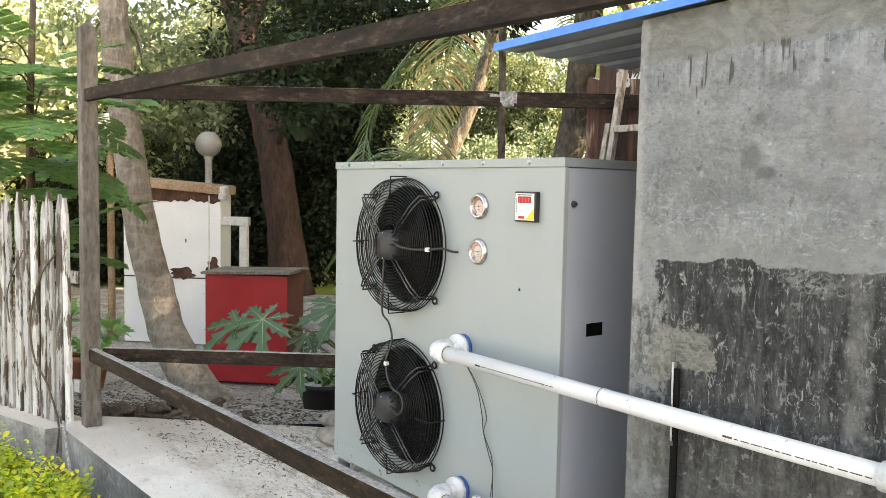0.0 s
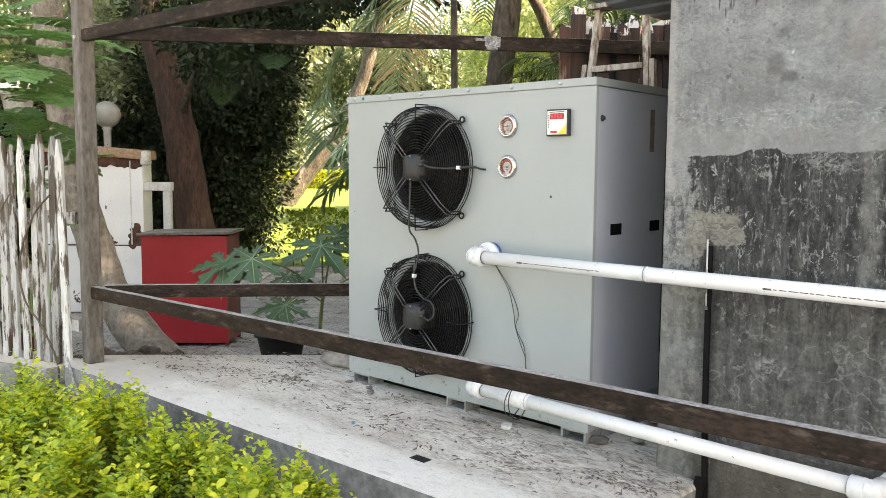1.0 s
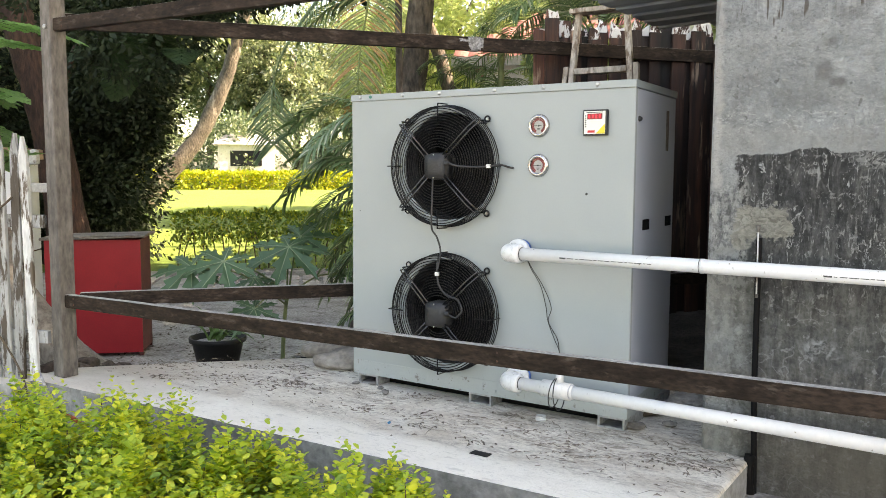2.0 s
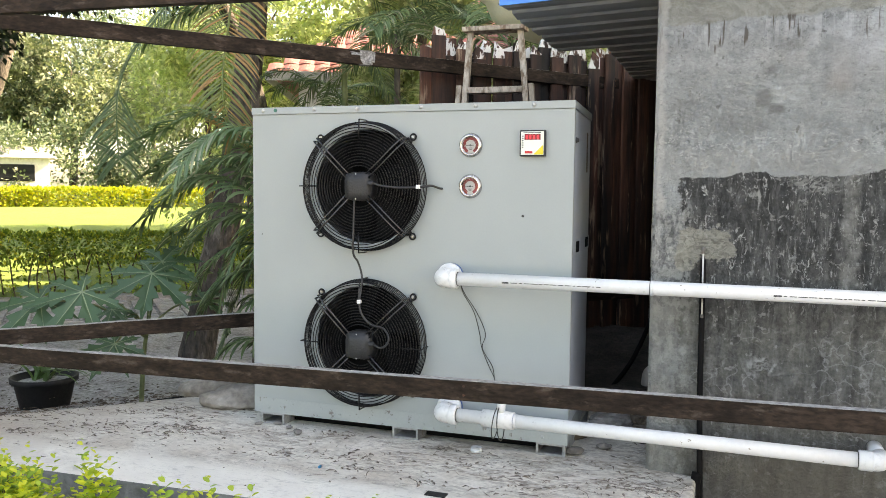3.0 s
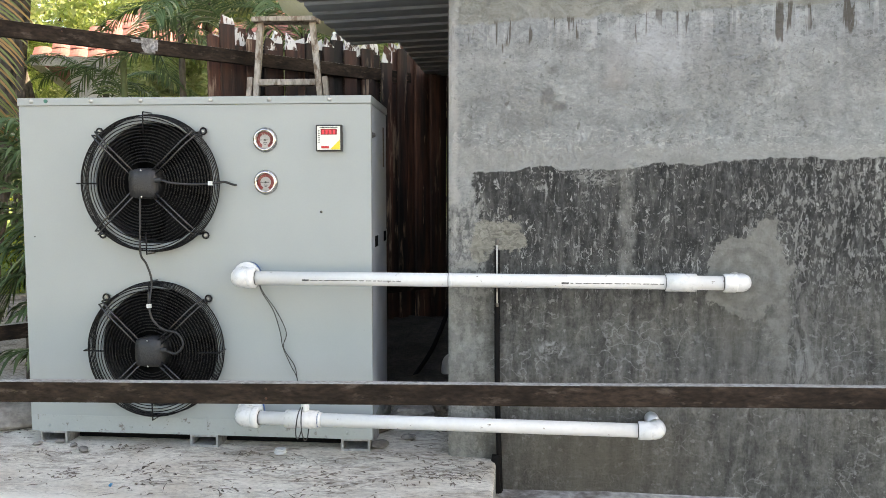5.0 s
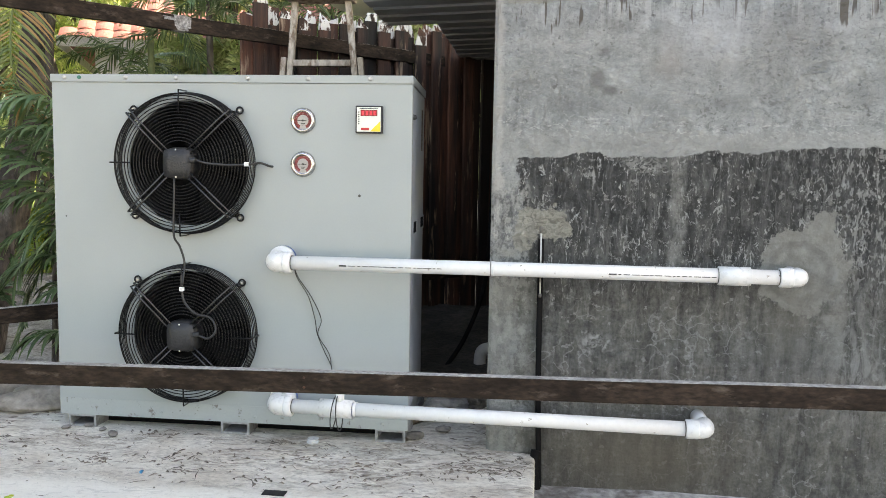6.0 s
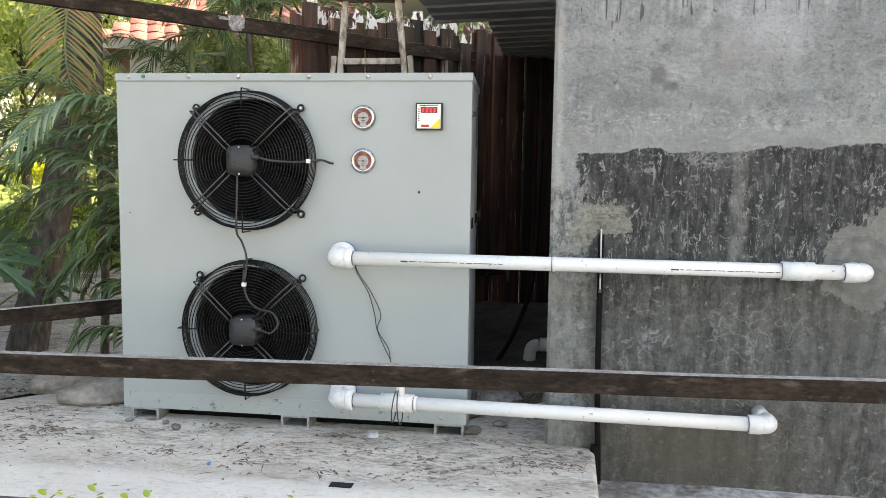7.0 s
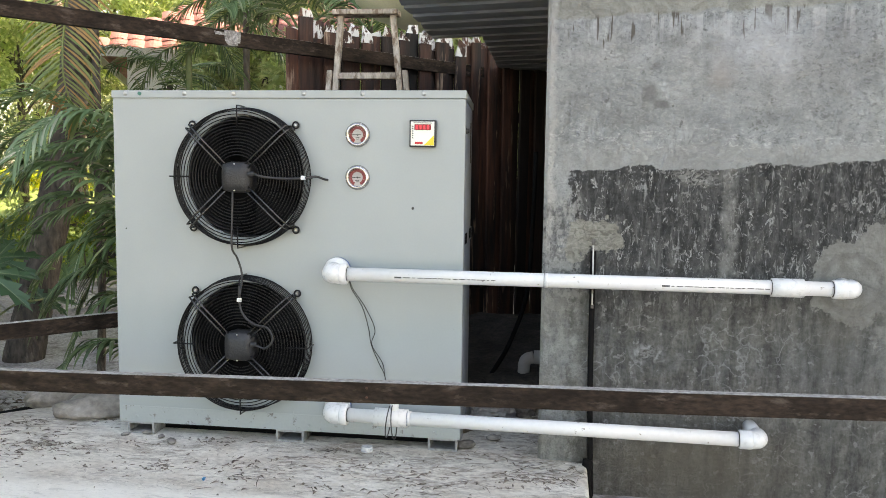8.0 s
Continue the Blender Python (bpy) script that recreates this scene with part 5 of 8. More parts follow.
def build_gauge(hp, x, z):
    g = part("gauge", lathe_bm([(0.0, 0.004), (0.033, 0.004), (0.034, 0.013), (0.037, 0.016), (0.043, 0.013), (0.048, 0.004), (0.048, 0)], 40, at_face(x, 0, z)), CHROME, hp, "round chrome-rimmed pressure gauge", shade=True)
    part("dial", lathe_bm([(0, 0.0052), (0.0325, 0.0052), (0.0325, 0.0041)], 36, at_face(x, 0, z)), GAUGE_WHITE, g)
    bm = bmesh.new()                                # red scale band, open at the foot
    n = 30
    vs = []
    for k in range(n + 1):
        a = radians(-64 + 308 * k / n)
        vs.append((bm.verts.new((x + 0.0322 * math.cos(a), -0.0058, z + 0.0322 * math.sin(a))), bm.verts.new((x + 0.021 * math.cos(a), -0.0058, z + 0.021 * math.sin(a)))))
    for p, q in zip(vs, vs[1:]):
        bm.faces.new((p[0], p[1], q[1], q[0]))
    part("scale", bm, GAUGE_RED, g, "red scale band")
    part("dial_print", box_bm(x - 0.0075, x + 0.0075, -0.0062, -0.0056, z - 0.0125, z - 0.0095, 0.0), INK, g)
    part("dial_print", box_bm(x - 0.005, x + 0.005, -0.0062, -0.0056, z - 0.0175, z - 0.0150, 0.0), INK, g)
    part("needle", box_bm(x - 0.020, x + 0.014, -0.0078, -0.0066, z - 0.0012, z + 0.0012, 0.0003), BLACK_PLASTIC, g)
    part("needle_hub", lathe_bm([(0, 0.0095), (0.003, 0.009), (0.004, 0.006)], 10, at_face(x, 0, z)), BLACK_PLASTIC, g)
    lens = part("lens", lathe_bm([(0, 0.0125), (0.0338, 0.0120), (0.0338, 0.0105), (0, 0.0110)], 32, at_face(x, 0, z)), GLASS, g, "clear lens")
    lens.visible_shadow = False
    for a in (70, 190, 310):
        c, s = math.cos(radians(a)), math.sin(radians(a))
        part("screw", lathe_bm([(0, 0.016), (0.002, 0.0155), (0.003, 0.012)], 8, at_face(x + 0.043 * c, 0, z + 0.043 * s)), STEEL, g)


def build_controller(hp):
    x0, x1, z0, z1 = 1.193, 1.294, 1.171, 1.272
    ctl = part("controller", box_bm(x0, x1, -0.020, 0.0, z0, z1, 0.004), BLACK_PLASTIC, hp, "square temperature controller with red display")
    part("face", box_bm(x0 + 0.006, x1 - 0.006, -0.0225, -0.0202, z0 + 0.006, z1 - 0.006, 0.0008), PANEL_CREAM, ctl, "cream face plate")
    part("display", box_bm(x0 + 0.020, x1 - 0.018, -0.0238, -0.0226, z1 - 0.038, z1 - 0.016, 0.0005), LED_WINDOW, ctl, "dark red display window")
    for k in range(4):                              # digits too blurred to read: bars
        xx = x0 + 0.0245 + k * 0.0145
        part("digit_bar", box_bm(xx + 0.001, xx + 0.0075, -0.0246, -0.0239, z1 - 0.034, z1 - 0.020, 0.0), LED, ctl, "glowing red digit")
    bm = bmesh.new()
    a = [bm.verts.new(p) for p in ((x1 - 0.007, -0.0229, z0 + 0.007), (x1 - 0.007, -0.0229, z0 + 0.045), (x1 - 0.045, -0.0229, z0 + 0.007))]
    bm.faces.new(a)
    part("corner_patch", bm, PANEL_YELLOW, ctl, "yellow triangular corner")
    part("name_bar", box_bm(x0 + 0.022, x0 + 0.052, -0.0236, -0.0226, z0 + 0.011, z0 + 0.020, 0.0004), PANEL_RED, ctl, "small red bar")
    part("text_bar", box_bm(x0 + 0.016, x1 - 0.016, -0.0231, -0.0226, z1 - 0.0125, z1 - 0.0095, 0.0), INK, ctl)
    for k in range(6):
        part("indicator", box_bm(x0 + 0.011, x0 + 0.016, -0.0234, -0.0226, z1 - 0.026 - k * 0.0085, z1 - 0.022 - k * 0.0085, 0.0003), BLACK_PLASTIC, ctl)


build_heat_pump()


# ---- pvc pipes ----
PR = 0.0252


def elbow_bm(corner, d_in, d_out, reach, r):
    """A bend from direction d_in to d_out about a corner."""
    c, a, b = Vector(corner), Vector(d_in), Vector(d_out)
    pts = [c + a * reach]
    for k in range(9):
        t = k / 8
        pts.append(c + a * reach * 0.62 * (1 - t) ** 2 + b * reach * 0.62 * t ** 2)
    pts.append(c + b * reach)
    return tube_bm(pts, r, 24)


def pipe_run(name, label, a, b, wall_y, tee=False, joints=(), prints=()):
    run = holder(name, label, "pipe", "pvc pipes at the unit")
    a, b = Vector(a), Vector(b)
    d = (b - a).normalized()
    part("pipe", tube_bm([a + d * 0.02, b - d * 0.02], PR, 28), PVC, run, shade=True)
    e = part("elbow", elbow_bm(a, (0, 1, 0), d, 0.056, PR * 1.48), PVC_FIT, run, "white elbow fitting", shade=True)
    part("collar", tube_bm([a + d * 0.040, a + d * 0.044, a + d * 0.064, a + d * 0.067], [PR * 1.48, PR * 1.56, PR * 1.54, PR * 1.40], 28), PVC_FIT, e, shade=True)
    part("seam", tube_bm([a + d * 0.0672, a + d * 0.0698], PR * 1.06, 28), INK, e, "dark joint line")
    part("stub", tube_bm([a + Vector((0, 0.05, 0)), Vector((a.x, -0.001, a.z))], PR * 1.05, 24), PVC, run, shade=True)
    part("flange", tube_bm([(a.x, -0.040, a.z), (a.x, -0.018, a.z)], PR * 1.98, 28), PVC_FIT, run, "round white flange", shade=True)
    part("gasket", tube_bm([(a.x, -0.0175, a.z), (a.x, -0.0005, a.z)], PR * 1.92, 28), BLUE_RING, run, "blue gasket ring", shade=True)
    out = elbow_bm(b, (0, 1, 0), -d, 0.050, PR * 1.24)
    f = part("elbow", out, PVC_FIT, run, "white elbow at the wall", shade=True)
    part("collar", tube_bm([b - d * 0.070, b - d * 0.068, b - d * 0.030, b - d * 0.026], [PR * 1.27, PR * 1.31, PR * 1.31, PR * 1.24], 28), PVC_FIT, f, shade=True)
    part("seam", tube_bm([b - d * 0.0728, b - d * 0.0702], PR * 1.07, 28), INK, f, "dark joint line")
    part("stub", tube_bm([b + Vector((0, 0.05, 0)), Vector((b.x, wall_y - 0.0005, b.z))], PR * 1.02, 24), PVC, run, shade=True)
    for s, ln, r in joints:
        p = a + d * s
        part("coupling", tube_bm([p - d * ln / 2, p + d * ln / 2], PR * r, 28), PVC_FIT, run, "pipe coupling", shade=True)
        part("seam", tube_bm([p - d * (ln / 2 + 0.0024), p - d * (ln / 2 + 0.0002)], PR * 1.07, 28), INK, run, "dark joint line")
    for s, ln in prints:                            # faded print line as bars
        p = a + d * s
        q = d.cross(Vector((0, 0, 1))).normalized()
        bm = bmesh.new()
        rng = random.Random(int(s * 100))
        t = 0.0
        while t < ln:
            w = rng.uniform(0.006, 0.03) if t > 0.03 else 0.026
            h = 0.006 if t == 0.0 else 0.0028
            ang = radians(-8)
            o = Vector((0, -math.cos(ang), math.sin(ang))) * (PR + 0.0004)
            c0 = p + d * t + o
            up = Vector((0, math.sin(-ang) * -1, math.cos(ang)))
            vs = [bm.verts.new(c0 + d * (w * i) + up * (h * j - h / 2)) for i, j in ((0, 0), (1, 0), (1, 1), (0, 1))]
            bm.faces.new(vs)
            t += w + rng.uniform(0.003, 0.008)
        part("print_line", bm, INK, run, "faded black print line")
    if tee:
        c = a + d * 0.235
        t = part("tee", tube_bm([c - d * 0.062, c + d * 0.062], PR * 1.34, 28), PVC_FIT, run, "white tee fitting", shade=True)
        part("tee_neck", tube_bm([c + Vector((0.012, 0, 0.02)), c + Vector((0.012, 0, 0.075))], PR * 0.62, 20), PVC_FIT, t, shade=True)
        part("ring", tube_bm([c + d * 0.062, c + d * 0.0645], PR * 1.10, 28), BLUE_RING, t)
        bm = bmesh.new()
        for k in range(2):
            tube(bm, [c + Vector((-0.010 + 0.020 * k + (0.006 - 0.010 * k) * math.sin(2 * math.pi * q / 24), 0.054 * math.cos(2 * math.pi * q / 24), (0.060 + 0.006 * k) * math.sin(2 * math.pi * q / 24) - 0.014)) for q in range(24)], 0.0022, 5, closed=True)
        part("wire_loop", bm, BLACK_PLASTIC, t, "sensor wire looped round the tee", shade=True)
    return run


pipe_run("pvc_pipe", "white pvc return pipe from the unit to the rendered wall", (0.918, -0.128, 0.697), (2.755, -0.165, 0.700), -0.03,
         joints=((0.80, 0.012, 1.06), (1.62, 0.105, 1.28)), prints=((0.25, 0.36), (1.20, 0.36)))
pipe_run("pvc_pipe", "white pvc supply pipe low beside the slab, with tee", (0.922, -0.128, 0.163), (2.465, -0.195, 0.170), -0.03, tee=True,
         joints=((0.30, 0.02, 1.1),), prints=())


def build_conduit():
    c = holder("conduit", "black conduit fixed upright on the rendered wall", "conduit")
    part("tube", tube_bm(spline([(1.885, -0.047, 0.80), (1.888, -0.047, 0.3), (1.898, -0.048, -0.02), (1.902, -0.05, -0.143)], 6), 0.0105, 14), RUBBER, c, shade=True)
    part("rod", tube_bm([(1.884, -0.0635, 0.835), (1.886, -0.0625, 0.60)], 0.0028, 8), OLD_WHITE, c, "thin pale rod clipped to the conduit", shade=True)
    part("rod_end", tube_bm([(1.884, -0.062, 0.845), (1.884, -0.062, 0.822)], [0.0075, 0.006], 10), STONE, c, shade=True)
    part("rod_end", tube_bm([(1.886, -0.062, 0.603), (1.886, -0.062, 0.590)], 0.0055, 10), STONE, c, shade=True)
    part("sleeve", tube_bm(spline([(1.888, -0.06, 0.02), (1.880, -0.068, -0.05), (1.893, -0.066, -0.143)], 5), 0.019, 12), RUBBER, c, shade=True)


build_conduit()


# ---- fences and ladder ----
def build_plank_fence():
    f = holder("plank_fence", "tall dark brown plank fence with flaking white tips behind the unit", "fence")
    a, b = Vector((0.27, 1.335, 0)), Vector((1.70, 2.66, 0))
    d = (b - a).normalized()
    n = d.cross(Vector((0, 0, 1)))
    ang = math.atan2(d.y, d.x)
    rng = random.Random(4)
    s, k = 0.0, 0
    total = (b - a).length
    while s < total - 0.05:
        w = rng.uniform(0.066, 0.088)
        proud = 0.034 if k % 2 else 0.0
        top = 1.935 + rng.uniform(-0.05, 0.025) + 0.01 * math.sin(k)
        lean = rng.uniform(-0.006, 0.006)
        bm = bmesh.new()
        drop = rng.choice((0.04, 0.06, 0.09))
        box(bm, 0, w, -0.011, 0.011, -0.35, top - drop, 0.003)
        box(bm, 0.0, w, -0.0112, 0.0112, top - drop + 0.0005, top, 0.0, mat=1)
        for v in bm.verts:
            if v.co.z > top - 0.002:
                v.co.x = w / 2 + (v.co.x - w / 2) * rng.uniform(0.3, 1.0)
                v.co.z += rng.uniform(-0.055, 0.02)
            v.co.x += lean * v.co.z
        m = Matrix.Translation(a + d * s + n * proud) @ Matrix.Rotation(ang, 4, 'Z')
        bmesh.ops.transform(bm, matrix=m, verts=bm.verts)
        part("plank", bm, [FENCE_WOOD, FENCE_TIP], f)
        s += w * 0.86
        k += 1
    for z in (0.5, 1.45):
        bm = box_bm(0, total, -0.055, -0.015, z - 0.035, z + 0.035, 0.004)
        bmesh.ops.transform(bm, matrix=Matrix.Translation(a) @ Matrix.Rotation(ang, 4, 'Z') @ Matrix.Translation((0, 0.075, 0)), verts=bm.verts)
        part("fence_rail", bm, DARK_WOOD, f)


def build_picket_fence():
    f = holder("picket_fence", "white picket fence with peeling paint on a cement kerb", "fence")
    a, d = Vector((-1.385, -0.79, -0.03)), Vector((-0.955, -0.297, 0)).normalized()
    ang = math.atan2(d.y, d.x)
    rng = random.Random(11)
    s = 0.0
    for k in range(32):
        w = rng.uniform(0.042, 0.056)
        top = 1.22 + rng.uniform(-0.045, 0.03)
        lean = rng.uniform(-0.02, 0.02)
        bm = bmesh.new()
        box(bm, 0, w, -0.010, 0.010, 0.0, top - 0.09, 0.003)
        box(bm, 0.002, w - 0.002, -0.0095, 0.0095, top - 0.0905, top, 0.0)
        bm.verts.ensure_lookup_table()
        for v in bm.verts:
            if v.co.z > top - 0.002:
                v.co.x = w / 2 + (v.co.x - w / 2) * rng.uniform(0.12, 0.32)
            v.co.x += lean * v.co.z + 0.003 * noise.noise(Vector((k, v.co.z * 3, 0)))
        bmesh.ops.transform(bm, matrix=Matrix.Translation(a + d * s) @ Matrix.Rotation(ang, 4, 'Z'), verts=bm.verts)
        part("picket", bm, PICKET, f)
        s += w + rng.uniform(0.024, 0.048)
    for z in (0.22, 0.80):
        bm = box_bm(-0.05, s, 0.011, 0.036, z - 0.032, z + 0.032, 0.003)
        bmesh.ops.transform(bm, matrix=Matrix.Translation(a + Vector((0, 0, 0))) @ Matrix.Rotation(ang, 4, 'Z') @ Matrix.Scale(-1, 4, (0, 1, 0)), verts=bm.verts)
        bmesh.ops.reverse_faces(bm, faces=bm.faces)
        part("fence_rail", bm, PICKET, f)
    # dead vine over the pickets
    v = holder("dead_vine", "dry brown vine hanging over the white pickets", "vine")
    off = Vector((-d.y, d.x, 0)) * 0.022
    line = [a + d * 0.10 + off + Vector((0, 0, 0.92)), a + d * 0.24 + off + Vector((0, 0, 0.80)), a + d * 0.36 + off + Vector((0, 0, 0.55)), a + d * 0.33 + off + Vector((0, 0, 0.34)), a + d * 0.20 + off + Vector((0, 0, 0.20)), a + d * 0.06 + off * 2 + Vector((0, 0, 0.02)), a + d * 0.0 + off * 4 + Vector((0, 0, -0.12))]
    part("vine_stem", tube_bm(spline(line, 8), 0.0055, 6), TWIG, v, shade=True)
    line = [a + d * 0.42 + off + Vector((0, 0, 0.92)), a + d * 0.52 + off + Vector((0, 0, 0.80)), a + d * 0.60 + off + Vector((0, 0, 0.66)), a + d * 0.58 + off + Vector((0, 0, 0.5))]
    part("vine_stem", tube_bm(spline(line, 8), 0.004, 6), TWIG, v, shade=True)


def build_ladder():
    l = holder("step_ladder", "old worn cream wooden step ladder standing behind the unit", "ladder")
    top, y = 1.888, 1.22
    xl = lambda z: 0.604 - 0.035 * (top - z)
    xr = lambda z: 0.882 + 0.13 * (top - z)
    for fx in (xl, xr):
        bm = tube_bm([(fx(top), y, top), (fx(0.0), y - 0.26, 0.001)], 0.021, 4)
        part("leg", rough_up(bm, 0.002, 9), LADDER_WOOD, l)
        sgn = -1 if fx is xl else 1
        bm = tube_bm([(fx(1.60) + sgn * 0.036, y - 0.045, 1.60), (fx(0.0) + sgn * 0.036, y - 0.30, 0.001)], 0.019, 4)
        part("rear_leg", bm, LADDER_WOOD, l)
    part("top_step", box_bm(xl(top) - 0.035, xr(top) + 0.03, y - 0.055, y + 0.06, top, top + 0.026, 0.005), LADDER_WOOD, l)
    for z in (1.572, 1.22, 0.87, 0.52, 0.2):
        yy = y - 0.26 * (top - z) / top
        part("rung", box_bm(xl(z) + 0.012, xr(z) - 0.012, yy - 0.03, yy + 0.03, z - 0.016, z + 0.016, 0.004), LADDER_WOOD, l)


def build_dish():
    d = holder("cream_basin", "large cream painted metal basin raised on a pole behind the fence", "basin", at=(0.90, 2.30, 2.0))
    part("bowl", lathe_bm([(0, 0.0), (0.2, 0.015), (0.36, 0.07), (0.47, 0.16), (0.52, 0.27), (0.55, 0.29), (0.555, 0.33), (0.53, 0.33), (0.50, 0.27), (0.45, 0.18), (0.34, 0.09), (0, 0.03)], 56), CREAM, d, shade=True)
    part("pole", tube_bm([(0, 0, 0.005), (0, 0, -2.6)], 0.04, 14), CREAM, d, shade=True)


build_plank_fence()
build_picket_fence()
build_ladder()
build_dish()


# ---- gap between unit and wall ----
def build_gap():
    e = holder("pvc_elbow", "dusty white pvc elbow standing by the wall in the gap", "pipe")
    part("bend", tube_bm(spline([(1.605, 1.07, -0.03), (1.605, 1.07, 0.09), (1.617, 1.07, 0.135), (1.655, 1.07, 0.150)], 6), 0.031, 20), GAUGE_WHITE, e, shade=True)
    part("collar", tube_bm([(1.655, 1.07, 0.150), (1.724, 1.07, 0.150)], 0.035, 20), GAUGE_WHITE, e, shade=True)
    h = part("hose", tube_bm(spline([(1.41, 0.75, 0.03), (1.44, 1.0, 0.06), (1.52, 1.25, 0.18), (1.60, 1.4, 0.42), (1.62, 1.5, 0.75), (1.63, 1.55, 1.2)], 8), 0.012, 10), RUBBER, shade=True)
    tagged(h, "black rubber hose rising in the gap by the wall", "hose")
    rng = random.Random(3)
    for i, (x, y, w, tall, mat, label) in enumerate(((1.50, 0.50, 0.085, 0.62, PAPER, "crumpled grey sheet on the slab beside the unit"), (1.61, 0.60, 0.075, 0.75, GREY_BOARD, "crumpled brown-grey sack beside the unit"),
                                                     (1.47, 0.68, 0.060, 0.80, GREY_BOARD, "crumpled brown-grey sack beside the unit"), (1.58, 0.40, 0.050, 0.50, PAPER, "crumpled grey sheet on the slab beside the unit"))):
        bm = bmesh.new()
        bmesh.ops.create_icosphere(bm, subdivisions=4, radius=1.0)
        for v in bm.verts:                          # folds and creases
            p = v.co.normalized()
            v.co = p * (0.80 + 0.38 * abs(noise.noise(p * 1.9 + Vector((i * 3, 0, 1)))) + 0.16 * abs(noise.noise(p * 5.3 + Vector((0, i * 2, 4)))))
            v.co = Vector((v.co.x * w * 1.35, v.co.y * w, max(v.co.z, -0.25) * w * tall))
        low = min(v.co.z for v in bm.verts)
        bmesh.ops.transform(bm, matrix=Matrix.Translation((x, y, 0.001 - low)) @ Matrix.Rotation(rng.random() * 3, 4, 'Z'), verts=bm.verts)
        tagged(part("crumpled_sheet", bm, mat), label, "scrap", "scraps in the gap")
    bm = bmesh.new()                                # soil drifted against the fence
    g = []
    for i in range(13):
        x = 0.95 + 0.77 * i / 12
        row = []
        for j in range(25):
            y = 0.72 + 1.50 * j / 24
            zz = 0.075 * smooth(0.72, 1.0, y) + 0.10 * smooth(1.2, 2.1, y) + 0.018 * noise.noise(Vector((x * 9, y * 9, 4))) * smooth(0.72, 0.9, y)
            row.append(bm.verts.new((x, y, max(zz, 0.002, height(x, y) + 0.012))))
        g.append(row)
    for p, q in zip(g, g[1:]):
        for k in range(24):
            bm.faces.new((p[k], q[k], q[k + 1], p[k + 1]))
    tagged(part("soil_heap", bm, SHADED_SOIL, shade=True), "brown soil drifted in the gap beside the unit, darkened for the gap's shade", "soil", kind="stuff")
    s = part("stick", tube_bm([(1.30, 0.10, 0.012), (1.52, 0.42, 0.016)], 0.012, 8), TWIG)
    tagged(s, "short brown stick on the slab by the unit's foot", "stick")
    w = part("washer", lathe_bm([(0, 0), (0.022, 0), (0.024, 0.006), (0.018, 0.012), (0.022, 0.015), (0.022, 0.018), (0, 0.018)], 16, Matrix.Translation((1.045, -0.05, 0.0))), PVC_FIT)
    tagged(w, "white plastic cap on the slab under the pipes", "cap")


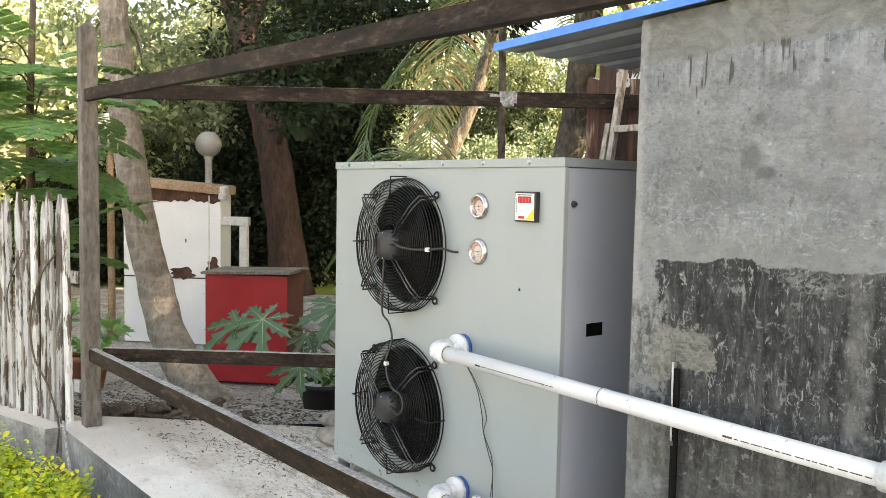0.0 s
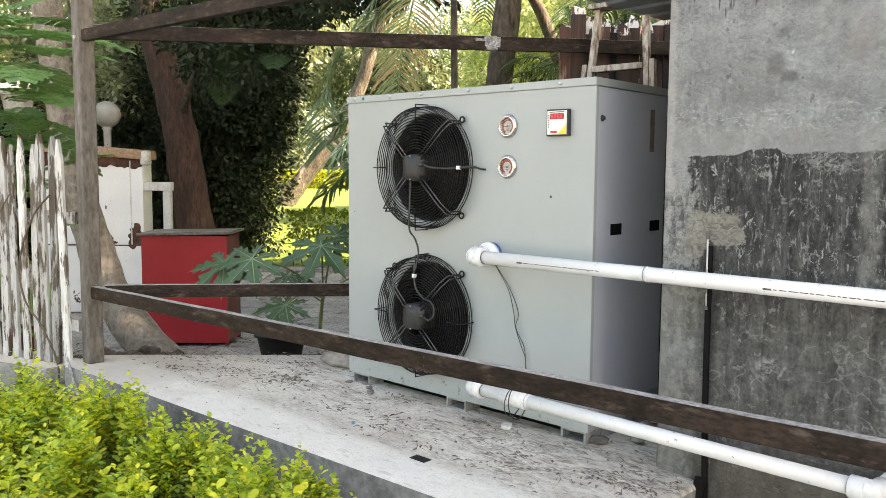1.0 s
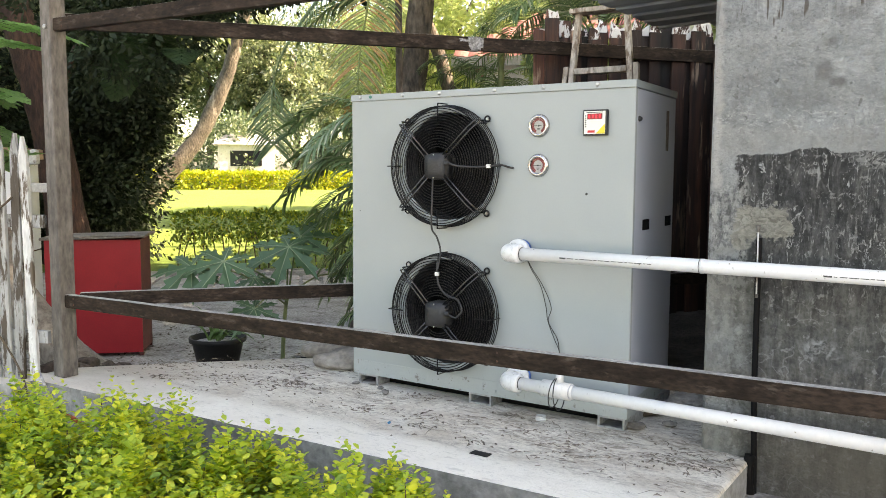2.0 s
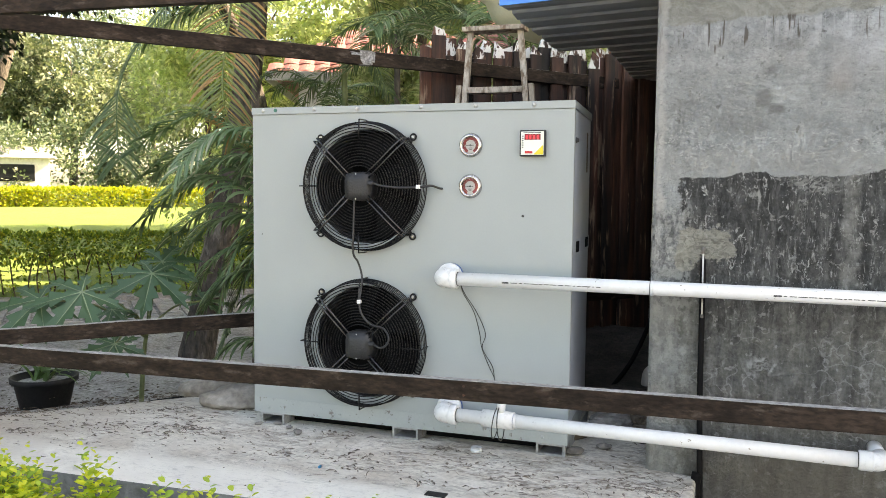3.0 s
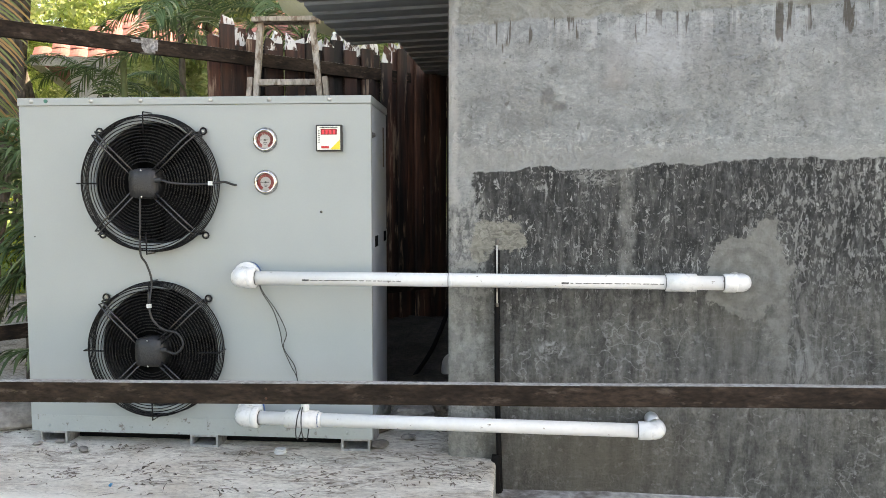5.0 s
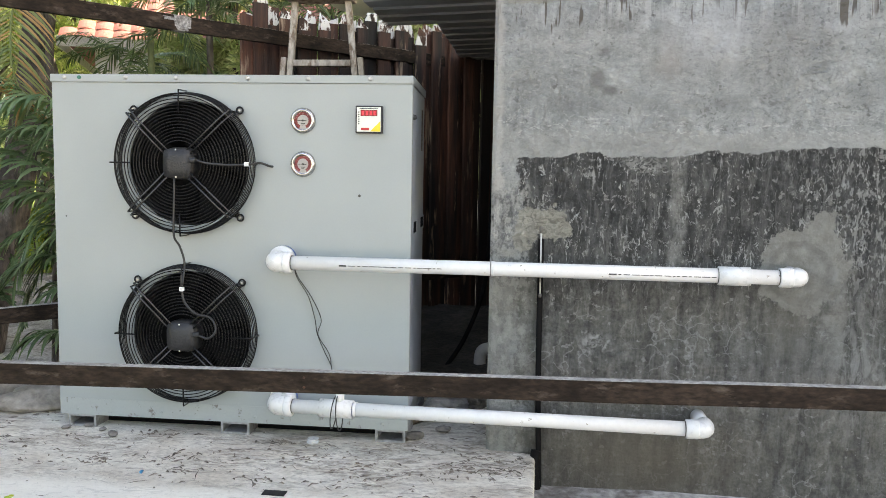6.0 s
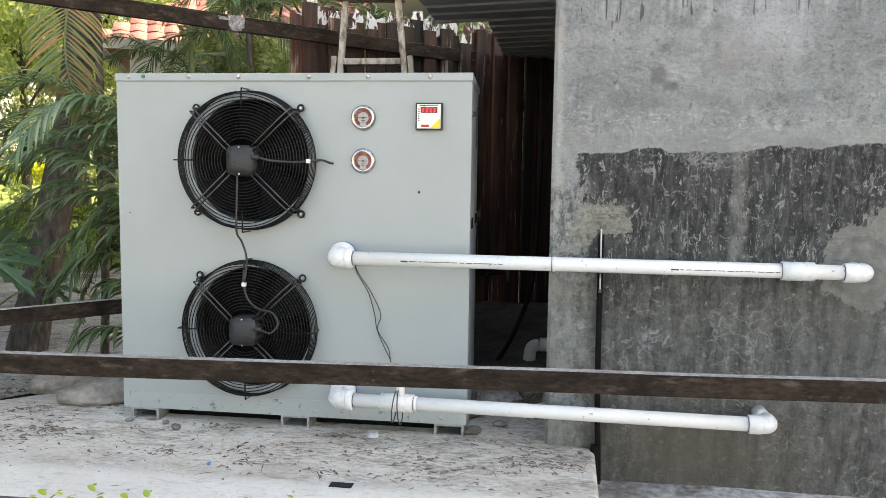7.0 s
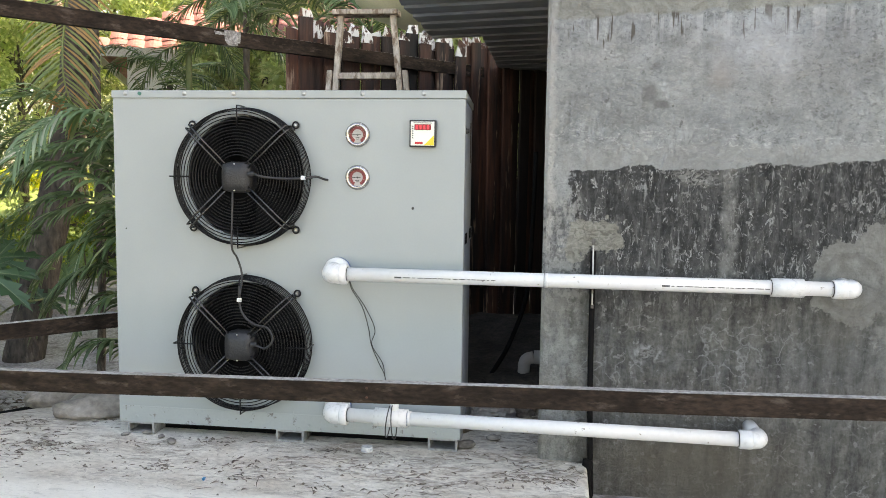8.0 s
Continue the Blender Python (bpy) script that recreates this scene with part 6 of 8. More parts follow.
def build_slab_bits():
    p = part("drain_cover", box_bm(1.015, 1.09, -0.57, -0.53, -0.004, 0.003, 0.002), POT_BLACK)
    tagged(p, "small dark square plate set in the slab", "plate")
    bm = bmesh.new()
    bmesh.ops.create_cube(bm, size=0.010)
    rough_up(bm, 0.008, 60)
    bmesh.ops.transform(bm, matrix=Matrix.Translation((0.556, -0.447, 0.005)), verts=bm.verts)
    tagged(part("blue_scrap", bm, BLUE_SCRAP), "tiny bright blue plastic scrap on the slab", "scrap")
    rng = random.Random(5)
    for (x, y, s) in ((-0.22, 0.25, 0.13), (-0.05, 0.38, 0.12), (-0.50, 0.36, 0.10), (0.12, 0.0, 0.014), (0.20, -0.045, 0.012), (0.045, -0.04, 0.012), (0.27, -0.10, 0.017), (1.42, 0.05, 0.025), (1.52, 0.16, 0.02)):
        bm = bmesh.new()
        bmesh.ops.create_icosphere(bm, subdivisions=3, radius=1.0)
        rough_up(bm, 0.28, 1.3, rng.random() * 9)
        rough_up(bm, 0.14, 3.2, rng.random() * 9)
        big = s > 0.08
        if big:
            rough_up(bm, 0.12, 6.5, rng.random() * 9)
        for v in bm.verts:
            v.co = Vector((v.co.x * s * 1.5, v.co.y * s, v.co.z * s * (0.48 if big else 0.6)))
        low = min(v.co.z for v in bm.verts)
        z0 = 0.0 if not big else -0.03
        bmesh.ops.transform(bm, matrix=Matrix.Translation((x, y, z0 - low)) @ Matrix.Rotation(radians(35 if big else rng.random() * 180), 4, 'Z'), verts=bm.verts)
        tagged(part("stone", bm, PALE_STONE if big else STONE, shade=True), "dusty brown-grey stone lying at the edge of the slab" if big else "small grey stone chip on the slab", "stone", "stones on the slab")
    # dry litter: twigs and curled leaf bits
    bm = bmesh.new()
    rng = random.Random(21)
    heaps = []                                      # clumps in which the litter has drifted together
    while len(heaps) < 60:
        x, y = rng.uniform(-1.2, 1.8), rng.triangular(-0.70, 0.35, -0.22)
        if (y > 0.02 and -0.02 < x < 1.42) or x * V.x + y * V.y > 0.6:
            continue
        heaps.append((x, y, rng.uniform(0.03, 0.13), rng.gauss(0.15, 0.45)))
    made = 0
    while made < 1050:
        hx, hy, hr, turn = rng.choice(heaps)
        if rng.random() < 0.07:
            x, y, turn = rng.uniform(-1.25, 1.85), rng.uniform(-0.80, 0.6), 0.2
        else:
            x, y = hx + rng.gauss(0, hr), hy + rng.gauss(0, hr * 0.5)
        if y > 0.0 and -0.02 < x < 1.42:
            continue
        v = x * V.x + y * V.y
        if v > 0.62 or (x > 1.66 and y > -0.06) or y < -0.78 or x > 1.85:
            continue
        if y < -0.55 and rng.random() < 0.7:
            continue
        a = turn + rng.gauss(0.0, 0.5)
        c, s = math.cos(a), math.sin(a)
        if rng.random() < 0.22:                     # thin twig
            ln, w = rng.uniform(0.03, 0.10), rng.uniform(0.0009, 0.0022)
            bend, h = rng.uniform(-0.22, 0.22) * ln, rng.uniform(0.001, 0.004)
        else:                                       # crumpled flake
            ln, w = rng.choice((0.009, 0.014, 0.022, 0.032)) * rng.uniform(0.6, 1.4), rng.uniform(0.0016, 0.0060)
            bend, h = rng.uniform(-0.3, 0.3) * ln, rng.uniform(0.001, 0.005)
        pts = [(x, y, 0.001), (x + c * ln / 2 - s * bend, y + s * ln / 2 + c * bend, h), (x + c * ln, y + s * ln, 0.001)]
        prev = None
        for i, p in enumerate(pts):
            ww = w * (0.3, 1.0, 0.35)[i] * rng.uniform(0.7, 1.2)
            q = [bm.verts.new((p[0] - s * ww, p[1] + c * ww, p[2])), bm.verts.new((p[0], p[1], p[2] + ww * 0.7)), bm.verts.new((p[0] + s * ww, p[1] - c * ww, p[2]))]
            if prev:
                bm.faces.new((prev[0], prev[1], q[1], q[0]))
                bm.faces.new((prev[1], prev[2], q[2], q[1]))
            prev = q
        made += 1
    tagged(part("leaf_litter", bm, LITTER), "dry brown twigs and leaf bits scattered on the slab", "litter", kind="stuff")
    bm = bmesh.new()
    for i in range(420):
        x, y = rng.uniform(-1.2, 1.85), rng.uniform(-0.6, 0.05)
        if rng.random() > 0.35 + 0.6 * noise.noise(Vector((x * 1.7, y * 2.5, 2))):
            continue
        s = rng.uniform(0.0015, 0.006)
        vs = [bm.verts.new((x + s * math.cos(t + i), y + s * math.sin(t + i), 0.0005)) for t in (0, 1.6, 3.1, 4.7)]
        tp = bm.verts.new((x, y, s * 0.9))
        for k in range(4):
            bm.faces.new((vs[k], vs[(k + 1) % 4], tp))
    tagged(part("grit", bm, PALE_STONE), "loose grey grit and crumbs on the slab", "grit", kind="stuff")
    h = part("ground_cable", tube_bm(spline([(-1.50, -0.46, -0.07), (-1.13, -0.10, -0.062), (-0.97, 0.02, -0.06), (-0.85, 0.14, -0.06), (-0.78, 0.27, -0.06), (-0.70, 0.39, -0.06), (-0.62, 0.50, -0.062), (-0.35, 0.80, -0.09)], 8), 0.017, 10), RUBBER, shade=True)
    tagged(h, "black cable lying along the back edge of the slab", "cable")


build_gap()
build_slab_bits()


# ---- yard: red cabinet, white cabinet, lamp, pots ----
def build_yard_floor():
    rng = random.Random(77)
    for x, y, s in ((-1.98, -0.36, 0.07), (-1.80, -0.05, 0.055), (-2.25, -0.05, 0.06), (-1.62, 0.30, 0.04), (-2.6, 0.25, 0.07), (-3.0, 0.7, 0.06), (-2.1, 0.55, 0.035), (-1.95, 0.2, 0.03)):
        bm = bmesh.new()
        bmesh.ops.create_icosphere(bm, subdivisions=3, radius=1.0)
        rough_up(bm, 0.55, 1.4, rng.random() * 9)
        rough_up(bm, 0.09, 4.0, rng.random() * 9)
        for v in bm.verts:
            v.co = Vector((v.co.x * s * 1.35, v.co.y * s, v.co.z * s * 0.75))
        low = min(v.co.z for v in bm.verts)
        bmesh.ops.transform(bm, matrix=Matrix.Translation((x, y, height(x, y) - low - 0.02)) @ Matrix.Rotation(rng.random() * 3, 4, 'Z'), verts=bm.verts)
        tagged(part("stone", bm, BROWN_STONE, shade=True), "brown stone half sunk in the yard soil", "stone", "stones in the yard")
    n = 9000
    rs = np.random.default_rng(78)
    x = np.concatenate([rs.uniform(-5.6, -0.9, n), rs.normal(-2.0, 0.55, 4500)])
    y = np.concatenate([rs.uniform(-0.6, 3.2, n), rs.normal(-0.12, 0.22, 4500)])
    n = len(x)
    v = x * V.x + y * V.y
    keep = (v > 0.80) & (rs.random(n) < 0.25 + 0.75 * np.exp(-((v - 1.5) / 1.6) ** 2))
    x, y = x[keep], y[keep]
    pos = np.array([(a, c, height(a, c) + 0.004) for a, c in zip(x, y)])
    ang = rs.uniform(0, 6.283, len(x))
    ax = np.stack([np.cos(ang), np.sin(ang), rs.normal(0, 0.12, len(x))], 1)
    nn = rs.normal(size=(len(x), 3)) * 0.25 + np.array((0, 0, 1.0))
    ln = rs.uniform(0.02, 0.075, len(x))
    tagged(mesh_object("yard_litter", leaves_mesh("yard_litter", pos, ax, nn, ln, ln * rs.uniform(0.15, 0.5, len(x)), 0.12), BROWN_LITTER), "dry brown leaves and twigs strewn on the yard soil", "litter", kind="stuff")


build_yard_floor()


def build_red_cabinet():
    z0 = -0.80
    c = holder("red_cabinet", "red painted metal cabinet with weathered board top, on the yard soil", "cabinet", at=(-4.33, 2.0, z0), turn=ANG)
    w, d, h = 0.88, 0.52, 1.145
    part("front_panel", box_bm(-w, 0, 0.0, 0.012, 0.035, h, 0.003), RED_PAINT, c)
    part("side_panel", box_bm(-0.012, 0.0, 0.013, d, 0.035, h, 0.003), RED_SIDE, c, "rust-brown side sheet")
    part("side_panel", box_bm(-w, -w + 0.012, 0.013, d, 0.035, h, 0.003), RED_SIDE, c)
    part("back_panel", box_bm(-w + 0.013, -0.013, d - 0.012, d, 0.035, h, 0.003), RED_SIDE, c)
    part("bottom", box_bm(-w + 0.013, -0.013, 0.013, d - 0.013, 0.035, 0.047, 0.0), RED_SIDE, c)
    bm = box_bm(-w - 0.03, 0.05, -0.05, d + 0.03, h + 0.002, h + 0.028, 0.006)
    bmesh.ops.subdivide_edges(bm, edges=bm.edges[:], cuts=3)
    rough_up(bm, 0.012, 3.0)
    for v in bm.verts:
        v.co.z = max(v.co.z, h + 0.001)
        v.co.z += 0.02 * (v.co.x + w) / w
    part("top_board", bm, GREY_BOARD, c, "warped grey board top")
    for x, y in ((-0.04, 0.005), (-w, 0.005), (-0.04, d - 0.045), (-w, d - 0.045)):
        part("leg", box_bm(x, x + 0.04, y + 0.002, y + 0.04, 0.0, 0.0345, 0.003), RED_SIDE, c)


def build_white_cabinet():
    z0 = -0.80
    c = holder("white_cabinet", "old white enamelled metal cabinet, rusted, with tan timber cap", "cabinet", at=(-6.71, 2.305, z0), turn=ANG)
    w, d, h = 1.32, 0.32, 2.03
    part("lower_panel", box_bm(-w, 0, 0.0, d, 0.02, 0.86, 0.01), WHITE_RUST, c)
    part("upper_panel", box_bm(-w, 0, 0.0, d, 0.875, h - 0.10, 0.012), WHITE_RUST, c)
    part("seam", box_bm(-w + 0.01, -0.01, 0.01, d - 0.01, 0.861, 0.874, 0.0), RUST, c, "dark rusted seam")
    bm = bmesh.new()                                # ragged rust under the cap
    n = 30
    rows = []
    for i in range(n + 1):
        x = -w + w * i / n
        dz = 0.09 + 0.07 * noise.noise(Vector((i * 0.45, 1, 0))) + 0.03 * noise.noise(Vector((i * 1.9, 4, 0)))
        rows.append((bm.verts.new((x, -0.004, h - 0.10)), bm.verts.new((x, -0.004, h - 0.10 - dz))))
    for p, q in zip(rows, rows[1:]):
        bm.faces.new((p[0], p[1], q[1], q[0]))
    part("rust_fringe", bm, RUST, c, "ragged brown rust below the cap")
    for cx, cz, rx, rz in ((-0.52, 0.93, 0.17, 0.075), (-0.10, 0.98, 0.10, 0.14)):
        bm = bmesh.new()
        vs = []
        for k in range(26):
            a = 2 * math.pi * k / 26
            r = 1 + 0.55 * noise.noise(Vector((k * 0.55, cx * 7, 0)))
            vs.append(bm.verts.new((cx + rx * r * math.cos(a), -0.005, cz + rz * r * math.sin(a))))
        bm.faces.new(list(reversed(vs)))
        part("rust_patch", bm, RUST, c, "brown rust hole")
    part("edge_strip", box_bm(-0.16, -0.145, -0.006, -0.001, 0.88, h - 0.11, 0.001), OLD_WHITE, c)
    cap_bm = rough_up(box_bm(-w - 0.06, 0.05, -0.07, d + 0.05, h - 0.099, h + 0.02, 0.02), 0.008, 4)
    for q in cap_bm.verts:                          # the cap has sagged at the open end
        q.co.z += 0.075 * (0.05 - q.co.x)
    part("cap", cap_bm, TAN_CAP, c, "tan timber cap")
    fill = bmesh.new()
    a4 = [fill.verts.new(q) for q in ((-w, 0.01, h - 0.101), (0.0, 0.01, h - 0.101), (-w, 0.01, h + 0.004), (-w, 0.04, h - 0.101), (0.0, 0.04, h - 0.101), (-w, 0.04, h + 0.004))]
    for q in ((0, 1, 2), (5, 4, 3), (0, 3, 4, 1), (1, 4, 5, 2), (2, 5, 3, 0)):
        fill.faces.new([a4[i] for i in q])
    part("top_gusset", fill, RUST, c, "dark rusted gusset under the cap")
    part("cap_end", rough_up(box_bm(0.0, 0.10, -0.075, 0.05, h - 0.16, h + 0.015, 0.03), 0.012, 9), OLD_WHITE, c, "white worn cap end")
    f = holder("garden_stand", "old white painted timber frame standing beside the white cabinet", "frame", at=(-6.745, 2.325, z0), turn=ANG)
    part("upright", box_bm(-0.12, 0.0, 0, 0.09, 0, 1.86, 0.012), OLD_WHITE, f)
    part("upright", box_bm(0.24, 0.34, 0, 0.09, 0, 1.55, 0.012), OLD_WHITE, f)
    part("crossbar", box_bm(0.0, 0.36, -0.012, 0.088, 1.551, 1.66, 0.012), OLD_WHITE, f)


def build_lamp():
    x, y = -12.45, 4.5
    z = height(x, y)
    l = holder("globe_lamp", "dusty white globe garden lamp on a pale post", "lamp", at=(x, y, z))
    top = 2.03 - z
    part("post", lathe_bm([(0.10, 0), (0.10, 0.05), (0.07, 0.09), (0.07, top - 0.30), (0.09, top - 0.28), (0.09, top - 0.22)], 18), OLD_WHITE, l, shade=True)
    bm = bmesh.new()
    bmesh.ops.create_uvsphere(bm, u_segments=32, v_segments=18, radius=0.25)
    bmesh.ops.transform(bm, matrix=Matrix.Translation((0, 0, top)), verts=bm.verts)
    part("globe", bm, GLOBE, l, "dusty white globe", shade=True)


def strap_leaf(bm, base, az, length, rise, width, droop):
    d = Vector((math.cos(az), math.sin(az), 0))
    s = Vector((-d.y, d.x, 0))
    p, ang, prev = Vector(base), rise, None
    for k in range(8):
        f = k / 7
        w = width * (0.6 + 0.9 * f) * max(0.0, 1 - f ** 2.2) + 0.001
        q = (bm.verts.new(p + s * w + Vector((0, 0, w * 0.3))), bm.verts.new(p), bm.verts.new(p - s * w + Vector((0, 0, w * 0.3))))
        if prev:
            bm.faces.new((prev[0], prev[1], q[1], q[0]))
            bm.faces.new((prev[1], prev[2], q[2], q[1]))
        prev = q
        p = p + (d * math.cos(ang) + Vector((0, 0, math.sin(ang)))) * (length / 7)
        ang -= droop


def build_pot(x, y, label):
    z = height(x, y) - 0.005
    t = holder("potted_plant", label, "potted plant", at=(x, y, z))
    prof = [(0, 0.004), (0.15, 0.004), (0.155, 0.0), (0.165, 0.01), (0.205, 0.195), (0.228, 0.20), (0.23, 0.235), (0.212, 0.237), (0.198, 0.19), (0, 0.185)]
    part("pot", lathe_bm(prof, 40), POT_BLACK, t, "black plastic pot", shade=True)
    part("soil", lathe_bm([(0.198, 0.191), (0.1, 0.205), (0, 0.21)], 24), SOIL, t)
    rng = random.Random(8)
    for k in range(16):
        bm = bmesh.new()
        strap_leaf(bm, (rng.uniform(-0.06, 0.06), rng.uniform(-0.06, 0.06), 0.2), rng.uniform(0, 6.28), rng.uniform(0.28, 0.46), rng.uniform(0.5, 1.25), rng.uniform(0.012, 0.02), rng.uniform(0.12, 0.3))
        part("leaf", bm, LEAF_POT, t, shade=True)


build_red_cabinet()
build_white_cabinet()
build_lamp()
build_pot(-2.66, 1.48, "black plastic pot with long strap leaves on the yard soil")


def build_terracotta(x, y):
    z = height(x, y)
    t = holder("terracotta_pot", "terracotta flower pot with green leaves behind the palm trunk", "potted plant", at=(x, y, z))
    part("pot", lathe_bm([(0, 0), (0.13, 0), (0.19, 0.30), (0.21, 0.30), (0.21, 0.35), (0.185, 0.35), (0.17, 0.28), (0, 0.28)], 28), TERRACOTTA, t, shade=True)
    mesh_object("leaves", crown_mesh("leaves", [((0, 0, 0.55), (0.3, 0.3, 0.3))], 160, 0.14, 5, fold=0.15), LEAF_FERN, t)


build_terracotta(-5.35, 0.35)


# ---- papaya seedling ----
def papaya_leaf(size, seed):
    """Deeply cut leaf of seven toothed lobes, flat in xy, stalk joint at the origin."""
    rng = random.Random(seed)
    bm = bmesh.new()
    centre = bm.verts.new((0, 0, 0.01 * size))
    outline = []
    lobes = (-150, -98, -50, 0, 50, 98, 150)
    lens = (0.55, 0.75, 0.92, 1.0, 0.92, 0.75, 0.55)
    for a, ln in zip(lobes, lens):
        ln *= size * rng.uniform(0.9, 1.08)
        for t, w in ((0.30, -0.085), (0.54, -0.22), (0.57, -0.10), (0.79, -0.16), (0.80, -0.06), (1.0, 0.0), (0.80, 0.06), (0.79, 0.16), (0.57, 0.10), (0.54, 0.22), (0.30, 0.085)):
            ang = radians(a)
            x = ln * t * math.cos(ang) - ln * w * 0.95 * math.sin(ang)
            y = ln * t * math.sin(ang) + ln * w * 0.95 * math.cos(ang)
            z = -0.22 * ln * t * t + 0.10 * abs(w) * ln
            outline.append(bm.verts.new((x, y, z)))
    n = len(outline)
    for k in range(7):
        tip = outline[k * 11 + 5]
        mid = bm.verts.new(tip.co * 0.58 + Vector((0, 0, 0.02 * size)))
        seq = outline[k * 11:(k + 1) * 11]
        for i in range(10):
            if i in (3, 4, 5, 6):
                bm.faces.new((mid, seq[i], seq[i + 1]))
            else:
                bm.faces.new((mid, seq[i], seq[i + 1]))
        bm.faces.new((centre, seq[0], mid))
        bm.faces.new((centre, mid, seq[-1]))
        if k < 6:
            bm.faces.new((centre, seq[-1], outline[(k + 1) * 11]))
        # pale midrib
        side = Vector((-tip.co.y, tip.co.x, 0)).normalized() * 0.011 * size
        up = Vector((0, 0, 0.004))
        c0, m0, t0 = centre.co + up, mid.co + up, tip.co * 0.93 + up
        q = [bm.verts.new(w) for w in (c0 - side, c0 + side, m0 + side * 0.6, m0 - side * 0.6, t0)]
        bm.faces.new((q[0], q[1], q[2], q[3])).material_index = 1
        bm.faces.new((q[3], q[2], q[4])).material_index = 1
    return bm


PAPAYA_LEAVES = (((-1.11, 0.18, 0.50), 0.31, 0), ((-1.07, 0.67, 0.55), 0.34, -20), ((-1.14, 0.85, 0.60), 0.29, 10), ((-1.25, 1.40, 0.30), 0.25, 0), ((-1.13, 0.43, 0.19), 0.26, 0),
                 ((-1.32, 0.12, 0.46), 0.28, 10), ((-1.22, 0.52, 0.36), 0.17, 30), ((-1.16, 0.55, 0.31), 0.15, -60))


def build_papaya():
    x, y = -1.25, 0.78
    z = height(x, y) - 0.01
    t = holder("papaya_plant", "young papaya plant with large lobed leaves behind the slab", "plant")
    top = Vector((-1.20, 0.78, 0.22))
    part("stem", wood([(x, y, z), (-1.23, 0.78, 0.0), top], 0.015, 0.011, 10, 6), STEM_GREEN, t, shade=True)
    spots = PAPAYA_LEAVES
    for i, (p, s, az) in enumerate(spots):
        p = Vector(p)
        bm = papaya_leaf(s, i)
        out = (p - top)
        out.z = 0
        # each blade leans towards the open, bright side of the garden
        nrm = (Vector((0.50, -0.62, 0)) * 0.62 + Vector((0, 0, 0.80)) + out * 0.25).normalized()
        tip = (Matrix.Rotation(radians(az), 3, 'Z') @ out.normalized())
        tip = (tip - nrm * tip.dot(nrm)).normalized()
        rot = Matrix((tip, nrm.cross(tip), nrm)).transposed().to_4x4()
        m = Matrix.Translation(p) @ rot
        bmesh.ops.transform(bm, matrix=m, verts=bm.verts)
        leaf = part("leaf", bm, [LEAF_PAPAYA, LEAF_VEIN], t, shade=False)
        mid = top.lerp(p, 0.5) + Vector((0, 0, 0.05))
        part("stalk", tube_bm(spline([top - Vector((0, 0, 0.03 * (i % 3))), mid, p], 6), 0.006, 6), STEM_GREEN, leaf, "pale green leaf stalk", shade=True)


build_papaya()


# ---- palms ----
def palm_frond(parent, pts, leaflet, droop, seed, mat=LEAF_PALM, n=46, width=0.0115, vee=0.3):
    n, width = int(n * 0.82), width * 1.3
    mesh_object("frond", frond_mesh("frond", pts, leaflet, droop, seed, n, width, vee), mat, parent)


def comb(parent, line, leaflet, droop, seed, mat=LEAF_PALM, vee=0.25, start=0.18, width=0.0115):
    """A frond with leaflets at an even spacing along its rachis."""
    pts = [Vector(p) for p in line]
    length = sum((b - a).length for a, b in zip(pts, pts[1:]))
    n = max(10, int(length * (1 - start) / 0.024))
    even, step = [], length / 9
    line = spline(pts, 12)
    run, last = 0.0, line[0]
    for p in line:                                  # stations at equal steps along the rachis
        run += (p - last).length
        last = p
        if run >= step * len(even) - 1e-6:
            even.append(p)
    even.append(line[-1])
    mesh_object("frond", feather("frond", even, leaflet, droop, seed, n, width, vee, start), mat, parent)


def feather(name, line, leaflet, droop, seed, n, width, vee, start):
    """A palm leaf with stiff, close-set, nearly parallel leaflets that bend evenly under their weight."""
    rng = random.Random(seed)
    bm = bmesh.new()
    pts = spline(line, 6)
    total = len(pts) - 1
    tube(bm, pts, [0.009 * (1 - 0.8 * i / total) + 0.002 for i in range(total + 1)], 5)
    bend = droop * rng.uniform(0.9, 1.1)
    for i in range(n):
        t = start + (1 - start) * i / (n - 1)
        k = min(int(t * total), total - 1)
        p = pts[k].lerp(pts[k + 1], t * total - k)
        d = (pts[k + 1] - pts[k]).normalized()
        side = d.cross(Vector((0, 0, 1)))
        side = side.normalized() if side.length > 1e-3 else Vector((1, 0, 0))
        nrm = side.cross(d)
        ln = leaflet * (0.42 + 0.58 * math.sin(math.pi * min(1.0, 0.12 + 0.80 * t)))
        for s in (-1, 1):
            if rng.random() < 0.03:
                continue
            a = radians(74 - 30 * t + rng.gauss(0, 3))
            cur = (side * s * math.sin(a) + d * math.cos(a) + nrm * vee * (1 + rng.gauss(0, 0.12))).normalized()
            q, prev, one = p.copy(), None, ln * rng.uniform(0.93, 1.07)
            w = width * rng.uniform(0.9, 1.1)
            for j in range(6):
                f = j / 5
                half = w * (0.35, 0.85, 1.0, 0.9, 0.6, 0.05)[j]
                across = cur.cross(nrm)
                across = across.normalized() if across.length > 1e-4 else d
                ridge = nrm * half * 0.35
                m = bm.verts.new(q + ridge)
                e0, e1 = bm.verts.new(q + across * half), bm.verts.new(q - across * half)
                if prev:
                    bm.faces.new((prev[0], e0, m, prev[1]))
                    bm.faces.new((prev[1], m, e1, prev[2]))
                prev = (e0, m, e1)
                cur = (cur + Vector((0, 0, -bend * (0.25 + f)))).normalized()
                q = q + cur * (one / 5)
    me = bpy.data.meshes.new(name)
    bm.to_mesh(me)
    bm.free()
    return me


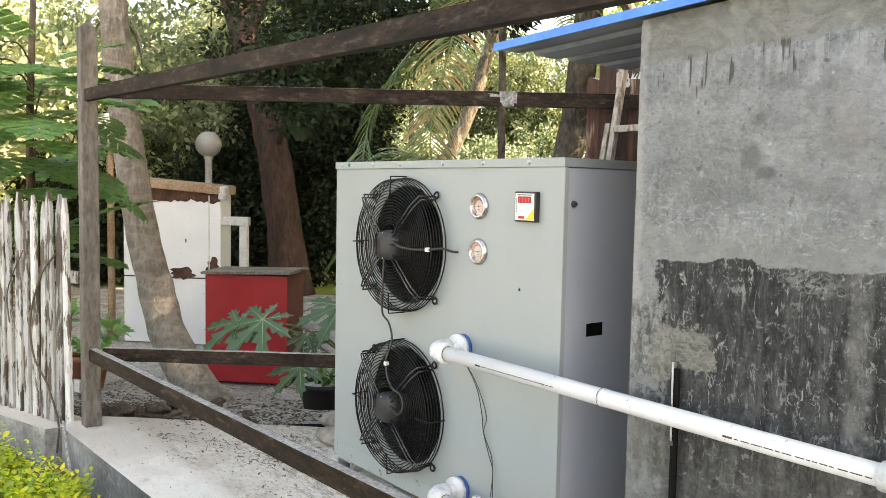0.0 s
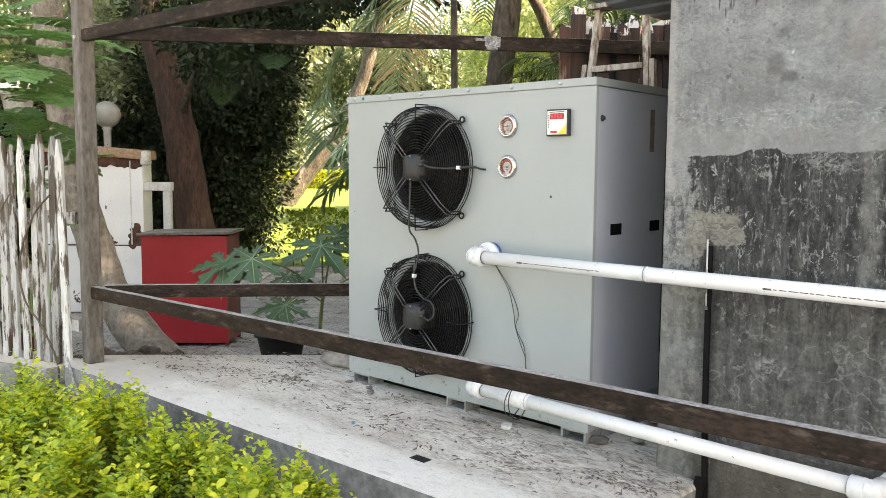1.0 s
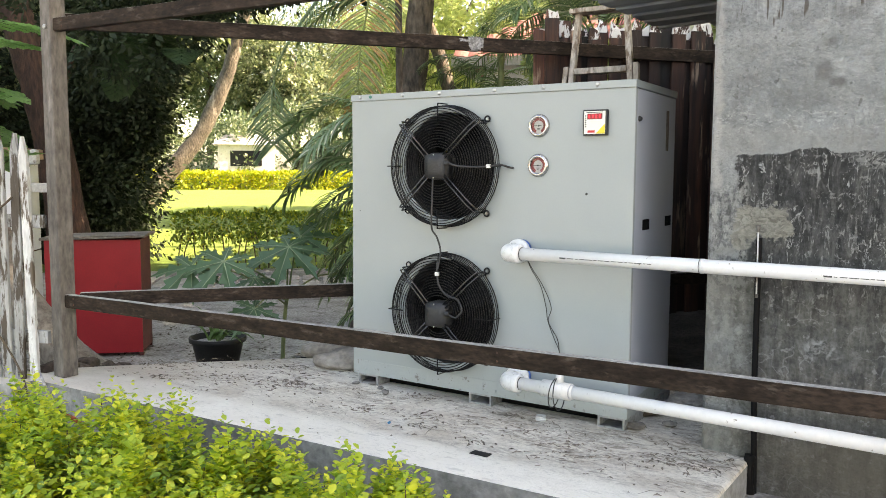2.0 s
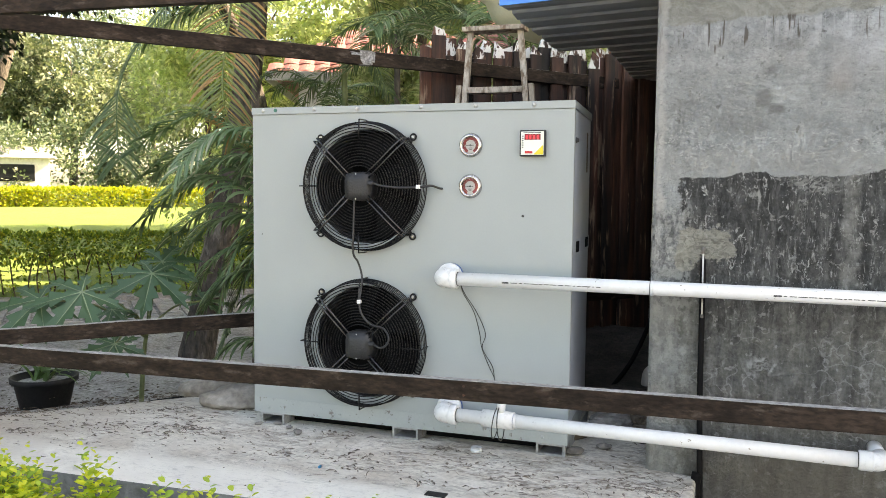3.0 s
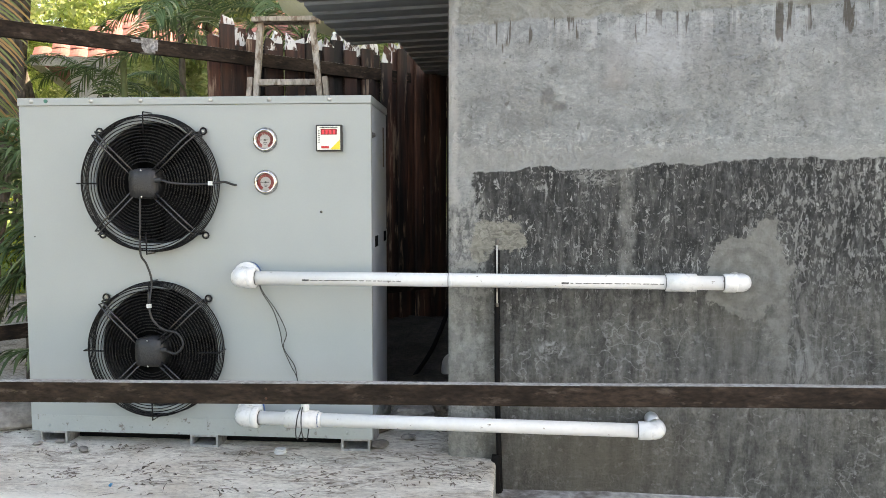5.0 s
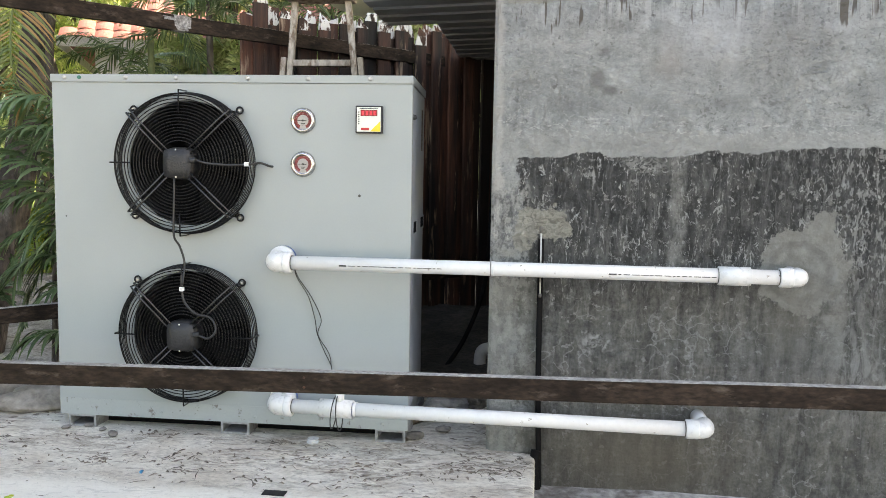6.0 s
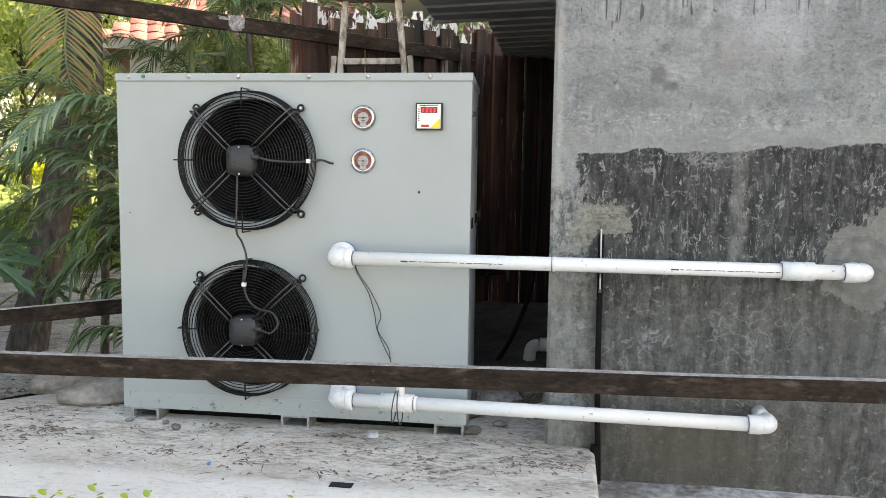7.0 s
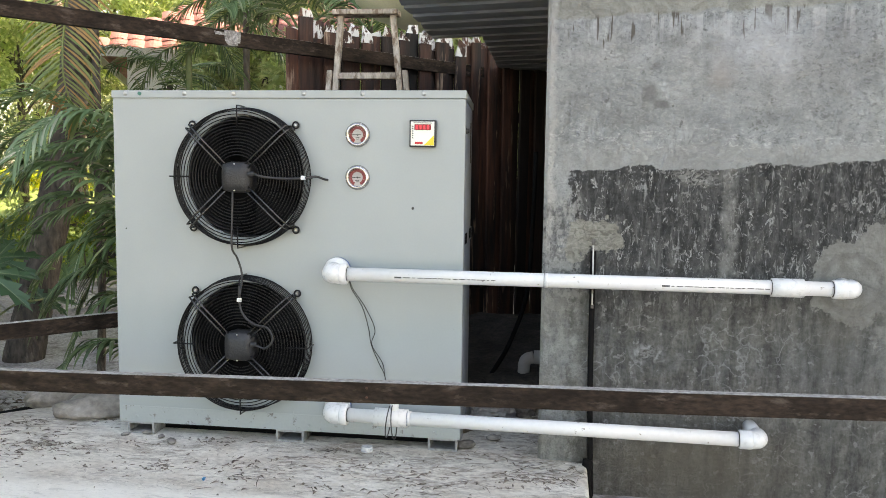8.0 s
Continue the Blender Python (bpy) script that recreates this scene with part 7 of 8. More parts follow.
def arching(origin, az, elev, length, sag, steps=6):
    """Points of a frond that leaves at an angle and bends over."""
    p, a = Vector(origin), radians(elev)
    pts = [p.copy()]
    d = Vector((math.cos(radians(az)), math.sin(radians(az)), 0))
    for k in range(steps):
        p = p + (d * math.cos(a) + Vector((0, 0, math.sin(a)))) * (length / steps)
        a -= radians(sag) / steps
        pts.append(p.copy())
    return pts


def build_palms():
    # clump beside the unit: arching fronds with combs of hanging leaflets
    t = holder("areca_palm", "bushy green areca palm clump beside the unit", "palm")
    rng = random.Random(2)
    base = Vector((-0.42, 1.28, 0))
    z0 = height(base.x, base.y)
    tops = []
    for k in range(6):
        a = k * 1.05
        b = base + Vector((0.09 * math.cos(a), 0.09 * math.sin(a), z0 - 0.02))
        tip = b + Vector((0.08 * math.cos(a), 0.08 * math.sin(a), 0.55 + 0.12 * k))
        tops.append(tip)
        part("stem", wood([b, b.lerp(tip, 0.5) + Vector((0.02, 0, 0)), tip], 0.024, 0.014, 8, 5), STEM_GREEN, t, shade=True)
    sprays = (
        # line of the rachis, leaflet length, droop, lift of the leaflets
        (((-0.40, 1.20, 0.75), (-0.46, 1.05, 1.18), (-0.55, 0.95, 1.33), (-0.66, 0.90, 1.36), (-0.75, 0.80, 1.32), (-0.80, 0.70, 1.24), (-0.84, 0.62, 1.14)), 0.25, 0.50, 0.25),
        (((-0.46, 1.30, 0.85), (-0.70, 1.32, 1.20), (-0.88, 1.30, 1.36), (-1.08, 1.20, 1.47), (-1.22, 1.15, 1.45), (-1.38, 1.10, 1.35)), 0.27, 0.30, 0.30),
        (((-0.42, 1.25, 0.45), (-0.53, 0.98, 0.92), (-0.71, 0.95, 1.06), (-0.88, 0.90, 1.09), (-1.04, 0.85, 1.02), (-1.18, 0.80, 0.88)), 0.27, 0.42, 0.25),
        (((-0.44, 1.30, 0.50), (-0.67, 1.20, 0.84), (-0.82, 1.15, 0.86), (-0.98, 1.10, 0.82), (-1.12, 1.05, 0.67)), 0.26, 0.45, 0.20),
        (((-0.42, 1.20, 0.50), (-0.55, 1.12, 0.78), (-0.62, 1.10, 0.82), (-0.70, 1.05, 0.76), (-0.76, 1.00, 0.63), (-0.80, 0.95, 0.47)), 0.25, 0.32, 0.15),
        (((-0.42, 1.18, 0.40), (-0.50, 1.05, 0.68), (-0.57, 1.00, 0.69), (-0.65, 0.98, 0.57), (-0.72, 0.95, 0.37)), 0.25, 0.35, 0.15),
        (((-0.38, 1.15, -0.02), (-0.40, 0.88, 0.17), (-0.45, 0.74, 0.21), (-0.53, 0.69, 0.21), (-0.60, 0.65, 0.15), (-0.66, 0.60, 0.06)), 0.19, 0.50, 0.20),
        (((-0.44, 1.35, 0.60), (-0.72, 1.32, 1.02), (-0.90, 1.30, 1.15), (-1.06, 1.25, 1.18), (-1.23, 1.20, 1.08)), 0.26, 0.38, 0.25),
        (((-0.40, 1.30, 0.80), (-0.45, 1.22, 1.22), (-0.50, 1.12, 1.30), (-0.60, 1.02, 1.24), (-0.68, 0.96, 1.10)), 0.25, 0.45, 0.25),
        (((-0.42, 1.25, 0.20), (-0.55, 1.05, 0.50), (-0.66, 0.98, 0.56), (-0.80, 0.92, 0.48), (-0.90, 0.88, 0.30)), 0.24, 0.45, 0.20),
        (((-0.38, 1.22, 0.05), (-0.44, 1.00, 0.35), (-0.52, 0.90, 0.42), (-0.62, 0.84, 0.34), (-0.68, 0.80, 0.20)), 0.22, 0.45, 0.20),
        (((-0.46, 1.35, 0.70), (-0.80, 1.45, 1.18), (-1.05, 1.45, 1.32), (-1.30, 1.40, 1.30), (-1.55, 1.35, 1.14)), 0.27, 0.35, 0.30),
        (((-0.44, 1.35, 0.40), (-0.75, 1.40, 0.80), (-1.00, 1.40, 0.92), (-1.25, 1.35, 0.86), (-1.42, 1.32, 0.70)), 0.27, 0.40, 0.25),
        (((-0.40, 1.25, 0.65), (-0.52, 1.08, 1.08), (-0.64, 0.98, 1.20), (-0.80, 0.90, 1.18), (-0.94, 0.84, 1.04)), 0.26, 0.42, 0.25),
        (((-0.42, 1.30, 0.30), (-0.60, 1.20, 0.64), (-0.76, 1.14, 0.70), (-0.92, 1.08, 0.62), (-1.03, 1.04, 0.46)), 0.25, 0.42, 0.20),
        (((-0.36, 1.35, 0.60), (-0.30, 1.40, 1.10), (-0.22, 1.42, 1.32), (-0.08, 1.42, 1.40), (0.06, 1.40, 1.36)), 0.25, 0.40, 0.25),
    )
    for k, (line, leaflet, droop, lift) in enumerate(sprays):
        comb(t, line, leaflet * 1.2, droop * 0.9, 300 + k, LEAF_PALM_DARK if k in (5, 6, 9, 10) else LEAF_PALM, vee=lift)
    # stout palm beyond the drive edge
    t = holder("palm_tree", "tall palm with stout dark trunk and arching fronds", "palm")
    z0 = height(-3.42, 4.32)
    part("trunk", wood([(-3.42, 4.32, z0 - 0.05), (-3.30, 4.45, 0.0), (-3.18, 4.65, 1.0), (-3.08, 4.84, 2.2), (-3.0, 4.95, 3.6)], 0.180, 0.145, 16, 8, 0.014, 3.0, 0.06), BARK_GREY, t, shade=True)
    top = Vector((-3.0, 4.95, 3.5))
    for k in range(11):
        palm_frond(t, arching(top, k * 33 + 10, rng.uniform(10, 60), rng.uniform(1.9, 2.4), rng.uniform(80, 120)), 0.45, 0.3, 40 + k, n=48)
    # slim grey palm whose long fronds hang before the garden
    t = holder("areca_palm", "slim grey palm with long hanging yellowing fronds", "palm", "arecas behind the unit")
    z0 = height(-1.36, 2.19)
    part("trunk", wood([(-1.36, 2.19, z0 - 0.02), (-1.33, 2.19, 0.6), (-1.34, 2.17, 2.75)], 0.03, 0.026, 10, 6), BARK_GREY, t, shade=True)
    crown = (-1.34, 2.17, 2.70)
    comb(t, (crown, (-1.25, 1.90, 2.72), (-1.12, 1.60, 2.42), (-1.05, 1.38, 1.92), (-1.03, 1.31, 1.70), (-0.99, 1.27, 1.52), (-0.91, 1.25, 1.35)), 0.34, 0.16, 330, LEAF_PALM_BROWN, vee=0.05, start=0.25, width=0.0072)
    comb(t, (crown, (-1.45, 1.95, 2.68), (-1.60, 1.65, 2.35), (-1.76, 1.42, 1.96), (-1.83, 1.37, 1.78), (-1.85, 1.33, 1.60), (-1.83, 1.30, 1.40), (-1.80, 1.28, 1.22)), 0.34, 0.16, 331, LEAF_PALM_DARK, vee=0.05, start=0.25, width=0.0075)
    comb(t, (crown, (-1.20, 1.95, 2.55), (-1.30, 1.80, 2.40), (-1.45, 1.72, 2.28), (-1.62, 1.66, 2.20), (-1.78, 1.58, 2.04)), 0.26, 0.35, 332, vee=0.2, start=0.2)
    for k in range(5):
        comb(t, arching(crown, 40 + 62 * k, 45, 1.3, 95), 0.27, 0.3, 335 + k)
    # arecas before the house: grey stems, dark arching fronds
    stands = (((-1.134, 4.40), 2.55, (((-1.14, 4.40, 2.5), (-1.36, 4.40, 2.35), (-1.63, 4.38, 2.22), (-1.85, 4.36, 2.02)), ((-1.13, 4.40, 2.5), (-0.98, 4.38, 2.42), (-0.80, 4.36, 2.18), (-0.68, 4.35, 1.9)),
                                      ((-1.13, 4.40, 2.4), (-1.30, 4.30, 2.62), (-1.55, 4.25, 2.60), (-1.80, 4.2, 2.4)), ((-1.13, 4.40, 2.45), (-0.95, 4.40, 2.75), (-0.65, 4.40, 2.8), (-0.4, 4.40, 2.6)))),
              ((-1.72, 4.45), 2.30, (((-1.70, 4.42, 2.24), (-1.91, 4.40, 2.20), (-2.08, 4.40, 2.04), (-2.18, 4.40, 1.84)), ((-1.72, 4.46, 1.80), (-1.86, 4.55, 2.02), (-2.10, 4.60, 2.13), (-2.34, 4.60, 2.14), (-2.58, 4.60, 2.05)),
                                     ((-1.72, 4.45, 2.2), (-1.55, 4.40, 2.35), (-1.35, 4.35, 2.25), (-1.2, 4.3, 2.0)))),
              ((-2.15, 4.95), 1.95, (((-2.15, 4.92, 1.8), (-2.25, 4.90, 2.05), (-2.43, 4.80, 2.23), (-2.61, 4.70, 2.27), (-2.75, 4.62, 2.20)), ((-2.15, 4.92, 1.7), (-2.0, 4.85, 1.95), (-1.8, 4.8, 2.0), (-1.6, 4.75, 1.9)),
                                     ((-2.15, 4.92, 1.7), (-2.3, 4.8, 1.85), (-2.5, 4.7, 1.8), (-2.7, 4.6, 1.6)))),
              ((-0.35, 3.6), 2.2, ()), ((0.15, 3.9), 2.3, ()))
    for j, ((px, py), ht, lines) in enumerate(stands):
        t = holder("areca_palm", "slim ringed areca palm with arching fronds behind the unit", "palm", "arecas behind the unit")
        z0 = height(px, py)
        part("trunk", wood([(px, py, z0 - 0.02), (px + 0.02, py, 0.6), (px, py, ht)], 0.036, 0.03, 10, 6), (BARK_GREY, STEM_GREEN)[j % 2], t, shade=True)
        for k, line in enumerate(lines):
            comb(t, line, 0.32, 0.34, 360 + 10 * j + k, LEAF_PALM_DARK if j in (1, 2) else LEAF_PALM, vee=0.25, start=0.05, width=0.009)
        for k in range(1 if lines else 4):
            comb(t, arching((px, py, ht - 0.05), 25 + 90 * k + 17 * j, 48, 1.15, 105), 0.32, 0.32, 420 + 10 * j + k, LEAF_PALM, width=0.009)
    # leaning trunk of the palm by the white cabinet
    t = holder("coconut_palm", "leaning grey ringed coconut palm trunk beside the white cabinet", "palm")
    part("trunk", wood([(-3.28, 1.10, -0.98), (-3.72, 0.86, -0.58), (-4.22, 0.76, -0.15), (-4.53, 0.73, 0.32), (-4.68, 0.64, 0.95), (-4.76, 0.52, 2.0), (-4.82, 0.44, 3.2), (-4.90, 0.36, 5.2)], 0.19, 0.115, 18, 10, 0.014, 5.0, 0.2), RING_BARK, t, shade=True)
    top = Vector((-4.9, 0.36, 5.2))
    for k in range(12):
        palm_frond(t, arching(top, k * 30, rng.uniform(5, 60), 2.6, rng.uniform(60, 110)), 0.5, 0.25, 80 + k, n=40, width=0.03)
    for k in range(10):                             # hanging dry fibre under the crown
        a = k * 0.63
        b = Vector((-4.80 + 0.15 * math.cos(a), 0.46 + 0.15 * math.sin(a), 2.75 + 0.05 * (k % 3)))
        bm = bmesh.new()
        strap_leaf(bm, b, a, 0.42, -0.9, 0.02, 0.1)
        part("dry_sheath", bm, GREY_BOARD, t, "dry fibrous leaf sheath")


build_palms()


# ---- feathery sapling behind the pickets ----
def feather_leaf(origin, az, elev, length, sag, seed):
    rng = np.random.default_rng(seed)
    line = arching(origin, az, elev, length, sag, 10)
    P, A, N = [], [], []
    for i in range(2, 11):
        p = np.array(line[i])
        d = np.array((line[i] - line[i - 1]).normalized())
        s = np.cross(d, (0, 0, 1.0))
        s /= max(np.linalg.norm(s), 1e-5)
        up = np.cross(s, d)
        ln = length * 0.30 * math.sin(math.pi * (0.18 + 0.72 * i / 10))
        for side in (-1, 1):
            pd = s * side * 0.92 + d * 0.38 - np.array((0, 0, 0.12))
            for k in range(16):
                q = p + pd * ln * (k + 1) / 16
                for ss in (-1, 1):
                    P.append(q)
                    A.append(np.cross(up, pd) * ss + pd * 0.35)
                    N.append(up + rng.normal(size=3) * 0.15)
    n = len(P)
    L = np.full(n, length * 0.066) * (0.85 + 0.3 * rng.random(n))
    return leaves_mesh("leaf", np.array(P), np.array(A), np.array(N), L, L * 0.62)


def build_sapling():
    t = holder("feathery_sapling", "young tree with broad feathery green leaves behind the pickets", "tree")
    x, y = -3.25, -0.55
    z0 = height(x, y)
    part("trunk", wood([(x, y, z0 - 0.02), (x - 0.05, y, 0.6), (x + 0.05, y - 0.05, 1.5), (x, y, 2.6)], 0.045, 0.02, 8, 6), TWIG, t, shade=True)
    rng = random.Random(6)
    for k in range(27):
        zz = rng.uniform(0.70, 2.30)
        az = rng.uniform(0, 360)
        o = (x + rng.uniform(-.05, .05), y + rng.uniform(-.05, .05), zz)
        mesh_object("leaf", feather_leaf(o, az, rng.uniform(-5, 35), rng.uniform(0.65, 0.95), rng.uniform(20, 60), 200 + k), LEAF_FERN, t)
    for k, (o, az) in enumerate((((-2.75, -0.75, 1.75), -35), ((-2.7, -0.7, 1.5), 10), ((-2.9, -0.8, 1.62), -80), ((-2.8, -0.8, 1.95), -20), ((-2.55, -0.62, 1.85), 30), ((-2.6, -0.70, 1.62), -10), ((-2.7, -0.85, 2.15), -60), ((-2.9, -0.9, 2.05), -100))):
        mesh_object("leaf", feather_leaf(o, az, 10, 0.8, 35, 300 + k), LEAF_FERN, t)
        part("twig", tube_bm(spline([(x, y, o[2] - 0.1), ((x + o[0]) / 2, (y + o[1]) / 2, o[2] + 0.03), o], 5), 0.006, 5), TWIG, t)


build_sapling()


def build_garden_lantern():
    x, y = -8.16, 1.39
    z0 = height(x, y)
    g = holder("garden_lantern", "white domed garden lantern on a brown post beyond the pickets", "lamp", at=(x, y, z0))
    top = 2.10 - z0
    part("post", wood([(0, 0, 0), (0.01, 0, 0.9), (0, 0, top - 0.40)], 0.05, 0.045, 10, 4), TAN_CAP, g, shade=True)
    part("body", lathe_bm([(0.0, top - 0.40), (0.15, top - 0.39), (0.185, top - 0.20), (0.19, top - 0.16), (0.0, top - 0.15)], 28), OLD_WHITE, g, "worn white lantern body", shade=True)
    part("dome", lathe_bm([(0.0, top - 0.148), (0.27, top - 0.17), (0.275, top - 0.14), (0.235, top - 0.04), (0.14, top + 0.045), (0.0, top + 0.075)], 32), OLD_WHITE, g, "white domed cap", shade=True)


build_garden_lantern()


# ---- golden shrubs along the front of the slab ----
def build_shrub(x, y, top, spread, seed, twigs=95):
    z0 = height(x, y)
    t = holder("golden_shrub", "low shrub with small bright yellow-green leaves before the slab", "shrub", "golden shrubs before the slab", at=(x, y, z0))
    rng = np.random.default_rng(seed)
    P, A, N, L = [], [], [], []
    Q, B, M, K = [], [], [], []
    bm = bmesh.new()
    hgt = top - z0
    clumps = []                                     # shoots grow in tufts of uneven height, with gaps between
    for k in range(max(3, int(72 * spread))):
        r = spread * math.sqrt(rng.random())
        clumps.append((rng.uniform(0, 2 * math.pi), r, hgt * (1.0 - 0.27 * (r / spread) ** 2) * rng.uniform(0.80, 1.03)))
    for k in range(twigs):
        az, r, h = clumps[k % len(clumps)]
        cx, cy = r * math.cos(az) + rng.normal() * 0.03, r * math.sin(az) + rng.normal() * 0.03
        az, r = math.atan2(cy, cx), math.hypot(cx, cy)
        h *= rng.uniform(0.84, 1.04)
        tip = np.array((r * math.cos(az), r * math.sin(az), h))
        root = np.array((0.25 * r * math.cos(az), 0.25 * r * math.sin(az), 0.0))
        midp = (root + tip) / 2 + np.array((0.12 * r * math.cos(az), 0.12 * r * math.sin(az), 0.06 * h))
        line = spline([root, midp, tip], 5)
        if k < 16:
            tube(bm, line[:-1], [0.004 * (1 - 0.07 * i) for i in range(len(line))], 4)
        m = len(line) - 1
        for j in range(32):
            f = 0.36 + 0.64 * j / 31
            i = min(int(f * m), m - 1)
            p = np.array(line[i].lerp(line[i + 1], f * m - i))
            d = np.array((line[i + 1] - line[i]).normalized())
            a2 = j * 2.4 + rng.uniform(-0.4, 0.4)
            o = np.array((math.cos(a2), math.sin(a2), 0.0))
            ax = o * 0.9 + d * rng.uniform(0.2, 0.8)
            nn = np.array((0, 0, 1.0)) + o * -0.35 + rng.normal(size=3) * 0.3
            ln = rng.uniform(0.027, 0.045) * (1.0 if f < 0.93 else 0.65)
            if f > 0.76 and rng.random() < 0.93:
                P.append(p); A.append(ax); N.append(nn); L.append(ln)
            else:
                Q.append(p + rng.normal(size=3) * 0.012); B.append(ax); M.append(nn); K.append(ln)
    part("stem_tuft", bm, TWIG, t)
    L, K = np.array(L), np.array(K)
    mesh_object("crown", oval_leaves("crown", np.array(P), np.array(A), np.array(N), L, L * 0.62), LEAF_GOLD, t)
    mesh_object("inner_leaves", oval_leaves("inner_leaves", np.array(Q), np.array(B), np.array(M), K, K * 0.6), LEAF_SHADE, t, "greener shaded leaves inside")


for _i, (_x, _y, _t, _s) in enumerate(((-1.62, -1.22, -0.10, 0.28), (-1.12, -1.30, -0.02, 0.30), (-0.62, -1.34, 0.26, 0.24), (-0.20, -1.21, 0.33, 0.10), (-0.15, -1.32, 0.25, 0.32), (0.24, -1.28, 0.29, 0.32), (0.66, -1.24, 0.25, 0.30), (1.02, -1.22, 0.21, 0.27), (1.24, -1.26, 0.23, 0.15),
                                        (-0.35, -1.75, 0.16, 0.34), (0.25, -1.78, 0.14, 0.34), (-0.95, -1.72, 0.10, 0.34))):
    build_shrub(_x, _y, _t, _s, 500 + _i, int(70 + 600 * _s) if _s > 0.2 else 26)
_h = part("orange_hose", tube_bm(spline([(-1.7, -1.5, -0.58), (-1.25, -1.34, -0.24), (-0.92, -1.15, -0.10), (-0.85, -1.03, -0.06), (-0.83, -0.93, -0.12), (-0.83, -0.885, -0.25)], 6), 0.011, 8), HOSE_ORANGE, shade=True)
_h2 = part("stick", tube_bm([(-1.25, -0.868, 0.045), (-1.05, -0.882, -0.20), (-0.82, -0.90, height(-0.82, -0.90))], [0.006, 0.008, 0.009], 7), RAIL_TOP, shade=True)
tagged(_h2, "pale bare stick leaning against the slab's front", "stick")
tagged(_h, "orange hose trailing by the kerb under the shrubs", "hose")


# ---- drive, hedges, lawn ----
def build_drive():
    # solid paver with a shallow chamfer
    me = bpy.data.meshes.new("driveway")
    bm = bmesh.new()
    a, b = -14.0, 8.0
    vs = [bm.verts.new(p) for p in (uv(a, 8.0, -0.792), uv(b, 8.0, -0.792), uv(b, 10.3, -0.792), uv(a, 10.3, -0.792))]
    bm.faces.new(vs)
    bm.to_mesh(me)
    bm.free()
    me.materials.append(SOIL)
    base = new("driveway", me)
    tagged(base, "garden drive of square concrete pavers with soil joints", "drive", kind="structure")
    bm = bmesh.new()
    box(bm, -0.135, 0.135, -0.135, 0.135, -0.01, 0.03, 0.012)
    pm = bpy.data.meshes.new("paver")
    bm.to_mesh(pm)
    bm.free()
    pm.materials.append(CONCRETE_PIECE)
    rng = random.Random(9)
    for i in range(36):
        for j in range(7):
            p = uv(-8.9 + 0.325 * i, 8.18 + 0.325 * j, -0.788)
            ob = new("paver", pm)
            ob.parent = base
            ob.matrix_world = pose(p.x, p.y, p.z, rng.uniform(-1, 1), rng.uniform(-1, 1), ANG + rng.uniform(-1.5, 1.5))
    for v0, lab in ((7.85, "near"), (10.42, "far")):
        k = part("drive_kerb", box_bm(-14, 8, v0 - 0.06, v0 + 0.06, -0.9, -0.70, 0.015), CONCRETE_PIECE)
        k.matrix_world = pose(0, 0, 0, 0, 0, ANG)
        tagged(k, "low concrete kerb along the drive", "kerb", kind="structure")


def box_leaves(name, size, centre, n, leaf, seed, rng_top=0.0):
    rng = np.random.default_rng(seed)
    sx, sy, sz = size
    p = rng.uniform(-0.5, 0.5, (n, 3))
    face = rng.integers(0, 4, n)                    # towards the skin
    p[:, 2] = np.where(face == 0, 0.5 - 0.12 * rng.random(n), p[:, 2])
    p[:, 1] = np.where(face == 1, -0.5 + 0.14 * rng.random(n), p[:, 1])
    p[:, 1] = np.where(face == 2, 0.5 - 0.14 * rng.random(n), p[:, 1])
    out = p * (0.6, 1.6, 1.6) + rng.normal(size=(n, 3)) * 0.45
    q = p * (sx, sy, sz)
    wob = np.array([noise.noise(Vector((v[0] * 2.1 + seed, v[1] * 2.1, 0))) for v in q])
    q[:, 2] += wob * 0.10 * (p[:, 2] + 0.5)
    q += np.array(centre)
    nn = rng.normal(size=(n, 3)) * 0.7 + np.array((0, 0, 0.8))
    L = leaf * (0.6 + 0.8 * rng.random(n))
    return leaves_mesh(name, q, out, nn, L, L * 0.55)


def build_hedges():
    for i in range(5, 13):
        u = -9.05 + 1.45 * i
        p = uv(u, 11.6)
        h = holder("hedge", "clipped green garden hedge with leggy stems beside the drive", "hedge", "hedge along the drive", at=(p.x, p.y, -0.80), turn=ANG)
        mesh_object("crown", box_leaves("crown", (1.5, 0.75, 0.46), (0, 0, 0.80), 2300, 0.075, 700 + i), LEAF_HEDGE, h)
        mesh_object("lower_leaves", box_leaves("lower_leaves", (1.5, 0.6, 0.45), (0, 0, 0.28), 420, 0.07, 800 + i), LEAF_HEDGE, h)
        bm = bmesh.new()
        rng = random.Random(i)
        for k in range(9):
            x = -0.7 + 1.4 * k / 8
            tube(bm, spline([(x, rng.uniform(-.1, .1), 0), (x + rng.uniform(-.05, .05), rng.uniform(-.1, .1), 0.3), (x + rng.uniform(-.12, .12), rng.uniform(-.15, .15), 0.7)], 3), 0.012, 5)
        part("stem_tuft", bm, TWIG, h)
    for i in range(15):
        u = -48 + 6.0 * i
        p = uv(u, 45.5)
        z = height(p.x, p.y) - 0.05
        h = holder("far_hedge", "long clipped yellow-green hedge along the far side of the lawn", "hedge", "hedge across the lawn", at=(p.x, p.y, z), turn=ANG)
        mesh_object("crown", box_leaves("crown", (6.2, 1.2, 1.0), (0, 0, 0.52), 3600, 0.20, 900 + i), LEAF_YELLOW_HEDGE, h)


build_drive()
build_hedges()


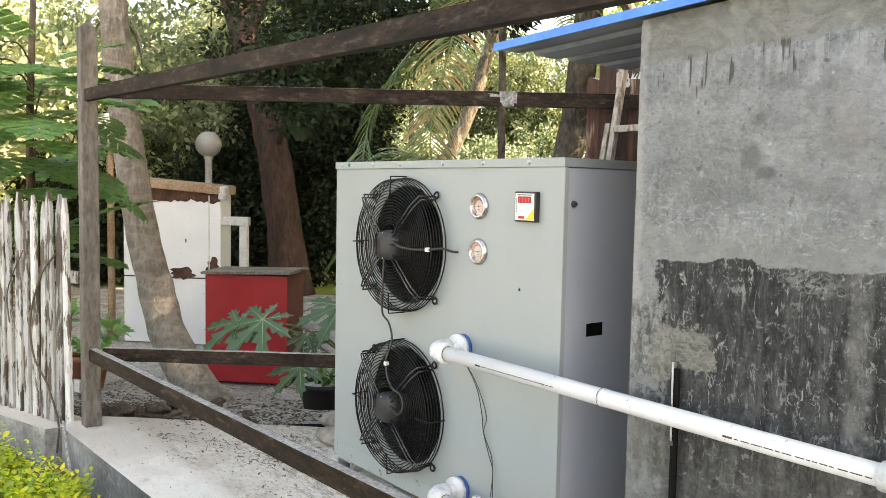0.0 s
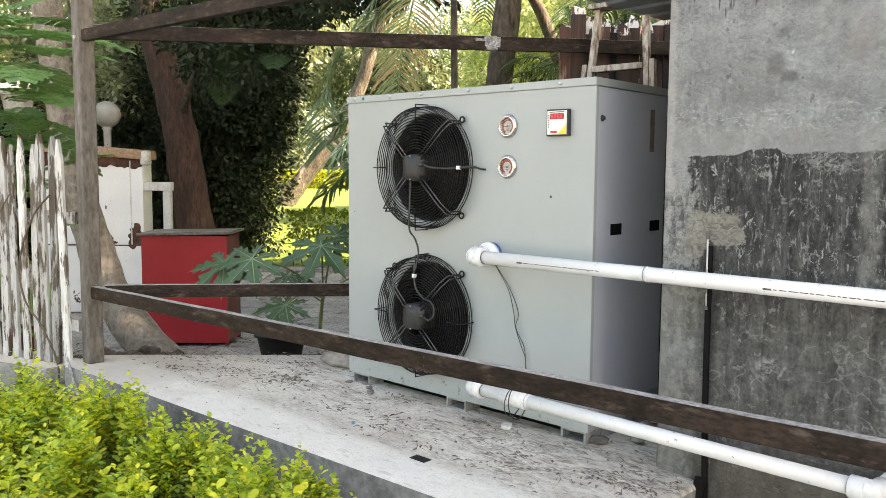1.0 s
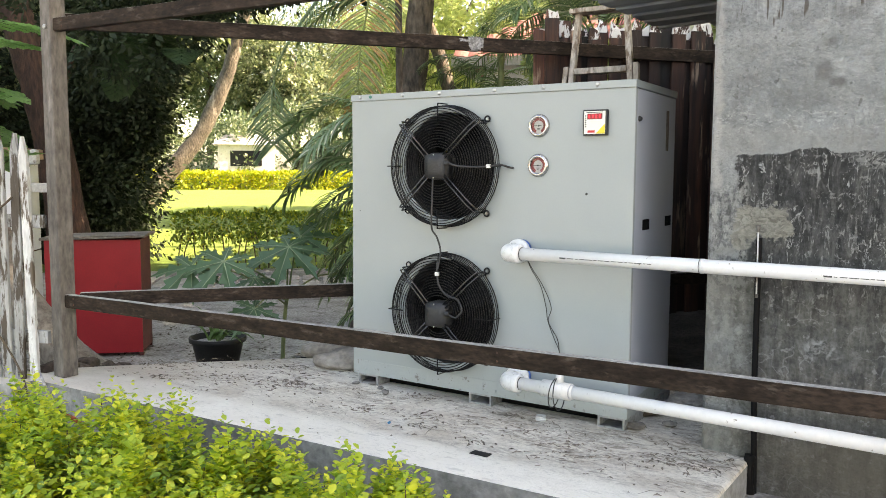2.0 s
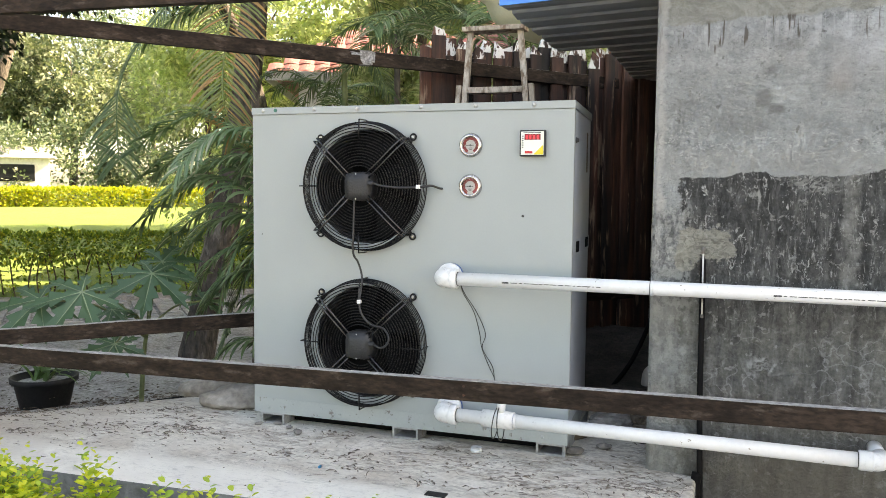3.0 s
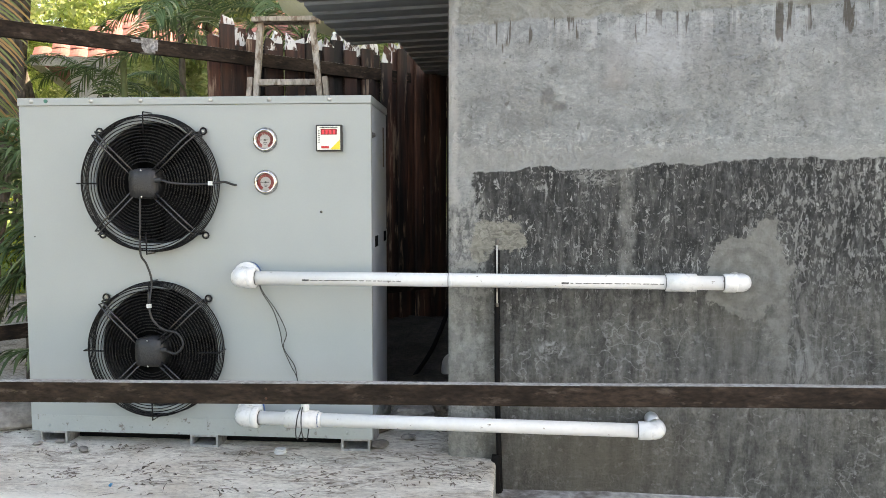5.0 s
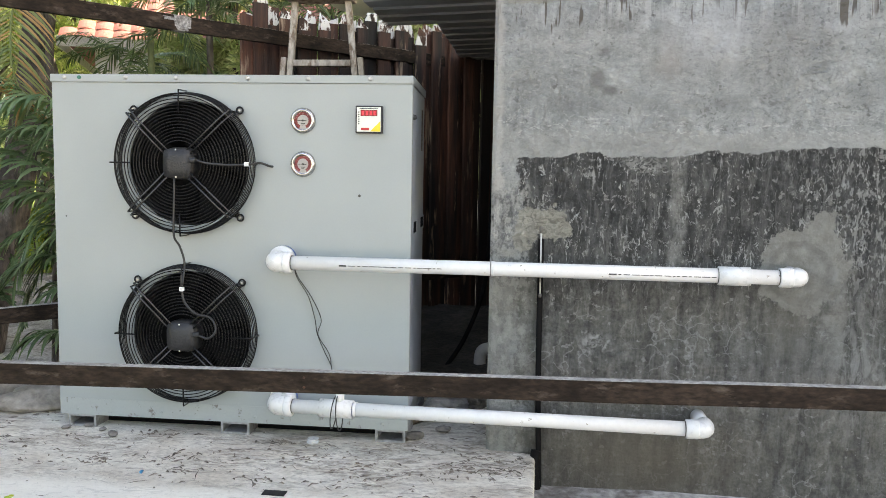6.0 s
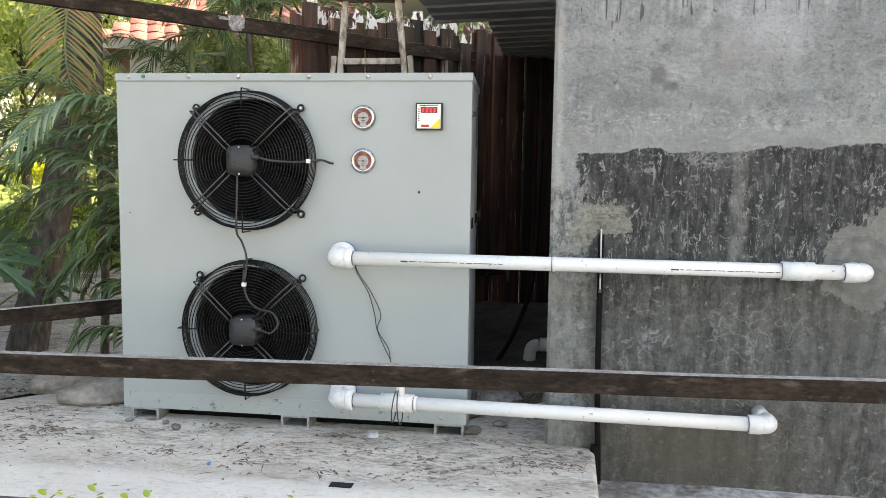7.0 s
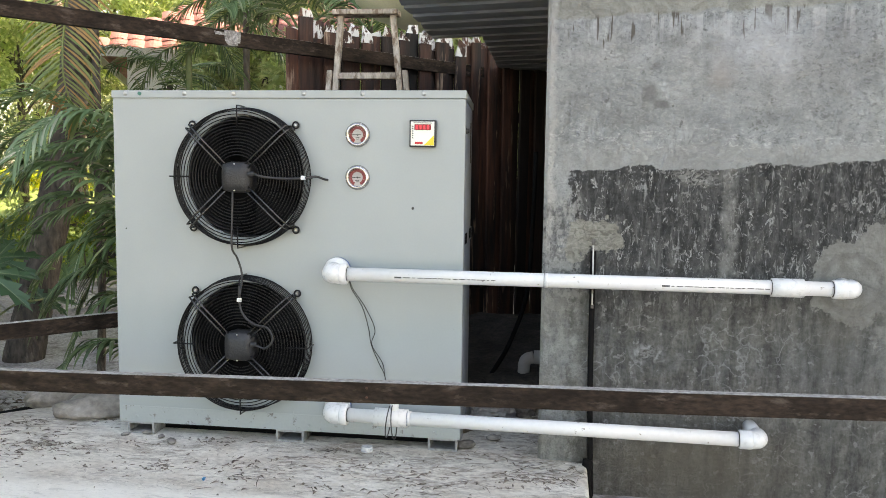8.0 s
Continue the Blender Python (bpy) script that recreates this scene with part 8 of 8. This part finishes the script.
# ---- trees ----
def blob_set(c, r, n, seed, flat=0.7):
    rng = random.Random(seed)
    out = [(c, (r * 0.75, r * 0.75, r * 0.6))]
    for k in range(n):
        a = 2 * math.pi * k / n + rng.uniform(-0.4, 0.4)
        q = r * rng.uniform(0.45, 0.75)
        out.append(((c[0] + q * math.cos(a), c[1] + q * math.sin(a), c[2] + rng.uniform(-0.45, 0.35) * r * flat), (r * rng.uniform(0.35, 0.55),) * 2 + (r * rng.uniform(0.28, 0.42),)))
    return out


def build_trees():
    # leafy shrubs behind the red cabinet, deep shade painted into their leaf colour
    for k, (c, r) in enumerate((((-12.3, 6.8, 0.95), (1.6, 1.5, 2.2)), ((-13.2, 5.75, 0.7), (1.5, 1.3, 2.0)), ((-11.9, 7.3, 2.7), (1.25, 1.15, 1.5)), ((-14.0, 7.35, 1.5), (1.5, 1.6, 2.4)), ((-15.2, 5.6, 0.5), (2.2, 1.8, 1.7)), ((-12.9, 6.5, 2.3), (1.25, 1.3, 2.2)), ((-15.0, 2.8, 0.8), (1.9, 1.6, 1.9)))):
        t = holder("dark_shrub", "dense green shrub behind the cabinets, leaves painted near-black for deep shade", "shrub", "dark shrubs")
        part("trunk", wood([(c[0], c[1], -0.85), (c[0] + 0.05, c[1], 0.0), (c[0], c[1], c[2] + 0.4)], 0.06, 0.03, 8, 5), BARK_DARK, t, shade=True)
        mesh_object("crown", crown_mesh("crown", [(c, r), ((c[0], c[1], c[2] - 0.5), (r[0] * 0.8, r[1] * 0.8, r[2] * 0.7))], 8500, 0.13, 40 + k, shell=0.35), LEAF_DEEP_SHADE, t)
    # trunk with reddish bark
    shade_tree = tree("shade_tree", "tall tree with dark reddish bark in the shaded yard", [(-11.0, 5.55, -0.85), (-11.05, 5.40, 0.6), (-11.13, 5.16, 2.2), (-11.30, 4.78, 3.8), (-11.85, 4.50, 5.6)], 0.36, 0.24, BARK_DARK,
         blob_set((-11.5, 5.2, 7.4), 3.2, 8, 1), 1300, 0.22, LEAF_MID, 71)
    # leaning trunk beside the lawn, with its low dark boughs
    tree("leaning_tree", "tree leaning over the lawn with pale lower trunk", [(-25.0, 17.3, -0.6), (-24.35, 18.05, 0.72), (-23.9, 18.6, 1.55), (-23.4, 19.15, 2.6), (-22.7, 19.7, 4.5), (-22.3, 19.9, 5.95), (-21.5, 20.4, 9.0)], 0.36, 0.24, BARK_GREY,
         blob_set((-21.3, 20.8, 11.5), 5.0, 8, 3), 2400, 0.32, LEAF_MID, 72)
    # its long drooping boughs with dark feathery leaves over the drive
    t = shade_tree
    part("limb", wood([(-11.12, 5.28, 1.9), (-9.3, 4.7, 3.0), (-7.6, 4.0, 3.4), (-6.2, 3.4, 3.6)], 0.07, 0.03, 8, 6), BARK_DARK, t, shade=True)
    part("limb", wood([(-7.6, 4.0, 3.4), (-6.0, 4.1, 3.7), (-4.7, 4.4, 3.6)], 0.04, 0.02, 8, 6), BARK_DARK, t, shade=True)
    mesh_object("bough", crown_mesh("bough", [((-5.5, 3.0, 2.55), (0.9, 0.8, 0.5)), ((-6.3, 2.9, 3.1), (1.0, 1.0, 0.6)), ((-6.9, 3.5, 2.6), (0.7, 0.7, 0.7)), ((-5.7, 3.6, 3.2), (0.9, 0.9, 0.6)), ((-4.9, 3.2, 3.1), (0.8, 0.8, 0.5)), ((-7.1, 4.2, 3.3), (1.1, 1.0, 0.8)), ((-6.6, 3.9, 3.55), (1.1, 1.0, 0.5)), ((-5.6, 4.3, 3.5), (1.1, 1.0, 0.5)), ((-4.7, 4.5, 3.45), (0.9, 0.9, 0.45))], 1700, 0.09, 76), LEAF_DEEP_SHADE, t)
    for k in range(26):
        rr = random.Random(700 + k)
        o = (rr.uniform(-6.6, -4.9), rr.uniform(2.7, 3.5), rr.uniform(2.2, 3.3))
        mesh_object("leaf", feather_leaf(o, rr.uniform(0, 360), rr.uniform(-20, 20), rr.uniform(0.5, 0.8), rr.uniform(30, 70), 720 + k), LEAF_FEATHER, t)
    # unseen trees added on the sunny side to keep plinth and yard in shade
    for k, (x, y, zc, r) in enumerate(((13.5, 4.5, 9.5, 4.6), (15.5, 10.5, 11.0, 5.0), (9.5, 9.0, 9.5, 4.4), (10.5, 15.0, 11.0, 4.8), (5.0, 13.5, 9.0, 4.2), (18.0, 1.0, 10.5, 4.8), (8.0, 2.5, 6.0, 2.8))):
        tree("added_shade_tree", "unseen dense tree beyond the pump room, added to shade the yard", [(x, y, -0.85), (x + 0.1, y, 2.0), (x, y + 0.1, zc * 0.6), (x, y, zc)], 0.3, 0.15, BARK_GREY,
             blob_set((x, y, zc), r, 9, 300 + k, 0.9) + [((x, y, zc - r * 0.7), (r * 0.8, r * 0.8, r * 0.5))], 1500, 0.42, LEAF_MID, 320 + k, (), "tall shade trees")
    # more added sun blockers behind fence and house corner, boughs high out of view
    for k, (foot, c, r) in enumerate((((1.4, 6.6), (-1.6, 5.2, 6.2), 3.0), ((-0.2, 11.0), (-4.6, 7.6, 7.2), 3.2), ((-7.6, 13.2), (-9.0, 9.6, 8.4), 3.4), ((6.6, 4.6), (0.9, 2.5, 6.8), 2.5), ((7.0, 3.2), (4.7, 2.4, 7.2), 2.0)  )):
        fx, fy = foot
        tree("added_canopy_tree", "spreading tree added for shade, its high boughs kept out of view", [(fx, fy, -0.85), (fx - 0.1, fy - 0.1, 1.6), (fx + (c[0] - fx) * 0.3, fy + (c[1] - fy) * 0.3, 4.4), (c[0], c[1], c[2] - 0.6)], 0.2, 0.1, BARK_GREY,
             blob_set(c, r, 9, 620 + k, 0.6), 1500, 0.26, LEAF_MID, 640 + k, (), "spreading trees", shell=0.3)
    # leafy trees between plinth and house
    for k, (c, r) in enumerate((((1.2, 7.5, 2.0), 1.9), ((-0.6, 8.4, 2.6), 1.7), ((2.8, 9.5, 3.0), 2.4), ((-3.45, 10.3, 2.8), 1.0), ((-3.2, 10.5, 4.2), 0.9))):
        tree("garden_tree", "leafy tree behind the plank fence, backlight painted into its pale leaves", [(c[0], c[1], -0.85), (c[0] + 0.1, c[1], 0.6), (c[0], c[1], c[2])], 0.09, 0.05, BARK_GREY, blob_set(c, r, 7, 20 + k), 1000, 0.12, LEAF_BACKLIT, 80 + k, "")
    # trees behind the pickets and cabinets
    rng = random.Random(14)
    spots = ((-9.5, -1.6, 2.2), (-13.0, -0.5, 2.6), (-16.5, 2.2, 3.0), (-15.5, 5.2, 3.0), (-19, 7.5, 3.4), (-18, -2.5, 3.2), (-22, 3, 3.6), (-24, 11, 3.8), (-12, -4.5, 2.6), (-8, -4.0, 2.0))
    for k, (x, y, r) in enumerate(spots):
        zc = rng.uniform(1.6, 3.6)
        per = 1900 if y < -1 else 1200
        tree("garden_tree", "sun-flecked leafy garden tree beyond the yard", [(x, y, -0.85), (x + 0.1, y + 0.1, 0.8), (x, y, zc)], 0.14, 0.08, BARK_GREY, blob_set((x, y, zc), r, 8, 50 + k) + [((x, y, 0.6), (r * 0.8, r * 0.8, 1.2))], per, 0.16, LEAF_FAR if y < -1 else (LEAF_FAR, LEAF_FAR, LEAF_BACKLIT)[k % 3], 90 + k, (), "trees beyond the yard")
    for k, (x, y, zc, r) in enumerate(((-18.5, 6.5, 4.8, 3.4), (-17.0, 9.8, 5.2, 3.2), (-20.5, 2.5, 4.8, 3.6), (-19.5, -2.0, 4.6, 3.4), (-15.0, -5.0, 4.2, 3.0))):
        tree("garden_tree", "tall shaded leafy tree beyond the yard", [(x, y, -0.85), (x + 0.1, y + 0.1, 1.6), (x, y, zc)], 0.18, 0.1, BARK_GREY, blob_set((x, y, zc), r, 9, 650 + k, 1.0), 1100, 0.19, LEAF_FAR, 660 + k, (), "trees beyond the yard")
    # woodland behind the far hedge
    for k in range(34):
        u = -66 + 3.6 * k + rng.uniform(-1.5, 1.5)
        v = 50 + rng.uniform(0, 14) + (k % 3) * 4
        p = uv(u, v)
        r = rng.uniform(5.0, 7.0)
        zc = rng.uniform(6.0, 12.0)
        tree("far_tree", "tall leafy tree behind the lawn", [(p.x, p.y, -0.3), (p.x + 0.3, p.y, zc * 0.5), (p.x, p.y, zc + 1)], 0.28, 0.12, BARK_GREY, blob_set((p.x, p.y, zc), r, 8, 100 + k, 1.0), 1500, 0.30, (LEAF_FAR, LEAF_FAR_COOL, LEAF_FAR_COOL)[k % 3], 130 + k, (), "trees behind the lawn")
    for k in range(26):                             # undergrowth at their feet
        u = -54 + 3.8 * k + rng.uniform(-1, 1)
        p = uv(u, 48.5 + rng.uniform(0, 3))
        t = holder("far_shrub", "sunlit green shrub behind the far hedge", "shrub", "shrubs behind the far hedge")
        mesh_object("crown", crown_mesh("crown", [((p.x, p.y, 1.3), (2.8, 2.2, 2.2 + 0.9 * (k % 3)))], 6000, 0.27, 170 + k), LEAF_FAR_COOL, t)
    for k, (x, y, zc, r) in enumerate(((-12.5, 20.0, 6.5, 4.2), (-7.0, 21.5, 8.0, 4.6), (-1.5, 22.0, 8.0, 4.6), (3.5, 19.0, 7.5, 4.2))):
        tree("garden_tree", "tall leafy tree behind the house, pale leaves painted as backlit", [(x, y, -0.8), (x + 0.1, y, zc * 0.4), (x, y, zc)], 0.24, 0.1, BARK_GREY, blob_set((x, y, zc), r, 9, 720 + k, 1.0), 900, 0.22, LEAF_BACKLIT, 740 + k, (), "trees behind the house")
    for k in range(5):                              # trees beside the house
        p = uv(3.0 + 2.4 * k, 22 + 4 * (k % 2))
        tree("garden_tree", "leafy tree beside the house, daylight painted into its pale leaves", [(p.x, p.y, -0.8), (p.x, p.y, 1.5), (p.x, p.y, 4.0)], 0.16, 0.08, BARK_GREY, blob_set((p.x, p.y, 5.0), 2.4, 9, 220 + k, 1.2) + [((p.x, p.y, 1.4), (1.8, 1.8, 1.6))], 1300, 0.15, (LEAF_BACKLIT, LEAF_FAR)[k % 2], 240 + k)


build_trees()


# ---- house beyond the palms ----
def build_house():
    h = holder("house", "white house with a red clay tile roof beyond the palms", "house", at=(-6.35, 11.9, -0.8), turn=22.0)
    w, d, e = 9.0, 6.0, 4.05
    part("wall", box_bm(0, w, 0, d, 0, e, 0.01), HOUSE_WALL, h)
    bm = bmesh.new()
    o, rise = 0.55, 2.3
    a = [bm.verts.new(p) for p in ((-o, -o, e + 0.02), (w + o, -o, e + 0.02), (w + o, d + o, e + 0.02), (-o, d + o, e + 0.02))]
    r = [bm.verts.new(p) for p in ((d / 2, d / 2, e + rise), (w - d / 2, d / 2, e + rise))]
    bm.faces.new((a[0], a[1], r[1], r[0]))
    bm.faces.new((a[1], a[2], r[1]))
    bm.faces.new((a[2], a[3], r[0], r[1]))
    bm.faces.new((a[3], a[0], r[0]))
    bm.faces.new(list(reversed(a)))
    roof = part("roof", bm, ROOF_TILE, h, "red clay tile roof")
    part("fascia", box_bm(-o, w + o, -o - 0.03, -o - 0.001, e - 0.14, e + 0.04, 0.004), OLD_WHITE, h, "white eaves board")
    part("fascia", box_bm(-o - 0.03, -o - 0.001, -o, d + o, e - 0.14, e + 0.04, 0.004), OLD_WHITE, h)
    # tile courses on the front slope
    run = d / 2 + o
    slope = math.atan2(rise, run)
    tb = bmesh.new()
    n = 6
    row = []
    for i in range(n + 1):
        t = i / n
        zz = 0.035 * math.sin(math.pi * t)
        row.append((tb.verts.new((0.30 * t, 0, 0.012 + zz)), tb.verts.new((0.30 * t, 0.37, 0.002 + zz * 0.8))))
    for p, q in zip(row, row[1:]):
        tb.faces.new((p[0], q[0], q[1], p[1]))
    tm = bpy.data.meshes.new("roof_tile")
    tb.to_mesh(tm)
    tb.free()
    tm.materials.append(ROOF_TILE)
    ln = math.hypot(rise, run)
    for j in range(int(ln / 0.34)):
        s = j * 0.34
        inset = s * math.cos(slope)
        x = -o + inset
        while x < w + o - inset - 0.28:
            ob = new("roof_tile", tm)
            ob.parent = roof
            ob.matrix_local = Matrix.Translation((x, -o + s * math.cos(slope), e + 0.022 + s * math.sin(slope))) @ Matrix.Rotation(slope, 4, 'X')
            x += 0.305
    for x in (0.9, 3.6, 6.4):
        win = part("window", box_bm(x, x + 1.1, -0.03, 0.03, 1.2, 2.5, 0.005), OLD_WHITE, h, "white framed window")
        part("pane", box_bm(x + 0.07, x + 0.52, -0.036, -0.031, 1.27, 2.43, 0.0), DARK_GLASS, win)
        part("pane", box_bm(x + 0.58, x + 1.03, -0.036, -0.031, 1.27, 2.43, 0.0), DARK_GLASS, win)
    part("door", box_bm(5.2, 6.1, -0.03, 0.02, 0.0, 2.1, 0.005), TAN_CAP, h, "brown house door")


build_house()


def build_hut():
    p = uv(-3.5, 47.4)
    h = holder("garden_hut", "small white garden hut with pale roof among far trees", "hut", at=(p.x, p.y, 0.0), turn=ANG)
    part("wall", box_bm(-1.6, 1.6, -1.2, 1.2, -0.4, 2.5, 0.02), OLD_WHITE, h)
    bm = bmesh.new()
    v = [bm.verts.new(q) for q in ((-1.9, -1.5, 2.45), (1.9, -1.5, 2.45), (1.9, 1.5, 2.45), (-1.9, 1.5, 2.45), (-1.2, 0, 3.1), (1.2, 0, 3.1))]
    for f in ((0, 1, 5, 4), (1, 2, 5), (2, 3, 4, 5), (3, 0, 4), (3, 2, 1, 0)):
        bm.faces.new([v[i] for i in f])
    part("roof", bm, PAPER, h, "pale grey roof")
    part("window", box_bm(-0.9, 0.9, -1.23, -1.201, 1.2, 2.1, 0.0), DARK_GLASS, h, "dark window band")


build_hut()
